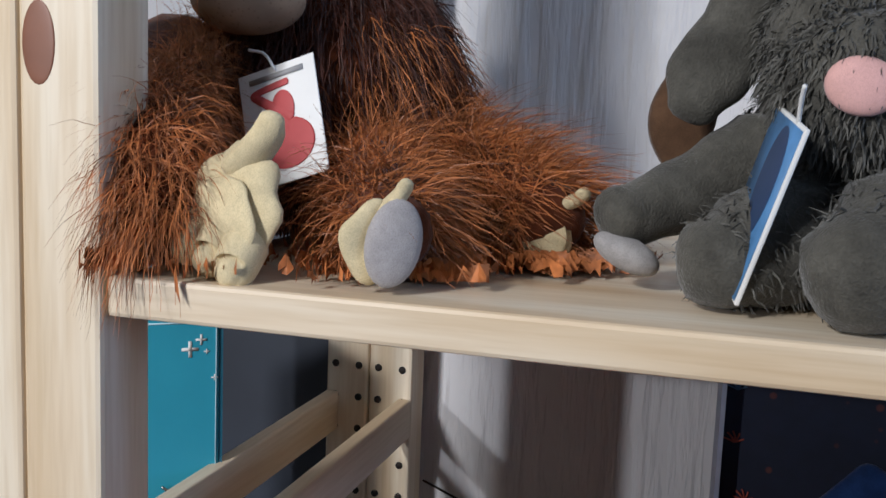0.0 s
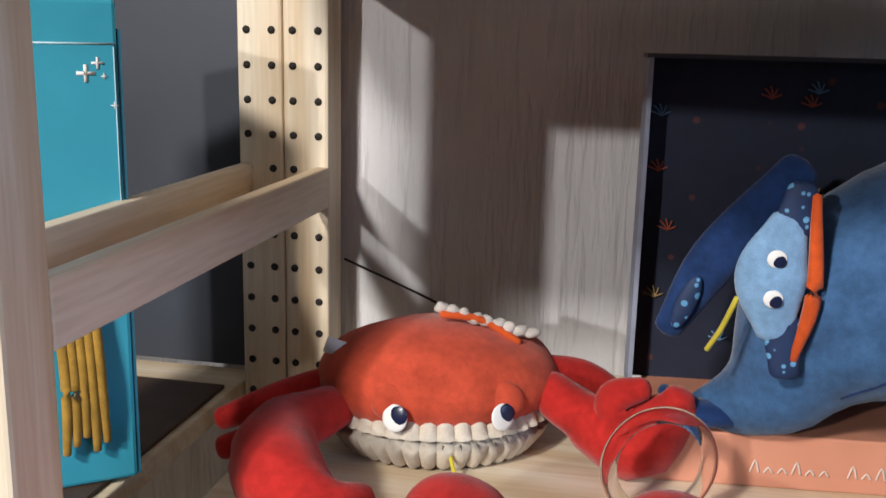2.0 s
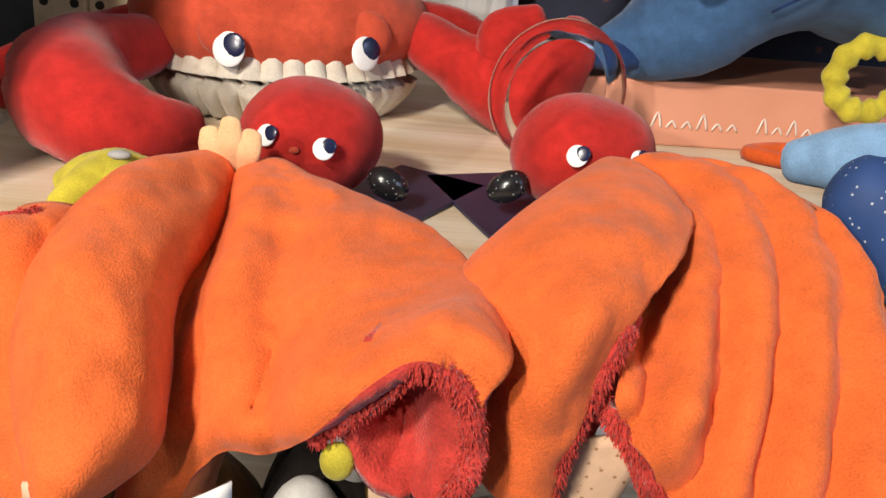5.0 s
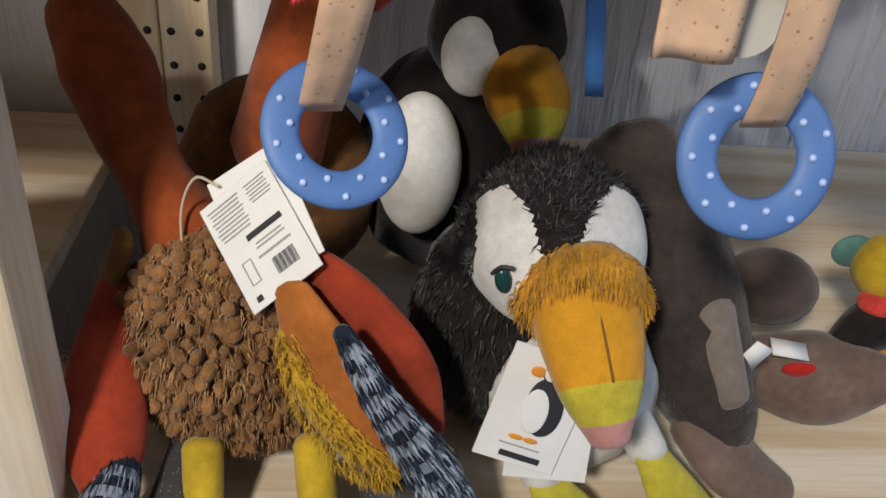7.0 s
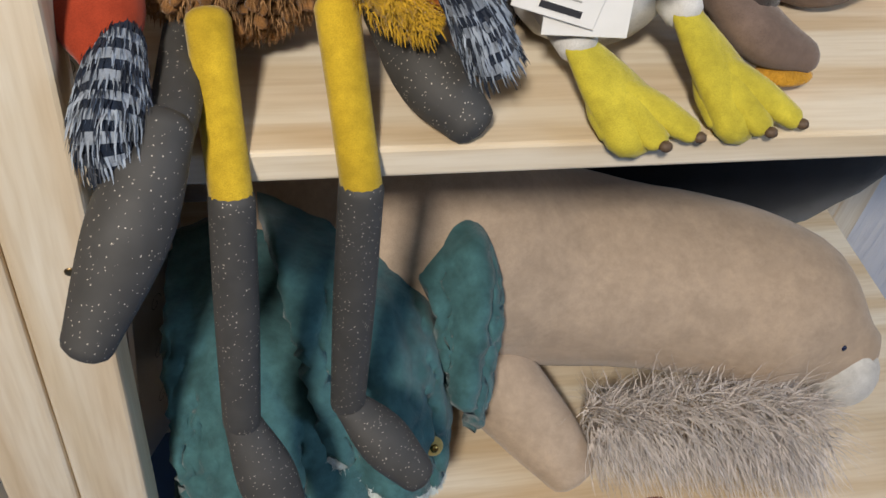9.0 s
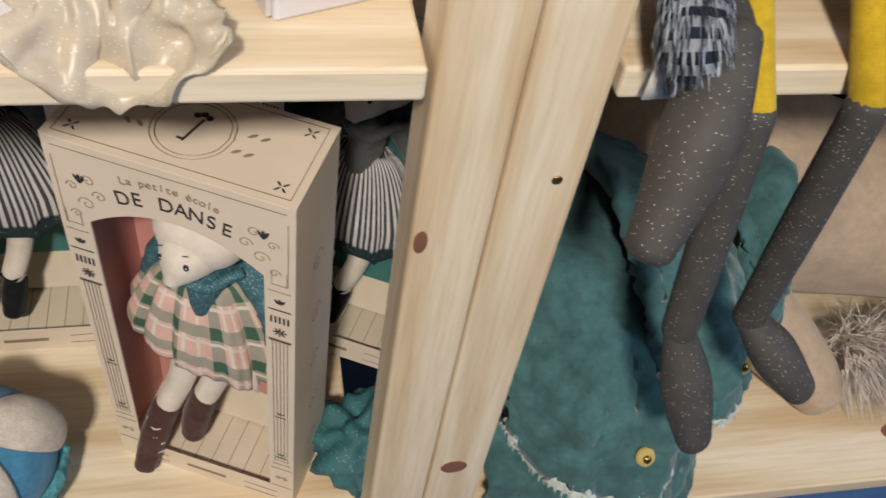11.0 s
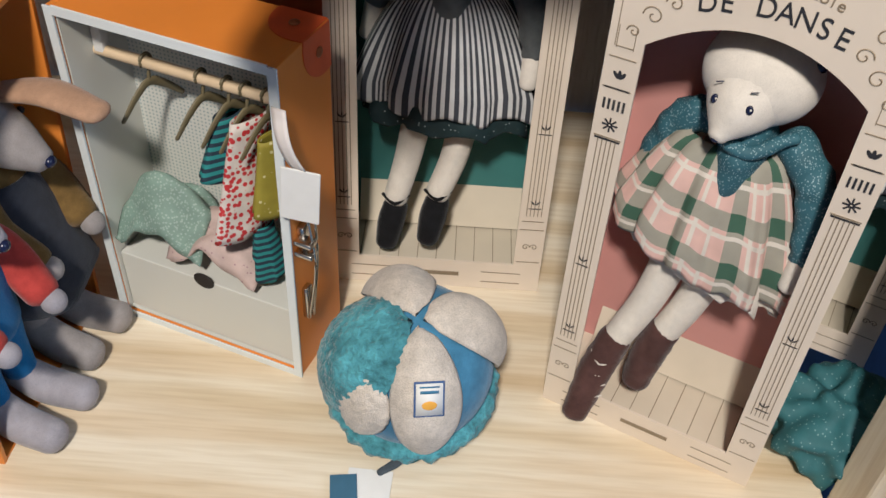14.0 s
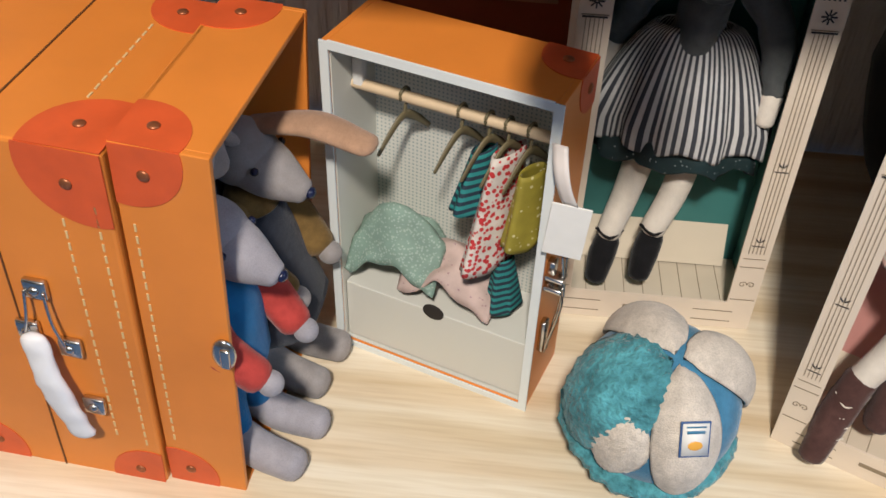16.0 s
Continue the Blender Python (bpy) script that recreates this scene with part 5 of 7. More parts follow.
part("body", ell(B(), L(0.20, 0.28, 1.03), (0.07, 0.05, 0.09), lump=0.005), BLACK_P, pf2)
part("head", ell(B(), L(0.222, 0.265, 1.135), (0.045, 0.042, 0.042), lump=0.004), BLACK_P, pf2)
part("cheek", ell(B(), L(0.205, 0.235, 1.13), (0.020, 0.018, 0.026)), WHITE_P, pf2)
part("beak", tube(B(), [L(0.236, 0.235, 1.118), L(0.240, 0.205, 1.112), L(0.243, 0.185, 1.092)], [0.026, 0.025, 0.013], seg=18, n=20, mfun=lambda t, j: 0 if t < 0.65 else (1 if t < 0.88 else 2)), [plush("golden_velour", (0.66, 0.31, 0.02), 0.15), LIME_P, PINK_P], pf2, "golden beak")
part("belly", ell(B(), L(0.175, 0.22, 1.06), (0.028, 0.03, 0.05)), WHITE_P, pf2)

o = (0.33, 0.11, S3)
L = O(o)
seal = thing("plush_seal", o, "dark grey long plush seal pup leaning down to the shelf", "plush toy")
part("body", tube(B(), [L(0.296, 0.17, 1.105), L(0.318, 0.13, 1.06), L(0.338, 0.09, 1.01), L(0.352, 0.07, 0.975)], [0.028, 0.036, 0.032, 0.020], seg=20, lump=0.004), plush("umber_plush", (0.055, 0.042, 0.036), 0.35, 450, 0.9), seal)
part("flipper", tube(B(), [L(0.335, 0.07, 0.985), L(0.36, 0.055, 0.965), L(0.385, 0.045, 0.957)], [0.020, 0.024, 0.014], flat=0.6, seg=16), TAUPE_P, seal)
part("pad", ell(B(), L(0.372, 0.038, 0.949), (0.018, 0.010, 0.005)), GOLD_P, seal, "ochre pad")
part("belly", tube(B(), [L(0.335, 0.09, 1.05), L(0.348, 0.065, 1.01)], [0.014, 0.012], n=8), plush("greige_plush", (0.22, 0.18, 0.15), 0.2), seal)
part("care_label", bx(B(), L(0.360, 0.075, 1.03), (0.012, 0.001, 0.02), (0, 30, 0)), PAPER, seal)
o = (0.44, 0.13, S3)
L = O(o)
mole = thing("plush_mole", o, "taupe plush mole lying on pine shelf", "plush toy")
part("body", tube(B(), [L(0.40, 0.14, 0.965), L(0.435, 0.125, 0.972), L(0.47, 0.105, 0.992)], [0.024, 0.030, 0.012], seg=18), TAUPE_P, mole)
part("head", ell(B(), L(0.405, 0.17, 1.01), (0.032, 0.028, 0.024)), plush("dark_taupe_plush", (0.11, 0.08, 0.07), 0.2), mole)
part("care_label", bx(B(), L(0.405, 0.12, 0.999), (0.024, 0.012, 0.001), (20, 10, 0)), PAPER, mole)
part("bow", ell(B(), L(0.412, 0.112, 0.990), (0.012, 0.004, 0.005)), RED, mole, "small red ribbon")
o = (0.49, 0.15, S3)
L = O(o)
duck = thing("plush_duck", o, "yellow plush duckling in a black jacket", "plush toy")
part("body", ell(B(), L(0.485, 0.15, 0.975), (0.030, 0.03, 0.036)), GOLD_P, duck)
part("head", ell(B(), L(0.472, 0.16, 1.035), (0.022, 0.022, 0.022)), YEL_P, duck)
part("jacket", tube(B(), [L(0.495, 0.15, 1.015), L(0.46, 0.14, 1.0), L(0.44, 0.13, 0.985)], [0.022, 0.016, 0.010]), BLACK_P, duck, "black jacket sleeve")
part("scarf", ell(B(), L(0.47, 0.145, 1.018), (0.018, 0.014, 0.008)), RED_IN, duck)
part("cap", ell(B(), L(0.452, 0.17, 1.04), (0.014, 0.004, 0.012)), plush("mint_felt", (0.12, 0.25, 0.22), 0.2), duck, "mint felt disc")

# ---- lower shelf, right bay: teal quilt and pale horse ----
o = (0.40, 0.2, S4)
L = O(o)
horse = thing("plush_horse", o, "large sand-coloured plush horse lying on its side", "plush toy")
part("body", tube(B(), [L(0.12, 0.30, 0.60), L(0.22, 0.27, 0.615), L(0.36, 0.25, 0.570), L(0.50, 0.22, 0.560), L(0.60, 0.18, 0.55), L(0.66, 0.14, 0.53)], [0.08, 0.120, 0.100, 0.090, 0.082, 0.04], seg=28, n=30, lump=0.004, freq=14), TAN_P, horse)
part("leg", tube(B(), [L(0.30, 0.17, 0.50), L(0.345, 0.11, 0.475), L(0.365, 0.08, 0.46)], [0.045, 0.035, 0.026], seg=18), TAN_P, horse)
part("muzzle", ell(B(), L(0.65, 0.125, 0.52), (0.035, 0.035, 0.04)), WHITE_P, horse, "pale muzzle")
part("eye", ell(B(), L(0.623, 0.115, 0.572), (0.004, 0.003, 0.004), seg=10), EYE_B, horse)
b = B()
mp_ = [L(0.385, 0.110, 0.490), L(0.46, 0.100, 0.50), L(0.54, 0.085, 0.505), L(0.60, 0.07, 0.50)]
fur(b, roots_along(mp_, [0.018, 0.026, 0.03, 0.026], 3600), 0.050, 0.0006, (0.25, -0.3, -0.35), 0.55, 6)
for v in b.verts:
    v.co.z = max(v.co.z, 0.002)
part("mane", b, plain("greige_long_fur", (0.78, 0.70, 0.64), 0.6, 0, 0.45, 60, 0), horse, "shaggy greige mane", smooth=False)
# Near-black rounded shape added to fill the dark space behind the horse.
back_filler = thing("dark_filler", (0.55, 0.38, S4), "near-black navy rounded shape added at the back of the shelf", "cushion")
part("cover", ell(B(), (0.02, 0.02, 0.16), (0.28, 0.08, 0.155), lump=0.008, freq=12), plush("near_black_navy", (0.008, 0.010, 0.014), 0.3), back_filler)

o = (0.13, 0.07, S4)
L = O(o)
quilt = thing("plush_quilt", o, "folded teal velour quilt with white fleece edges and snaps", "quilt")
FLEECE = plush("white_fleece_edge", (0.62, 0.69, 0.67), 0.2, 350, 1.0)


def quilt_fold(rows, seed, edge=True):
    """A padded fold through rows of world points; its last row of points is the fleece-edged hem."""
    R_ = [[Vector(L(*p)) for p in r] for r in rows]
    f = loft(R_, 40, 40, 2.3, 0.006, seed, 0.009)
    part("fold", sheet(B(), f, 40, 40, 0.013, 0, 0), TEAL_P, quilt)
    if edge:
        hem = [f(k / 20, 1.0) for k in range(21)]
        b = tube(B(), hem, [0.0060] * 21, n=70, seg=8, lump=0.003, freq=120)
        fur(b, roots_along(hem, [0.0055] * 21, 1600), 0.005, 0.0006, (0, -0.3, -0.6), 0.6, 2)
        part("fleece_edge", b, FLEECE, quilt, "white fleece edge", smooth=False)
    return f


quilt_fold([[(0.012, 0.30, 0.50), (0.010, 0.12, 0.54), (0.012, 0.03, 0.50), (0.016, 0.005, 0.452)], [(0.10, 0.30, 0.52), (0.09, 0.10, 0.55), (0.085, 0.0, 0.50), (0.085, -0.030, 0.447)], [(0.19, 0.28, 0.52), (0.17, 0.10, 0.54), (0.16, -0.01, 0.50), (0.155, -0.035, 0.447)], [(0.24, 0.26, 0.50), (0.215, 0.10, 0.51), (0.20, 0.03, 0.48), (0.19, 0.0, 0.447)]], 1.0)
f1 = quilt_fold([[(0.012, 0.28, 0.60), (0.010, 0.14, 0.645), (0.012, 0.07, 0.61), (0.020, 0.035, 0.553)], [(0.06, 0.28, 0.62), (0.055, 0.11, 0.655), (0.055, 0.03, 0.61), (0.050, -0.010, 0.535)], [(0.12, 0.26, 0.63), (0.11, 0.10, 0.65), (0.105, 0.0, 0.605), (0.105, -0.035, 0.530)], [(0.18, 0.24, 0.60), (0.165, 0.10, 0.61), (0.155, 0.01, 0.575), (0.150, -0.020, 0.540)]], 2.3)
f2 = quilt_fold([[(0.085, 0.30, 0.64), (0.095, 0.16, 0.700), (0.110, 0.08, 0.665), (0.125, 0.035, 0.615)], [(0.15, 0.28, 0.65), (0.15, 0.13, 0.690), (0.155, 0.05, 0.655), (0.165, 0.005, 0.590)], [(0.21, 0.26, 0.62), (0.20, 0.12, 0.655), (0.200, 0.05, 0.630), (0.205, 0.015, 0.570)], [(0.25, 0.25, 0.58), (0.235, 0.13, 0.600), (0.225, 0.07, 0.580), (0.222, 0.050, 0.545)]], 8.0)
quilt_fold([[(0.20, 0.30, 0.60), (0.215, 0.17, 0.655), (0.225, 0.11, 0.640), (0.230, 0.08, 0.600)], [(0.25, 0.26, 0.66), (0.262, 0.16, 0.695), (0.258, 0.11, 0.650), (0.250, 0.07, 0.590)], [(0.28, 0.24, 0.58), (0.285, 0.16, 0.610), (0.275, 0.12, 0.570), (0.262, 0.09, 0.530)]], 3.1, False)
for p in (f1(0.72, 0.8), (L(0.135, -0.036, 0.490)), f2(0.78, 0.8)):
    p = Vector(p) + Vector((0, -0.007, 0.006))
    s = part("snap", ell(B(), p, (0.008, 0.004, 0.008), rot=(-40, 0, 0), seg=16), plush("yellow_felt_disc", (0.55, 0.42, 0.15), 0.1), quilt, "yellow felt disc with brass snap")
    part("stud", ell(B(), p + Vector((0, -0.0035, 0.002)), (0.0035, 0.002, 0.0035), rot=(-40, 0, 0), seg=10), plain("brass", (0.3, 0.2, 0.06), 0.25, 1.0), s, "brass stud")

# ---- lower shelf, left bay: boxed dolls, ball, wardrobe cases ----
PINK_IN = plain("pink_lining", (0.62, 0.30, 0.27), 0.6, 0, 0.08, 25, 0.02)
TEAL_IN = plain("teal_lining", (0.05, 0.20, 0.19), 0.6, 0, 0.12, 25, 0.02)
PLANKP = plain("pale_plank_print", (0.66, 0.58, 0.46), 0.6, 0, 0.1, 15, 0.02)
SKIN = plush("ivory_cotton", (0.80, 0.74, 0.66), 0.08, 1500, 0.25, 0.2)
W_, D_, H_ = 0.161, 0.073, 0.388


def skirt(bm, z0, z1, r0, r1, nf, stripes, mats, plaid=False, sq=0.6, xc=0.0, slant=0.0):
    """A gathered skirt; stripes or checks come from its own strips of cloth."""
    nu, nv = stripes * 2, 30

    def fun(u, v):
        a = u * 2 * math.pi
        puff = v ** 0.55 * (1 - 0.10 * max(0, v - 0.8) * 5)
        r = r0 + (r1 - r0) * puff + 0.0055 * min(1, v + 0.15) * math.sin(a * nf + math.sin(a * 3)) + 0.002 * v * math.sin(a * nf * 2.3)
        x = r * math.cos(a)
        return (xc + x, r * sq * math.sin(a), z0 + (z1 - z0) * v - slant * x * v + 0.004 * math.sin(a * nf + 1) * v)

    def tone(i, j):
        if not plaid:
            return mats[i % 2]
        ca_, cj = i % 14, j % 11
        q = (1 if ca_ < 4 else 0) + (1 if cj < 4 else 0)
        return mats[3] if ca_ in (5, 9) and q == 0 or cj == 5 else (mats[2] if q == 2 else (mats[1] if q == 1 else mats[0]))

    return sheet(bm, fun, nu, nv, 0.0012, mats[0], None, tone)


def doll(parent_at, M, kind):
    """A small cotton mouse doll, one mesh; its head leans over the collar."""
    b = B()
    mats = [SKIN, EYE_B]
    if kind == "pink":
        mats += [speckled("teal_knit", (0.035, 0.13, 0.17), (0.28, 0.42, 0.46), 620, 0.24), plain("plaid_pink", (0.72, 0.47, 0.41), 0.8), plain("plaid_taupe", (0.36, 0.34, 0.28), 0.8), plain("plaid_green", (0.05, 0.12, 0.08), 0.8), plain("plaid_cream", (0.72, 0.66, 0.58), 0.8), plush("brown_boot_felt", (0.10, 0.05, 0.045), 0.3)]
    else:
        mats += [plush("grey_bodice", (0.12, 0.13, 0.135), 0.2), plain("stripe_white", (0.62, 0.62, 0.62), 0.8), plain("stripe_black", (0.05, 0.055, 0.07), 0.8), speckled("tulle_navy", (0.01, 0.03, 0.035), (0.5, 0.55, 0.55), 260, 0.10), PAPER, plush("black_shoe_felt", (0.012, 0.012, 0.014), 0.3)]
    top, shoe = 2, 7
    ell(b, (0.001, -0.003, 0.290), (0.034, 0.027, 0.030), seg=30, lump=0.001)
    tube(b, [(0.0, -0.006, 0.287), (-0.005, -0.022, 0.274), (-0.009, -0.034, 0.263)], [0.027, 0.019, 0.006], seg=24)
    if kind != "pink":
        bmesh.ops.translate(b, verts=b.verts, vec=(0.006, 0.0, 0.012))
    up = 0.0 if kind == "pink" else 0.012
    tree = BVHTree.FromBMesh(b)
    for ex, ez in ((-0.0165 + up / 2, 0.283 + up), (0.0035 + up / 2, 0.2845 + up)):
        y = tree.ray_cast(Vector((ex, -0.2, ez)), Vector((0, 1, 0)))[0].y
        ell(b, (ex, y, ez), (0.0022, 0.0014, 0.0032), mi=1, seg=12)
        ell(b, (ex + 0.0008, y - 0.0014, ez + 0.0012), (0.0007, 0.0004, 0.0007), mi=0, seg=6)
        tube(b, [(ex - 0.002, y + 0.001, ez + 0.010), (ex + 0.002, y + 0.001, ez + 0.0115)], [0.0004, 0.0004], mi=1, seg=5, n=3)
    ell(b, (-0.0095 + up / 2, -0.0365, 0.2615 + up), (0.0026, 0.0016, 0.0018), mi=1, seg=8)
    if kind == "pink":
        for k in range(4):
            ell(b, (0.027 + 0.006 * math.cos(1.6 * k), -0.006, 0.312 + 0.006 * math.sin(1.6 * k)), (0.006, 0.004, 0.005), mi=1, seg=10)
    tube(b, [(0.006, 0.0, 0.264), (0.004, 0.0, 0.242), (0.0, 0.0, 0.214)], [0.018, 0.026, 0.024], mi=top, flat=0.62, lump=0.0025, freq=110)
    tube(b, [(-0.022, -0.008, 0.260), (0.004, -0.022, 0.250), (0.030, -0.008, 0.260)], [0.004, 0.005, 0.004], mi=top, lump=0.002, freq=120)
    tube(b, [(-0.016, 0.004, 0.254), (-0.038, 0.008, 0.238), (-0.050, 0.010, 0.206)], [0.011, 0.012, 0.010], mi=top, lump=0.003, freq=100)
    tube(b, [(0.028, 0.002, 0.252), (0.050, -0.003, 0.226), (0.058, -0.010, 0.182)], [0.011, 0.012, 0.009], mi=top, lump=0.003, freq=100)
    tube(b, [(-0.050, 0.010, 0.206), (-0.056, 0.006, 0.180)], [0.0085, 0.007], n=5)
    tube(b, [(0.058, -0.010, 0.182), (0.056, -0.014, 0.160)], [0.008, 0.007], n=5)
    if kind == "pink":
        skirt(b, 0.242, 0.153, 0.026, 0.064, 11, 70, [3, 4, 5, 6], True, 0.55, -0.004, 0.28)
        skirt(b, 0.175, 0.142, 0.040, 0.052, 13, 30, [0, 0], False, 0.5, 0.002, 0.28)
        tube(b, [(-0.016, -0.004, 0.158), (-0.026, -0.012, 0.105), (-0.040, -0.020, 0.062)], [0.013, 0.0115, 0.0105])
        tube(b, [(0.010, -0.002, 0.158), (0.002, -0.004, 0.112), (-0.010, -0.008, 0.075)], [0.013, 0.0115, 0.0105])
        tube(b, [(-0.040, -0.020, 0.064), (-0.046, -0.034, 0.036), (-0.050, -0.052, 0.006)], [0.0118, 0.0125, 0.0095], mi=shoe, lump=0.0012, freq=160)
        tube(b, [(-0.010, -0.008, 0.077), (-0.016, -0.014, 0.052), (-0.018, -0.020, 0.030)], [0.0118, 0.0125, 0.0105], mi=shoe, lump=0.0012, freq=160)
        for k in range(4):
            tube(b, [(-0.052, -0.033 - 0.003 * k, 0.056 - 0.009 * k), (-0.043, -0.040 - 0.003 * k, 0.052 - 0.009 * k), (-0.035, -0.034 - 0.003 * k, 0.052 - 0.009 * k)], [0.0006] * 3, seg=5, n=6)
    else:
        skirt(b, 0.222, 0.136, 0.024, 0.066, 8, 66, [3, 4], False, 0.5, 0.0, 0.10)
        skirt(b, 0.16, 0.122, 0.040, 0.060, 9, 24, [5, 5], False, 0.5, 0.0, 0.10)
        tube(b, [(-0.016, 0.0, 0.15), (-0.024, -0.004, 0.095), (-0.034, -0.008, 0.050)], [0.012, 0.0105, 0.0095])
        tube(b, [(0.016, 0.0, 0.15), (0.010, -0.004, 0.095), (-0.002, -0.010, 0.058)], [0.012, 0.0105, 0.0095])
        for fx, fy, fz in ((-0.034, -0.008, 0.050), (-0.002, -0.010, 0.058)):
            tube(b, [(fx, fy, fz - 0.008), (fx - 0.003, fy - 0.005, fz - 0.020), (fx - 0.006, fy - 0.012, fz - 0.036)], [0.0098, 0.0105, 0.0085], mi=shoe)
            tube(b, [(fx - 0.010, fy - 0.002, fz + 0.004), (fx, fy - 0.010, fz + 0.001), (fx + 0.010, fy - 0.002, fz + 0.004)], [0.0014] * 3, mi=shoe, seg=6, n=8)
    ob = part("mouse_doll", b, mats)
    ob.matrix_world = M
    return ob


def flower(b, x, z, s, y=-0.0006):
    for k in range(8):
        a = k * math.pi / 4
        bx(b, (x + 0.5 * s * math.cos(a), y, z + 0.5 * s * math.sin(a)), (s * 0.75, 0.0004, s * 0.18), (0, -math.degrees(a), 0))


def scroll(b, x, z, s, mirror, y=-0.0005):
    pts = []
    for k in range(16):
        a = 0.5 * k
        r = s * (1 - k / 18)
        pts.append((x + mirror * r * math.cos(a), y, z + r * math.sin(a)))
    tube(b, pts, [0.00042] * 16, seg=4, n=44)


def dance_box(M, lining, kind, label):
    ob = thing("doll_box", (0, 0, 0), label, "doll box", "window doll boxes")
    ob.matrix_world = M
    x0, x1, z0, zs, zp, t = 0.021, W_ - 0.021, 0.026, 0.318, 0.342, 0.0016
    b = B()
    bx(b, (x0 / 2, 0.0, H_ / 2), (x0, t, H_))
    bx(b, (W_ - x0 / 2, 0.0, H_ / 2), (x0, t, H_))
    bx(b, (W_ / 2, 0.0, z0 / 2), (x1 - x0, t, z0))
    n = 20
    for k in range(n):
        ua, ub = k / n, (k + 1) / n
        za, zb = (zs + (zp - zs) * (1 - (2 * u - 1) ** 2) for u in (ua, ub))
        xa, xb = x0 + (x1 - x0) * ua, x0 + (x1 - x0) * ub
        vs = [b.verts.new((x, y, z)) for y in (-t / 2, t / 2) for x, z in ((xa, za), (xb, zb), (xb, H_), (xa, H_))]
        for q in ((0, 1, 2, 3), (7, 6, 5, 4), (0, 4, 5, 1), (3, 2, 6, 7)):
            b.faces.new([vs[i] for i in q])
    bmesh.ops.remove_doubles(b, verts=b.verts, dist=1e-5)
    part("front_panel", b, BOXCARD, ob, "cream printed front with arched window", smooth=False)
    for name, c, s in (("side_panel", (0.0006, D_ / 2, H_ / 2), (0.0016, D_, H_)), ("side_panel", (W_ - 0.0006, D_ / 2, H_ / 2), (0.0016, D_, H_)), ("top_panel", (W_ / 2, D_ / 2, H_ + 0.0006), (W_ + 0.001, D_ + 0.001, 0.0016)), ("back_panel", (W_ / 2, D_, H_ / 2), (W_, 0.0016, H_))):
        part(name, bx(B(), c, s), BOXCARD, ob, smooth=False)
    for c, s in (((W_ / 2, D_ - 0.003, H_ / 2), (W_ - 0.006, 0.001, H_ - 0.006)), ((0.004, D_ / 2, H_ / 2), (0.001, D_ - 0.008, H_ - 0.006)), ((W_ - 0.004, D_ / 2, H_ / 2), (0.001, D_ - 0.008, H_ - 0.006))):
        part("lining_panel", bx(B(), c, s), lining, ob, "coloured card lining", smooth=False)
    b = B()
    bx(b, (W_ / 2, D_ / 2, 0.012), (W_ - 0.008, D_ - 0.008, 0.0012))
    bx(b, (W_ / 2, D_ - 0.006, 0.04), (W_ - 0.03, 0.001, 0.055), (-22, 0, 0))
    part("floor_print", b, PLANKP, ob, "pale plank print", smooth=False)
    b = B()
    for k in range(9):
        bx(b, (0.02 + k * 0.015, D_ / 2, 0.0128), (0.0006, D_ - 0.01, 0.0003))
    part("plank_line", b, GOLDINK, ob, smooth=False)
    # printed ornament
    for cx in (x0 / 2, W_ - x0 / 2):
        b = B()
        for k in range(5):
            bx(b, (cx - 0.0055 + k * 0.00275, -0.0011, 0.163), (0.0006, 0.0004, 0.176))
        for zz, w in ((0.252, 0.017), (0.286, 0.017), (0.306, 0.016), (0.07, 0.016), (0.062, 0.018), (0.03, 0.018)):
            bx(b, (cx, -0.0011, zz), (w, 0.0004, 0.0005))
        bx(b, (cx, -0.0011, 0.313), (0.010, 0.0004, 0.0004))
        for sx in (-0.005, 0.005):
            bx(b, (cx + sx, -0.0011, 0.319), (0.0004, 0.0004, 0.014))
        scroll(b, cx - 0.003, 0.045, 0.003, 1, -0.0011)
        scroll(b, cx + 0.003, 0.045, 0.003, -1, -0.0011)
        part("column_print", b, GOLDINK, ob, "fine fluted column print", smooth=False)
        b = B()
        flower(b, cx, 0.261, 0.0056, -0.0011)
        bx(b, (cx, -0.0011, 0.2505), (0.016, 0.0004, 0.0011))
        for k in range(5):
            bx(b, (cx - 0.006 + 0.003 * k, -0.0011, 0.275), (0.0014, 0.0004, 0.007))
        bx(b, (cx, -0.0011, 0.286), (0.015, 0.0004, 0.0009))
        for a in (-35, 0, 35):
            ell(b, (cx + 0.0035 * math.sin(radians(a)), -0.0011, 0.292 + 0.0035 * math.cos(radians(a))), (0.0012, 0.0003, 0.0028), rot=(0, a, 0), seg=8)
        for zz in (0.15, 0.085):
            for a in (-40, 0, 40):
                ell(b, (cx + 0.003 * math.sin(radians(a)), -0.0012, zz + 0.003 * math.cos(radians(a))), (0.0006, 0.0003, 0.0024), rot=(0, a, 0), seg=6)
            bx(b, (cx, -0.0012, zz - 0.003), (0.009, 0.0004, 0.0006))
        part("capital_print", b, INK, ob, "dark printed capital", smooth=False)
    b = B()
    for sx in (-1, 1):
        c = W_ / 2
        for dx, dz, s in ((0.048, 0.346, 0.005), (0.058, 0.336, 0.006), (0.066, 0.350, 0.004), (0.054, 0.358, 0.005), (0.067, 0.324, 0.004)):
            scroll(b, c + sx * dx, dz, s, sx, -0.0011)
    for zz, w in ((0.382, 0.150), (0.305, 0.0)):
        if w:
            bx(b, (W_ / 2, -0.0011, zz), (w, 0.0004, 0.0005))
    for sx in (0.0045, W_ - 0.0045):
        bx(b, (sx, -0.0011, 0.343), (0.0005, 0.0004, 0.060))
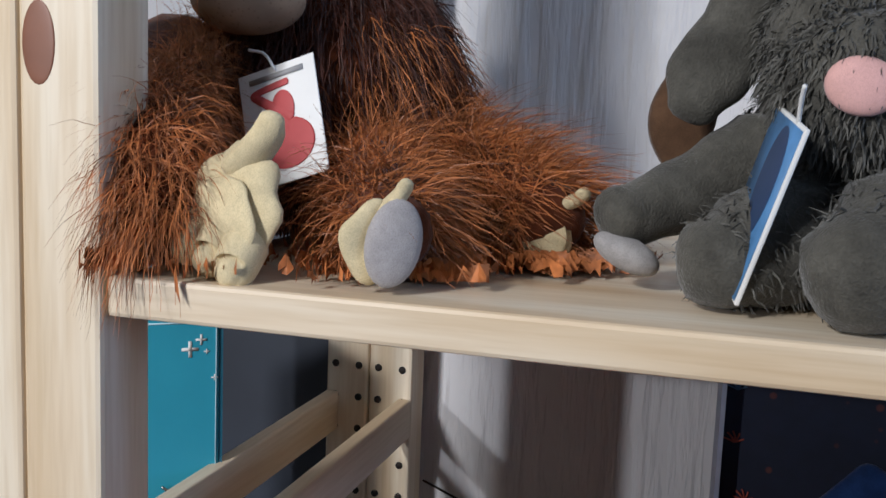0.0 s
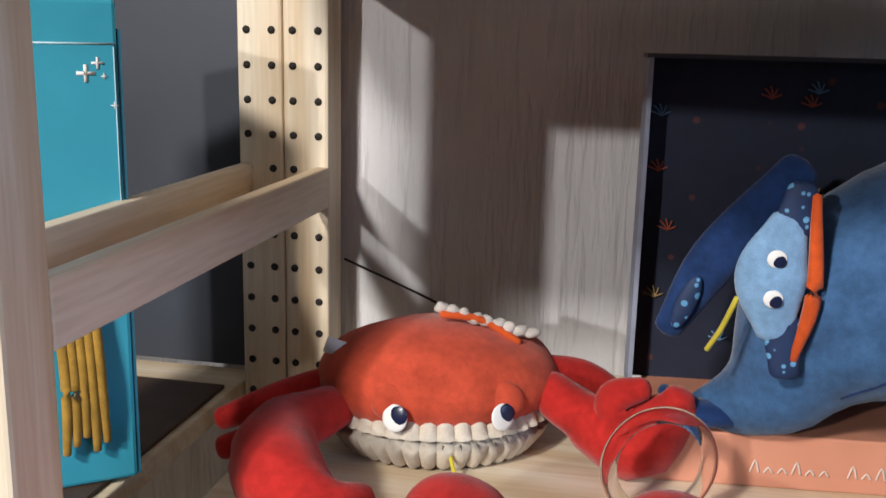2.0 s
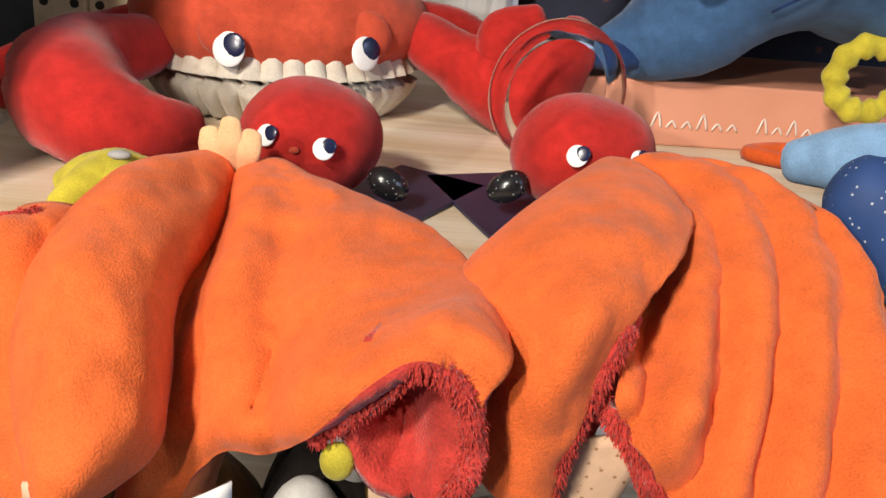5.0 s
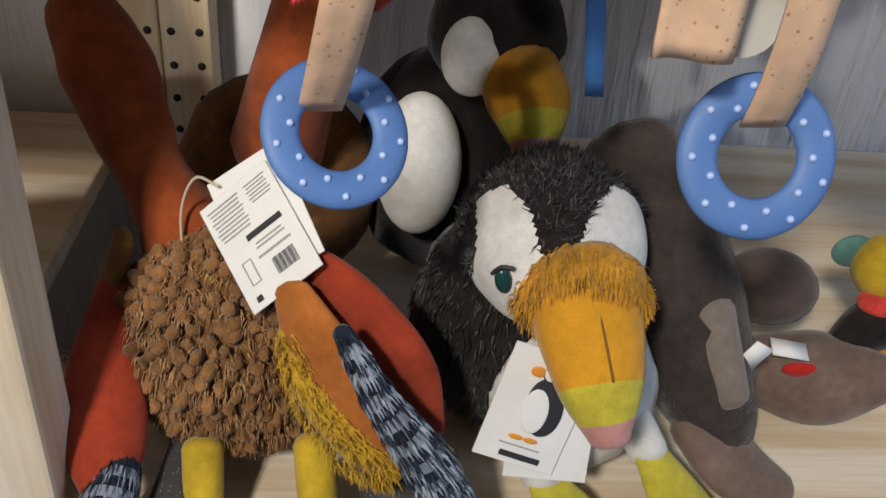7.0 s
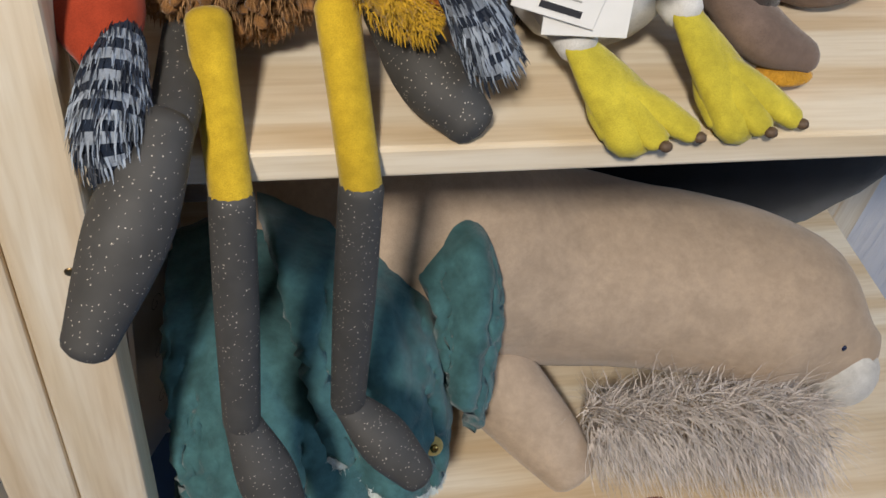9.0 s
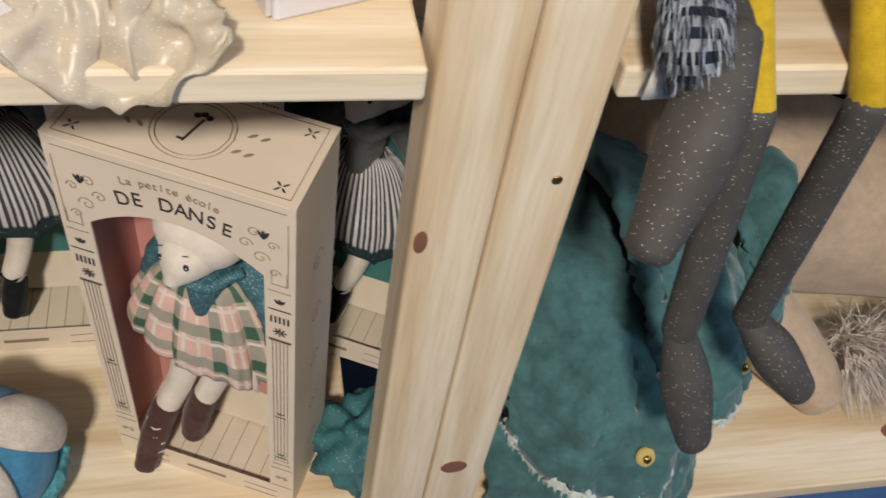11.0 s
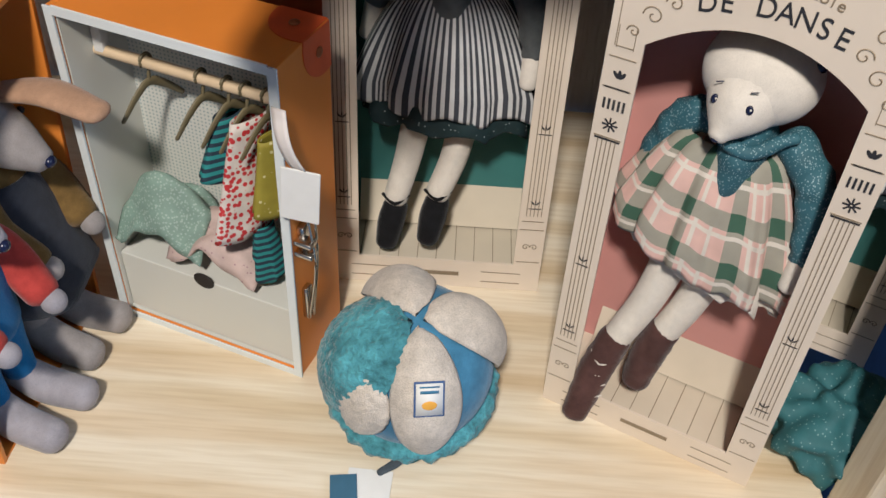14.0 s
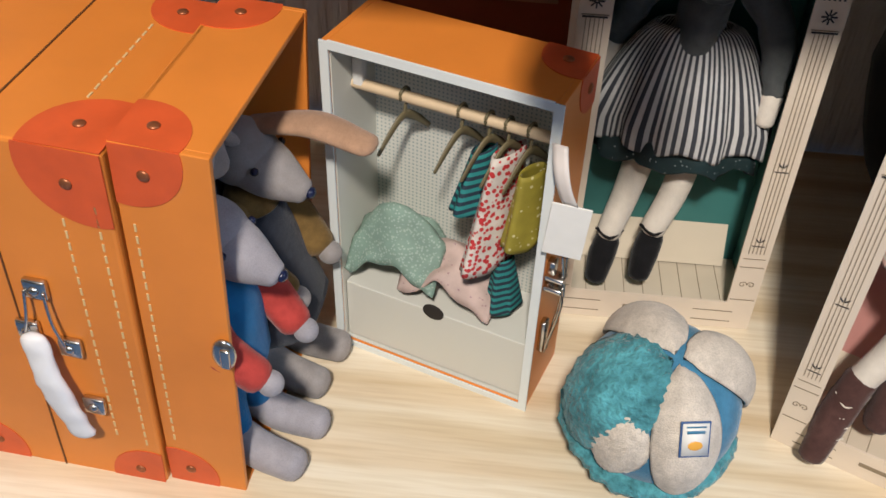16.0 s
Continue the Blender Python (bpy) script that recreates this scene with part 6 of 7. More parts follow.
    part("scroll_print", b, GOLDINK, ob, "gold scroll print", smooth=False)
    b = B()
    for sx in (-1, 1):
        for a in (-30, 30, 0):
            ell(b, (W_ / 2 + sx * 0.060 + 0.003 * math.sin(radians(a)), -0.0011, 0.354 + 0.004 * math.cos(radians(a))), (0.0014, 0.0003, 0.0042), rot=(0, a, 0), seg=8)
    part("leaf_print", b, INK, ob)
    # arched lettering
    word = "DE DANSE"
    for k, ch in enumerate(word):
        u = (k - 3.5) / 3.5
        if ch != " ":
            lettering(ch, 0.0165, INK, pose(W_ / 2 + 0.002 + u * 0.0335, -0.0011, 0.3520 - 0.0055 * u * u, 90, 0, 0) @ pose(0, 0, 0, 0, 0, -8 * u) @ Matrix.Diagonal((0.86, 1, 1, 1)), ob, "letter", 0.00025)
    word = "La petite école"
    for k, ch in enumerate(word):
        u = (k - 7) / 7
        if ch != " ":
            lettering(ch, 0.0090, GOLDINK, pose(W_ / 2 + u * 0.030, -0.0011, 0.3692 - 0.0040 * u * u, 90, 0, 0) @ pose(0, 0, 0, 0, 0, -9 * u), ob, "letter")
    # top medallion
    b = B()
    zt = H_ + 0.0017
    for rr in (0.026, 0.023):
        tube(b, [(W_ / 2 + rr * math.cos(a * 0.5236), D_ / 2 + rr * math.sin(a * 0.5236), zt) for a in range(13)], [0.0004] * 13, seg=4, n=60)
    for sx in (-1, 1):
        for k in range(4):
            ell(b, (W_ / 2 + sx * (0.031 + 0.004 * k), D_ / 2 + (0.008 if k % 2 else -0.008), zt), (0.0035, 0.0014, 0.0003), rot=(0, 0, sx * 40), seg=8)
    for y in (0.004, D_ - 0.004):
        bx(b, (W_ / 2, y, zt), (W_ - 0.01, 0.0005, 0.0004))
    for x in (0.005, W_ - 0.005):
        bx(b, (x, D_ / 2, zt), (0.0005, D_ - 0.008, 0.0004))
    part("medallion_print", b, GOLDINK, ob, "gold round medallion", smooth=False)
    b = B()
    bx(b, (W_ / 2, D_ / 2 - 0.001, zt), (0.0016, 0.022, 0.0005), (0, 0, -12))
    for dx, dy in ((-0.003, 0.012), (0.001, 0.014), (0.005, 0.012)):
        ell(b, (W_ / 2 + dx, D_ / 2 + dy, zt), (0.0025, 0.0025, 0.0003), seg=10)
    bx(b, (W_ / 2 - 0.004, D_ / 2 - 0.010, zt), (0.005, 0.0016, 0.0005))
    for cx in (0.014, W_ - 0.014):
        for cy in (0.012, D_ - 0.012):
            for k in range(4):
                a = radians(45 + 90 * k)
                ell(b, (cx + 0.003 * math.cos(a), cy + 0.003 * math.sin(a), zt), (0.0026, 0.0008, 0.0003), rot=(0, 0, 45 + 90 * k), seg=6)
    part("key_print", b, INK, ob, "dark printed key", smooth=False)
    b = B()
    bx(b, (W_ / 2, -0.0011, 0.0135), (0.036, 0.0004, 0.0035))
    for cx in (0.03, W_ - 0.03):
        bx(b, (cx, -0.0011, 0.017), (0.03, 0.0004, 0.0005))
        bx(b, (cx, -0.0011, 0.007), (0.03, 0.0004, 0.0005))
    part("brand_bar", b, GOLDINK, ob, smooth=False)
    scr = B()
    for k in range(5):
        scroll(scr, W_ + 0.0009, 0.06 + 0.06 * k, 0.01, 1, D_ / 2)
    for v in scr.verts:
        v.co = Vector((W_ + 0.0009, v.co.y + (v.co.x - W_), v.co.z))
    part("side_print", scr, GOLDINK, ob, smooth=False)
    dm = M @ pose(W_ / 2, D_ / 2, 0.012)
    d = doll(ob, dm, kind)
    tagged(d, "ivory cotton mouse doll in plaid skirt and brown boots" if kind == "pink" else "ivory cotton mouse doll in striped skirt and black shoes", "doll", "boxed dolls")
    return ob


ZB = S4L + 0.0003
dance_box(pose(-0.292, 0.110, ZB, 0, 0, -25.3), PINK_IN, "pink", "cream window box with pink lining and mouse doll")
dance_box(pose(-0.472, 0.224, ZB, -2, 0, 0.5) @ Matrix.Scale(1.1, 4), TEAL_IN, "grey", "cream window box with teal lining leaning on the wall")
dance_box(pose(-0.174, 0.234, ZB, -6, 0, -26), TEAL_IN, "grey", "cream window box standing in shade beside the post")
tf = thing("tulle_skirt", (-0.080, 0.085, S4L), "crumpled teal tulle lying by the post", "doll skirt")
part("cloth", ell(B(), (0, 0, 0.026), (0.046, 0.046, 0.034), seg=56, lump=0.018, freq=62), speckled("teal_tulle", (0.03, 0.14, 0.16), (0.2, 0.35, 0.36), 300, 0.15), tf)

# fabric puzzle ball
BC, BR = Vector((-0.3925, 0.077, S4L + 0.068)), 0.064
ball = thing("puzzle_ball", BC, "fabric puzzle ball with cream, blue and teal petals", "fabric ball")
part("core", ell(B(), (0, 0, 0), (BR * 0.9, BR * 0.9, BR * 0.9), seg=32), BALLBLUE, ball, "blue cotton core")
pole = Vector((0.05, -0.23, 0.97)).normalized()
pm = pole.to_track_quat("Z", "Y").to_matrix()


def petal(ang, half, mat, puff, label, lat=(4, 112), extra=0.0):
    def fun(u, v):
        th = radians(lat[0] + (lat[1] - lat[0]) * v)
        w = radians(half) * math.sin(math.pi * min(1, max(0, v))) ** 0.75
        a = radians(ang) + (2 * u - 1) * w / max(0.25, math.sin(th))
        r = BR * (0.93 + puff * (1 - (2 * u - 1) ** 2) * math.sin(math.pi * v) ** 0.6) + extra * noise.noise(Vector((u * 30, v * 40, ang)))
        return pm @ Vector((r * math.sin(th) * math.cos(a), r * math.sin(th) * math.sin(a), r * math.cos(th)))
    return part("petal", sheet(B(), fun, 22, 34, 0.003), mat, ball, label)


petal(-88, 23, OATMEAL, 0.14, "oatmeal plush petal")
petal(8, 25, OATMEAL, 0.14, "oatmeal plush petal")
petal(98, 25, OATMEAL, 0.14, "oatmeal plush petal")
petal(188, 40, TEALF, 0.12, "teal fleece petal", extra=0.003)
petal(-136, 20, OATMEAL, 0.10, "small oatmeal fleece petal", lat=(42, 100), extra=0.002)
b = B()
tube(b, [pm @ Vector((BR * 0.93 * math.sin(2.0) * math.cos(a0), BR * 0.93 * math.sin(2.0) * math.sin(a0), BR * 0.93 * math.cos(2.0))) for a0 in [radians(140 + 20 * k) for k in range(14)]], [0.010] * 14, n=90, seg=12, lump=0.004, freq=150)
part("fleece_band", b, TEALF, ball, "teal fleece lower band")
lm = part("label", bx(B(), (0, 0, 0), (0.020, 0.0012, 0.024), bev=0.0004), plain("blue_border", (0.04, 0.10, 0.25), 0.6), ball, "sewn square label")
lv = pm @ Vector((math.cos(radians(-88)) * math.sin(0.82), math.sin(radians(-88)) * math.sin(0.82), math.cos(0.82)))
lm.matrix_basis = Matrix.Translation(lv * BR * 1.085) @ (-lv).to_track_quat("Y", "Z").to_matrix().to_4x4() @ pose(0, 0, 0, 0, 4, 0)
part("label_field", bx(B(), (0, -0.0009, 0), (0.0175, 0.0006, 0.0215)), PAPER, lm)
b = B()
bx(b, (0, -0.0014, 0.005), (0.012, 0.0004, 0.002))
bx(b, (0, -0.0014, 0.0085), (0.013, 0.0004, 0.001))
part("printed_line", b, BALLBLUE, lm)
part("printed_motif", ell(B(), (0.0, -0.0014, -0.004), (0.005, 0.0005, 0.003)), plain("orange_motif", (0.7, 0.35, 0.05), 0.6), lm)
bt = thing("ball_tag", (-0.424, -0.006, S4L), "blue and white paper tag lying before the ball", "tag", rz=12)
part("card", bx(B(), (0.006, 0, 0.0016), (0.032, 0.07, 0.001), (0, 0, -14)), PAPER, bt, smooth=False)
part("print", bx(B(), (-0.008, -0.002, 0.0036), (0.019, 0.066, 0.001), (0, 0, -4)), plain("slate_blue_print", (0.05, 0.14, 0.22), 0.55), bt, smooth=False)
part("script_mark", tube(B(), [(-0.008, -0.028, 0.0046), (-0.004, -0.018, 0.0046), (-0.011, -0.012, 0.0046), (-0.004, -0.004, 0.0046), (-0.009, 0.004, 0.0046)], [0.0009] * 5, seg=5), PAPER, bt)
part("loop", tube(B(), [(0.02, 0.03, 0.003), (0.034, 0.036, 0.006), (0.045, 0.046, 0.012)], [0.003, 0.004, 0.003], flat=0.4), plush("slate_cotton", (0.08, 0.10, 0.12), 0.2), bt)


def corner_patch(parent, corner, du, dv, r):
    """A quarter-round red patch on one face of a case corner, with its rivet."""
    du, dv, c = Vector(du), Vector(dv), Vector(corner)
    nn = du.cross(dv)
    n_out = nn if (nn.dot(Vector((0, -1, 0.2))) > 0 or nn.x > 0.5) else -nn
    b = B()
    ring_ = [c + du * 0.0005 + dv * 0.0005]
    for k in range(15):
        a = math.pi / 2 * k / 14
        rr = r * (1 + 0.12 * math.sin(2 * a))
        ring_.append(c + du * (rr * math.cos(a)) + dv * (rr * math.sin(a)))
    low = [b.verts.new(p) for p in ring_]
    top_ = [b.verts.new(p + n_out * 0.0007) for p in ring_]
    b.faces.new(top_)
    for k in range(len(low)):
        b.faces.new((low[k], low[(k + 1) % len(low)], top_[(k + 1) % len(low)], top_[k]))
    p = part("corner_patch", b, CASE_RED, parent, "red rounded corner patch", smooth=False)
    rv = ell(B(), (0, 0, 0), (0.0038, 0.0038, 0.0016), seg=12)
    q = part("rivet", rv, plain("copper_rivet", (0.35, 0.12, 0.05), 0.4, 0.6), p, "copper rivet")
    q.matrix_basis = Matrix.Translation(c + (du + dv) * (r * 0.46) + n_out * 0.001) @ n_out.to_track_quat("Z", "Y").to_matrix().to_4x4()


def stitches(parent, pts):
    b = B()
    for p, d in pts:
        bx(b, p, d)
    part("stitching", b, plain("cream_thread", (0.72, 0.52, 0.25), 0.7), parent, "cream printed stitches", smooth=False)


# open wardrobe half
CW, CD, CH = 0.166, 0.066, 0.279
case = thing("wardrobe_case", (-0.637, 0.168, S4L), "open orange toy wardrobe case with hanging rail", "toy wardrobe", rz=-19.5)
t = 0.0045
for name, c, s in (("side_panel", (t / 2, CD / 2, CH / 2), (t, CD, CH)), ("side_panel", (CW - t / 2, CD / 2, CH / 2), (t, CD, CH)), ("top_panel", (CW / 2, CD / 2, CH - t / 2), (CW - 2 * t, CD, t)), ("bottom_panel", (CW / 2, CD / 2, t / 2), (CW - 2 * t, CD, t)), ("back_panel", (CW / 2, CD - t / 2, CH / 2), (CW - 2 * t, t, CH - 2 * t))):
    part(name, bx(B(), c, s, bev=0.0006), CASE_OR, case, smooth=False)
b = B()
for c, s in (((t + 0.0006, CD / 2, CH / 2), (0.001, CD - 0.004, CH - 2 * t)), ((CW - t - 0.0006, CD / 2, CH / 2), (0.001, CD - 0.004, CH - 2 * t)), ((CW / 2, CD - t - 0.0006, CH / 2), (CW - 2 * t, 0.001, CH - 2 * t)), ((CW / 2, CD / 2, CH - t - 0.0006), (CW - 2 * t, CD - 0.006, 0.001)), ((CW / 2, CD / 2, t + 0.0006), (CW - 2 * t, CD - 0.006, 0.001))):
    part("lining_panel", bx(B(), c, s), DOTS, case, "dotted cream lining", smooth=False)
b = B()
for c, s in (((t / 2, -0.0008, CH / 2), (t + 0.002, 0.0016, CH)), ((CW - t / 2, -0.0008, CH / 2), (t + 0.002, 0.0016, CH)), ((CW / 2, -0.0008, CH - t / 2), (CW - 2 * t - 0.002, 0.0016, t + 0.002)), ((CW / 2, -0.0008, t / 2), (CW - 2 * t - 0.002, 0.0016, t + 0.002))):
    bx(b, c, s)
part("edge_trim", b, DOTB, case, "blue dotted edge trim", smooth=False)
dr = part("drawer", bx(B(), (CW / 2, CD / 2 - 0.001, 0.036), (CW - 2 * t - 0.004, CD - 0.012, 0.058), bev=0.0008), DOTS, case, "dotted cream drawer", smooth=False)
part("finger_notch", ell(B(), (CW / 2, 0.0045, 0.0655), (0.009, 0.0016, 0.0075), seg=18), DARK, dr, "half-round finger notch")
rodz = CH - 0.046
part("hanging_rail", tube(B(), [(t, 0.030, rodz), (CW / 2, 0.030, rodz), (CW - t, 0.030, rodz)], [0.0042] * 3, seg=12, n=6), plain("pale_dowel", (0.68, 0.52, 0.34), 0.5), case, "pale wooden rail")
part("rail_block", bx(B(), (t + 0.006, 0.030, rodz + 0.010), (0.008, 0.008, 0.022), bev=0.001), PAPER, case)
corner_patch(case, (CW, CD, CH), (-1, 0, 0), (0, -1, 0), 0.034)
corner_patch(case, (CW, CD, CH), (0, -1, 0), (0, 0, -1), 0.034)
cl = B()
bx(cl, (CW + 0.003, 0.012, 0.136), (0.006, 0.008, 0.026), bev=0.001)
bx(cl, (CW + 0.008, 0.006, 0.140), (0.014, 0.010, 0.004), bev=0.001)
bx(cl, (CW + 0.008, 0.006, 0.130), (0.014, 0.010, 0.004), bev=0.001)
bx(cl, (CW + 0.003, 0.012, 0.075), (0.005, 0.008, 0.03), bev=0.001)
tube(cl, [(CW + 0.010, 0.008, 0.16), (CW + 0.015, 0.006, 0.12), (CW + 0.006, 0.008, 0.062)], [0.0011] * 3, seg=6)
tube(cl, [(CW + 0.012, 0.014, 0.155), (CW + 0.012, 0.014, 0.12), (CW + 0.006, 0.014, 0.06)], [0.0011] * 3, seg=6)
part("clasp", cl, STEEL, case, "nickel case clasp")
HANG = plain("olive_card", (0.16, 0.13, 0.07), 0.5)


def hanger(x, slant=26):
    h = thing("coat_hanger", (0, 0, 0), "small olive card coat hanger on wooden rail", "coat hanger", "coat hangers")
    h.matrix_world = case.matrix_world @ pose(x, 0.030, rodz, 0, 0, 74)
    b = B()
    tube(b, [(-0.004, 0, -0.002), (-0.0035, 0, 0.0045), (0.002, 0, 0.006), (0.0045, 0, 0.001), (0.001, 0, -0.008), (0.0, 0, -0.016)], [0.0013] * 6, seg=6, n=24)
    part("hook", b, HANG, h)
    b = B()
    tube(b, [(-0.026, 0, -0.036), (-0.012, 0, -0.022), (0, 0, -0.015), (0.012, 0, -0.022), (0.026, 0, -0.036)], [0.002, 0.003, 0.0035, 0.003, 0.002], seg=8, flat=0.4, up=(0, 1, 0))
    part("yoke", b, HANG, h)


case.matrix_world = case.matrix_basis
for hx in (0.045, 0.088, 0.108, 0.122, 0.138):
    hanger(hx)


def hung_cloth(x, w, z_top, z_bot, mat, label, tilt=0.0, y=0.03, name="doll_dress"):
    c = thing(name, (0, 0, 0), label, "doll clothes")
    c.matrix_world = case.matrix_world @ pose(x, y, 0, 0, 0, 70)
    def fun(u, v):
        a = u * 2 * math.pi
        ww = w * (0.55 + 0.45 * v)
        return (ww / 2 * math.cos(a) + tilt * v + 0.003 * v * math.sin(a * 5), 0.010 * math.sin(a) * (0.5 + 0.6 * v), z_top + (z_bot - z_top) * v + 0.002 * math.sin(a * 4 + 1) * v)
    part("cloth", sheet(B(), fun, 36, 14, 0.001), mat, c)


def banded(name, c1, c2, pitch):
    m, nt, p = nodes_of(name)
    tcx = nt.nodes.new("ShaderNodeTexCoord")
    wv = nt.nodes.new("ShaderNodeTexWave")
    wv.bands_direction = "Z"
    wv.inputs["Scale"].default_value, wv.inputs["Distortion"].default_value = pitch, 0.6
    nt.links.new(tcx.outputs["Object"], wv.inputs["Vector"])
    r = nt.nodes.new("ShaderNodeValToRGB")
    r.color_ramp.elements[0].position, r.color_ramp.elements[1].position = 0.45, 0.55
    r.color_ramp.elements[0].color, r.color_ramp.elements[1].color = (*c1, 1), (*c2, 1)
    nt.links.new(wv.outputs["Fac"], r.inputs[0])
    nt.links.new(r.outputs[0], p.inputs["Base Color"])
    p.inputs["Roughness"].default_value = 0.8
    return m


FLORAL = speckled("red_floral_cotton", (0.66, 0.60, 0.55), (0.52, 0.03, 0.035), 260, 0.42)
TSTRIPE = banded("teal_stripe_jersey", (0.012, 0.03, 0.05), (0.02, 0.22, 0.22), 55)
hung_cloth(0.106, 0.040, rodz - 0.022, rodz - 0.066, TSTRIPE, "teal striped doll top on hanger", -0.008)
hung_cloth(0.124, 0.058, rodz - 0.018, rodz - 0.108, FLORAL, "red floral doll dress on hanger", -0.012)
hung_cloth(0.143, 0.044, rodz - 0.026, rodz - 0.085, speckled("olive_dotted_cotton", (0.30, 0.25, 0.03), (0.6, 0.55, 0.3), 200, 0.2), "olive dotted doll top on hanger", 0.0, 0.026)
hung_cloth(0.130, 0.030, rodz - 0.105, rodz - 0.155, TSTRIPE, "teal striped doll trousers hanging", 0.004, 0.022, "doll_trousers")


def heap(x, y, z, sx, sy, sz, mat, label, seed):
    c = thing("doll_garment", (0, 0, 0), label, "doll clothes")
    c.matrix_world = case.matrix_world @ pose(x, y, z)
    def fun(u, v):
        a, q = (2 * u - 1), (2 * v - 1)
        return (sx * a, sy * q, 0.002 + sz * max(0, 1 - 0.55 * a * a - 0.6 * q * q) + 0.35 * sz * noise.noise(Vector((u * 3.5, v * 3.5, seed))) + 0.25 * sz)
    part("cloth", sheet(B(), fun, 30, 24, 0.002), mat, c)


heap(0.044, 0.030, 0.066, 0.038, 0.026, 0.050, speckled("mint_knit", (0.22, 0.33, 0.28), (0.35, 0.45, 0.4), 420, 0.3), "mint knitted doll jumper folded on the drawer", 1)
heap(0.090, 0.030, 0.066, 0.038, 0.026, 0.036, speckled("pale_pink_dots", (0.58, 0.44, 0.40), (0.35, 0.2, 0.25), 230, 0.12), "pale pink dotted doll bloomers folded on the drawer", 4)
tagc = thing("swing_tag", (0, 0, 0), "blank white tag on white satin ribbon", "tag")
tagc.matrix_world = case.matrix_world @ pose(CW + 0.002, -0.004, 0.206)
b = B()
sheet(b, lambda u, v: (0.010 * (u - 0.5) + 0.012 * v, -0.006 * math.sin(v * 3), 0.048 - 0.042 * v), 3, 10, 0.001)
part("ribbon", b, plain("white_satin", (0.74, 0.68, 0.64), 0.35, 0, 0.05), tagc, "white satin ribbon")
part("card", bx(B(), (0.012, -0.002, -0.014), (0.026, 0.0014, 0.042), (0, 4, 12), bev=0.0005), PAPER, tagc, smooth=False)

# second half, opening sideways
c2 = thing("wardrobe_case_half", (-0.716, 0.002, S4L), "orange half of an open toy case with red corners", "toy wardrobe")
c2.matrix_world = pose(-0.731, 0.018, S4L, 0, 2.6, -5)
W2, D2, H2 = 0.056, 0.168, 0.296
for name, c, s in (("front_panel", (W2 / 2, t / 2, H2 / 2), (W2, t, H2)), ("back_panel", (W2 / 2, D2 - t / 2, H2 / 2), (W2, t, H2)), ("side_panel", (t / 2, D2 / 2, H2 / 2), (t, D2 - 2 * t, H2)), ("top_panel", (W2 / 2, D2 / 2, H2 - t / 2), (W2 - 0.001, D2 - 2 * t, t)), ("bottom_panel", (W2 / 2, D2 / 2, t / 2), (W2 - 0.001, D2 - 2 * t, t))):
    part(name, bx(B(), c, s, bev=0.0008), CASE_OR, c2, smooth=False)
part("lining", bx(B(), (t + 0.001, D2 / 2, H2 / 2), (0.001, D2 - 2.2 * t, H2 - 2.2 * t)), plain("slate_lining", (0.16, 0.19, 0.24), 0.7), c2, smooth=False)
corner_patch(c2, (0, 0, H2), (1, 0, 0), (0, 0, -1), 0.040)
corner_patch(c2, (0, 0, 0), (1, 0, 0), (0, 0, 1), 0.036)
corner_patch(c2, (0, 0, H2), (1, 0, 0), (0, 1, 0), 0.040)
corner_patch(c2, (0, D2, H2), (1, 0, 0), (0, -1, 0), 0.040)
stitches(c2, [((0.008, -0.0004, 0.05 + 0.009 * k), (0.0013, 0.0006, 0.0055)) for k in range(22)])
cl = B()
ell(cl, (W2 - 0.003, -0.003, 0.150), (0.008, 0.004, 0.013), seg=16)
bx(cl, (W2 - 0.001, -0.006, 0.150), (0.006, 0.004, 0.016), bev=0.001)
part("clasp", cl, STEEL, c2, "nickel catch plate")
c3 = thing("toy_case", (-0.862, 0.006, S4L), "closed orange toy case with red corners and clasp", "toy case")
c3.matrix_world = pose(-0.876, 0.026, S4L, 0, 2.6, -5)
W3, D3, H3 = 0.143, 0.172, 0.296
part("body", bx(B(), (W3 / 2, D3 / 2, H3 / 2), (W3, D3, H3), bev=0.0022), CASE_OR, c3, smooth=False)
part("seam", bx(B(), (0.066, -0.0004, H3 / 2), (0.0012, 0.0006, H3 - 0.004)), plain("seam_brown_dark", (0.12, 0.04, 0.01), 0.7), c3, smooth=False)
part("seam", bx(B(), (0.066, D3 / 2, H3 + 0.0004), (0.0012, D3, 0.0006)), plain("seam_brown_dark", (0.12, 0.04, 0.01), 0.7), c3, smooth=False)
corner_patch(c3, (W3, 0, H3), (-1, 0, 0), (0, 0, -1), 0.050)
corner_patch(c3, (W3, 0, 0), (-1, 0, 0), (0, 0, 1), 0.038)
corner_patch(c3, (0, 0, 0), (1, 0, 0), (0, 0, 1), 0.038)
corner_patch(c3, (W3, 0, H3), (-1, 0, 0), (0, 1, 0), 0.048)
corner_patch(c3, (W3, D3, H3), (-1, 0, 0), (0, -1, 0), 0.040)
stitches(c3, [((W3 - 0.030, -0.0004, 0.055 + 0.009 * k), (0.0013, 0.0006, 0.0055)) for k in range(22)] + [((W3 - 0.009, -0.0004, 0.05 + 0.009 * k), (0.0013, 0.0006, 0.0055)) for k in range(24)] + [((W3 - 0.030, 0.05 + 0.009 * k, H3 + 0.0004), (0.0013, 0.0055, 0.0006)) for k in range(10)])
cl = B()
for x, z in ((0.085, 0.188), (0.072, 0.150), (0.098, 0.140), (0.104, 0.085)):
    bx(cl, (x, -0.003, z), (0.015, 0.005, 0.015), bev=0.0015)
    ell(cl, (x, -0.0055, z), (0.0035, 0.0025, 0.0035), seg=10)
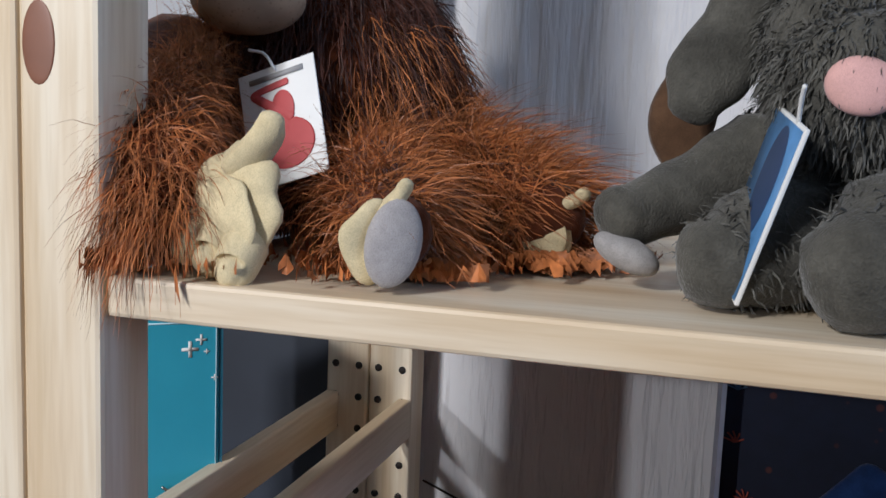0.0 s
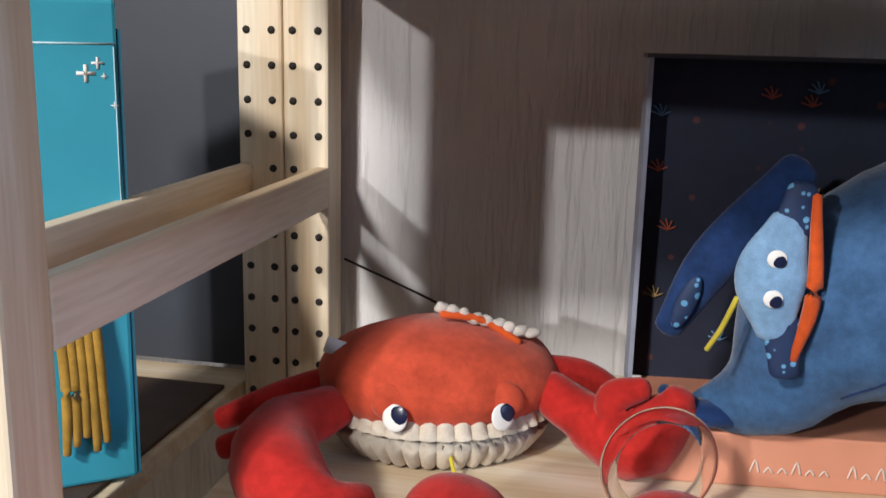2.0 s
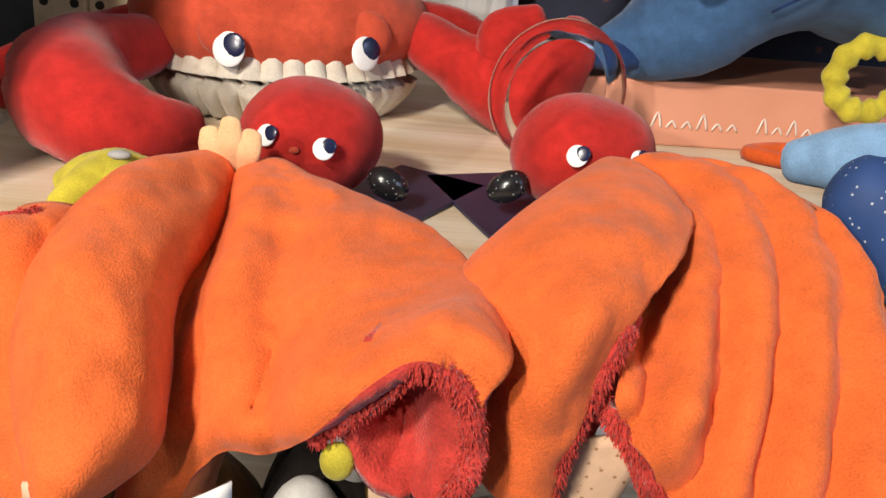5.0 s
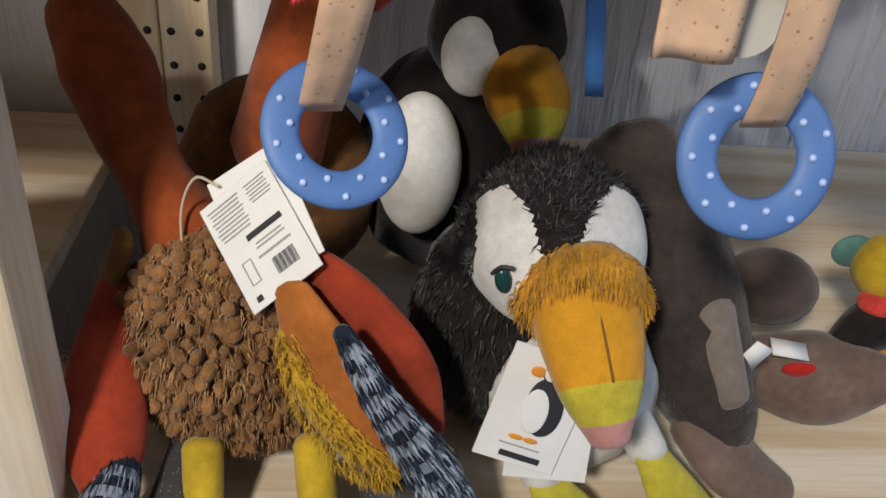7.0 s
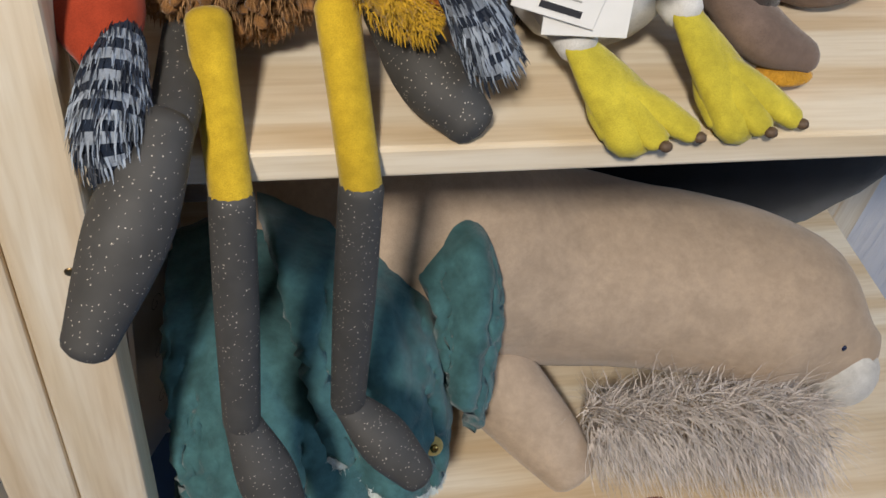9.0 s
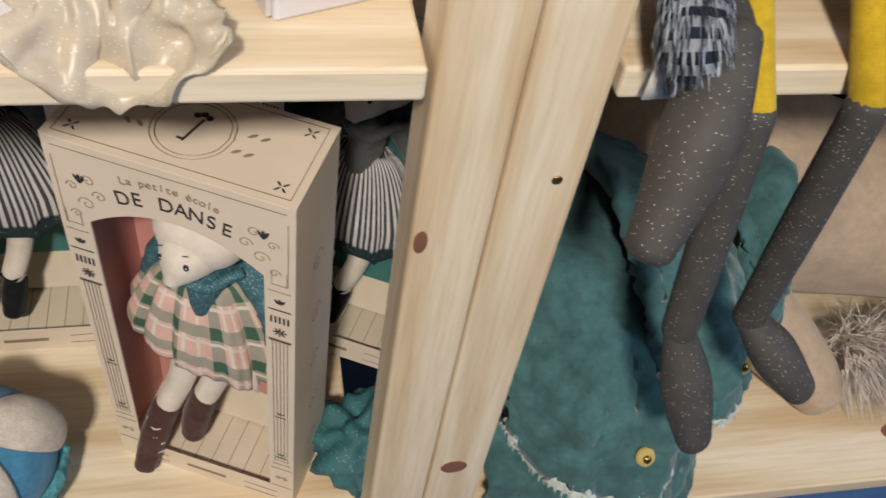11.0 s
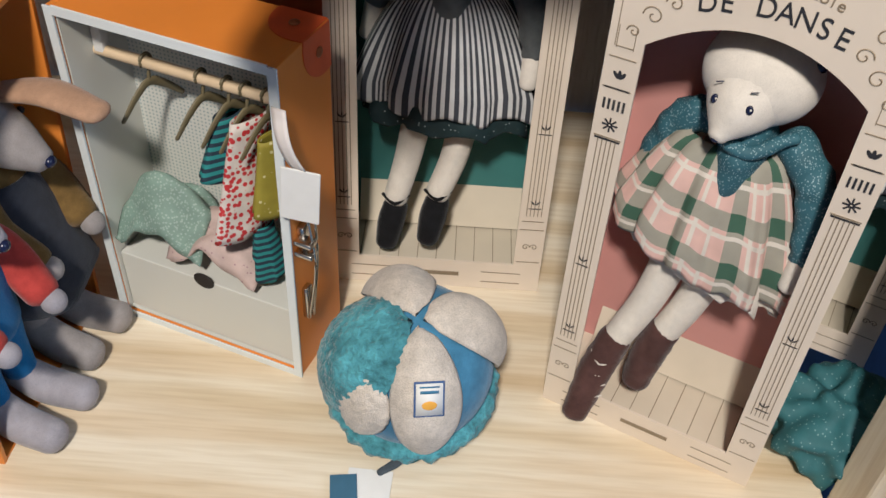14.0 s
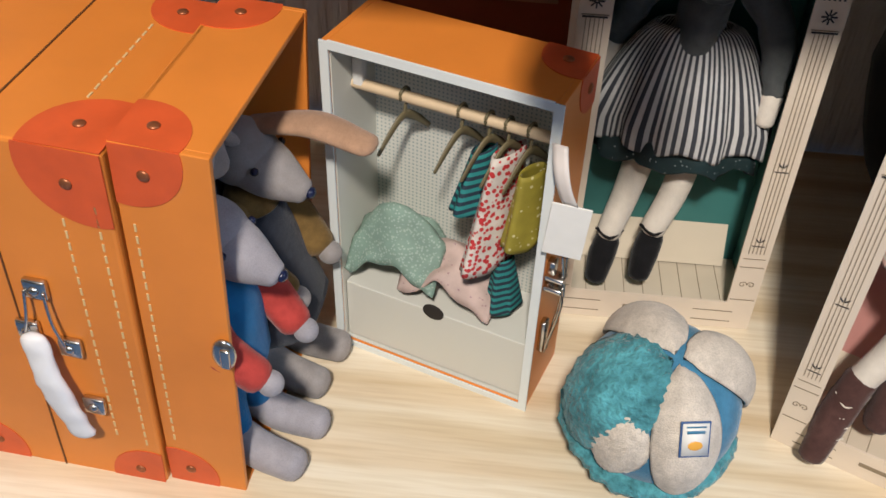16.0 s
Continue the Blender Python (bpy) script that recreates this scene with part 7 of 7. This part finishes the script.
tube(cl, [(0.079, -0.006, 0.188), (0.078, -0.009, 0.17), (0.073, -0.008, 0.152)], [0.0011] * 3, seg=6)
tube(cl, [(0.091, -0.006, 0.188), (0.094, -0.009, 0.165), (0.098, -0.008, 0.145)], [0.0011] * 3, seg=6)
part("clasp", cl, STEEL, c3, "nickel clasp plates")
part("handle_wrap", tube(B(), [(0.078, -0.010, 0.148), (0.086, -0.014, 0.11), (0.096, -0.012, 0.065)], [0.009, 0.010, 0.009], flat=0.5, up=(0, 1, 0), lump=0.002, freq=120), plain("white_tissue", (0.74, 0.74, 0.76), 0.6, 0, 0.06), c3, "white tissue wrap on handle")


# dressed mouse and rabbit dolls, one mesh each
def standing_doll(at, h, mats, skirted, rz, name, label, long_ears):
    """Local -y is where the doll looks."""
    b = B()
    k = h / 0.21
    ell(b, (0, 0.002 * k, 0.178 * k), (0.021 * k, 0.024 * k, 0.021 * k), seg=24)
    tube(b, [(0, -0.004 * k, 0.175 * k), (0, -0.020 * k, 0.167 * k), (0, -0.036 * k, 0.160 * k)], [0.019 * k, 0.016 * k, 0.0085 * k], seg=20)
    ell(b, (0, -0.042 * k, 0.160 * k), (0.0042 * k, 0.003 * k, 0.0036 * k), mi=1, seg=10)
    for sx in (-1, 1):
        ell(b, (sx * 0.0165 * k, -0.016 * k, 0.179 * k), (0.0026 * k,) * 3, mi=1, seg=8)
        if not long_ears:
            ell(b, (sx * 0.016 * k, 0.012 * k, 0.210 * k), (0.013 * k, 0.005 * k, 0.014 * k))
        tube(b, [(sx * 0.018 * k, 0.004 * k, 0.145 * k), (sx * 0.028 * k, -0.010 * k, 0.120 * k), (sx * 0.024 * k, -0.032 * k, 0.098 * k)], [0.012 * k, 0.013 * k, 0.011 * k], mi=3)
        ell(b, (sx * 0.023 * k, -0.040 * k, 0.094 * k), (0.008 * k,) * 3)
        tube(b, [(sx * 0.013 * k, 0, 0.085 * k), (sx * 0.014 * k, 0, 0.05 * k), (sx * 0.014 * k, -0.003 * k, 0.028 * k)], [0.015 * k, 0.0125 * k, 0.011 * k], mi=0 if skirted else 2)
        tube(b, [(sx * 0.014 * k, 0.002 * k, 0.026 * k), (sx * 0.016 * k, -0.018 * k, 0.014 * k), (sx * 0.018 * k, -0.046 * k, 0.012 * k)], [0.011 * k, 0.0125 * k, 0.0115 * k])
    tube(b, [(0, 0, 0.152 * k), (0, 0, 0.12 * k), (0, 0, 0.082 * k)], [0.018 * k, 0.026 * k, 0.028 * k], mi=2 if not skirted else 3, flat=0.8)
    if skirted:
        sheet(b, lambda u, v: ((0.020 + 0.030 * v) * k * math.cos(u * 6.283) + 0.002 * math.sin(u * 40) * v, (0.018 + 0.022 * v) * k * math.sin(u * 6.283), (0.142 - 0.085 * v + 0.006 * math.sin(u * 25) * v) * k), 44, 12, 0.0016, 2)
    if long_ears:
        tube(b, [(0.010 * k, -0.002 * k, 0.192 * k), (0.012 * k, -0.040 * k, 0.200 * k), (0.010 * k, -0.074 * k, 0.196 * k)], [0.009 * k, 0.012 * k, 0.010 * k], mi=4, flat=0.45)
        tube(b, [(-0.012 * k, 0.002 * k, 0.195 * k), (-0.03 * k, 0.006 * k, 0.215 * k), (-0.035 * k, 0.0, 0.190 * k)], [0.009 * k, 0.013 * k, 0.012 * k], flat=0.5)
    ob = part(name, b, mats)
    ob.matrix_world = pose(*at, 0, 0, rz)
    return tagged(ob, label, "doll")


GREYV = plush("dove_grey_velour", (0.36, 0.34, 0.37), 0.12)
standing_doll((-0.688, 0.062, S4L), 0.235, [GREYV, EYE_B, plush("royal_blue_cotton", (0.01, 0.14, 0.34), 0.15), plush("red_knit_sleeve", (0.48, 0.06, 0.05), 0.25), GREYV], False, 76, "mouse_doll", "grey mouse doll in blue dungarees beside orange case", False)
standing_doll((-0.688, 0.140, S4L), 0.242, [plush("taupe_grey_velour", (0.33, 0.30, 0.29), 0.12), EYE_B, plush("slate_denim", (0.04, 0.045, 0.06), 0.3), plush("mustard_sleeve", (0.20, 0.12, 0.04), 0.3), plush("peach_ear", (0.46, 0.28, 0.18), 0.15)], True, 76, "rabbit_doll", "taupe rabbit doll in slate dress beside orange case", True)

# hanging corduroy boots of a seated doll above
seat = thing("seated_doll_boots", (-0.468, 0.06, S3), "mustard corduroy boots hanging over the shelf edge", "doll boots")
CORD = banded("mustard_corduroy", (0.36, 0.19, 0.05), (0.50, 0.29, 0.09), 170)
for bx0, z0 in ((-0.020, -0.084), (0.034, -0.060)):
    part("leg", tube(B(), [(bx0, 0.02, 0.022), (bx0, -0.05, 0.018), (bx0, -0.078, -0.005), (bx0, -0.082, z0 + 0.045)], [0.018, 0.019, 0.019, 0.020]), plush("mustard_felt", (0.45, 0.26, 0.07), 0.2), seat)
    bo = part("boot", tube(B(), [(bx0, -0.078, z0 + 0.052), (bx0, -0.090, z0 + 0.030), (bx0 + 0.003, -0.104, z0 + 0.010)], [0.020, 0.025, 0.020], seg=20), CORD, seat, "mustard corduroy boot")
    part("toe_seam", tube(B(), [(bx0 - 0.022, -0.088, z0 + 0.012), (bx0, -0.098, z0 - 0.010), (bx0 + 0.024, -0.092, z0 + 0.012)], [0.0025] * 3, seg=8), LIME_P, bo, "lime piping")
    part("tongue", ell(B(), (bx0, -0.108, z0 + 0.034), (0.012, 0.004, 0.012), rot=(25, 0, 0)), LIME_P, bo, "lime felt tongue")
    b = B()
    for k in range(3):
        tube(b, [(bx0 - 0.012, -0.100, z0 + 0.050 + 0.006 * k), (bx0, -0.108, z0 + 0.053 + 0.006 * k), (bx0 + 0.012, -0.100, z0 + 0.048 + 0.006 * k)], [0.0007] * 3, seg=5)
    part("lace", b, plain("pink_lace", (0.62, 0.2, 0.2), 0.7), bo, "pink lace")

red = thing("red_case_back", (-0.545, 0.44, S4L), "rust-red boxed toy standing at the back wall", "toy box")
part("box", bx(B(), (0, 0, 0.21), (0.20, 0.05, 0.42), (-4, 0, 0), bev=0.003), plain("rust_box_card", (0.28, 0.055, 0.02), 0.5, 0, 0.2, 12), red, smooth=False)
part("label", bx(B(), (0.03, -0.0285, 0.22), (0.07, 0.001, 0.05), (-4, 0, 0)), plain("faded_label", (0.42, 0.2, 0.13), 0.6), red, smooth=False)

# books and cellophane on the shelf above
for cx, cy, r, w, name in ((-0.345, 0.10, -14, 0.09, "pale"), (-0.275, 0.085, -12, 0.075, "white"), (-0.135, 0.095, 20, 0.085, "white")):
    bk_ = thing("picture_book", (cx, cy, S3), "white hardback picture book standing on the shelf", "book", "white books", rz=r)
    part("cover", bx(B(), (0, 0, 0.1), (w, 0.10, 0.2), bev=0.002), plain("white_book_cover", (0.70, 0.70, 0.78), 0.4, 0, 0.04), bk_, smooth=False)
    part("spine", bx(B(), (-w / 2 - 0.0016, 0, 0.1), (0.0025, 0.094, 0.196)), plain("pale_spine", (0.62, 0.60, 0.62), 0.45), bk_, smooth=False)
cel = thing("cellophane_bag", (-0.225, 0.03, S3), "crumpled glittering cream tulle over the shelf edge", "gift bag")
part("film", sheet(B(), lambda u, v: (0.040 * (2 * u - 1) * (0.6 + 0.6 * v) + 0.008 * noise.noise(Vector((u * 7, v * 7, 0))), 0.05 - 0.085 * v + 0.010 * noise.noise(Vector((u * 6, v * 8, 4))), 0.004 + 0.055 * (1 - v) * (1 - (2 * u - 1) ** 2) + (0.016 - 0.040 * max(0, v - 0.62) / 0.38 * (1 - (2 * u - 1) ** 2)) + 0.009 * abs(noise.noise(Vector((u * 8, v * 8, 9))))), 44, 44, 0.0012), speckled("cream_glitter_tulle", (0.66, 0.58, 0.46), (0.95, 0.9, 0.8), 420, 0.13, rough=0.35), cel)
bpy.data.materials["cream_glitter_tulle"].node_tree.nodes["Principled BSDF"].inputs["Alpha"].default_value = 0.72
# Charcoal rounded shape added to keep the shaded back corner dark.
corner_filler = thing("dark_filler", (-0.10, 0.40, S4L), "dark charcoal rounded shape added in the shaded back corner", "cushion")
part("cover", ell(B(), (0, 0, 0.17), (0.10, 0.07, 0.168), lump=0.006, freq=14), plush("charcoal_filler", (0.02, 0.02, 0.022), 0.3), corner_filler)
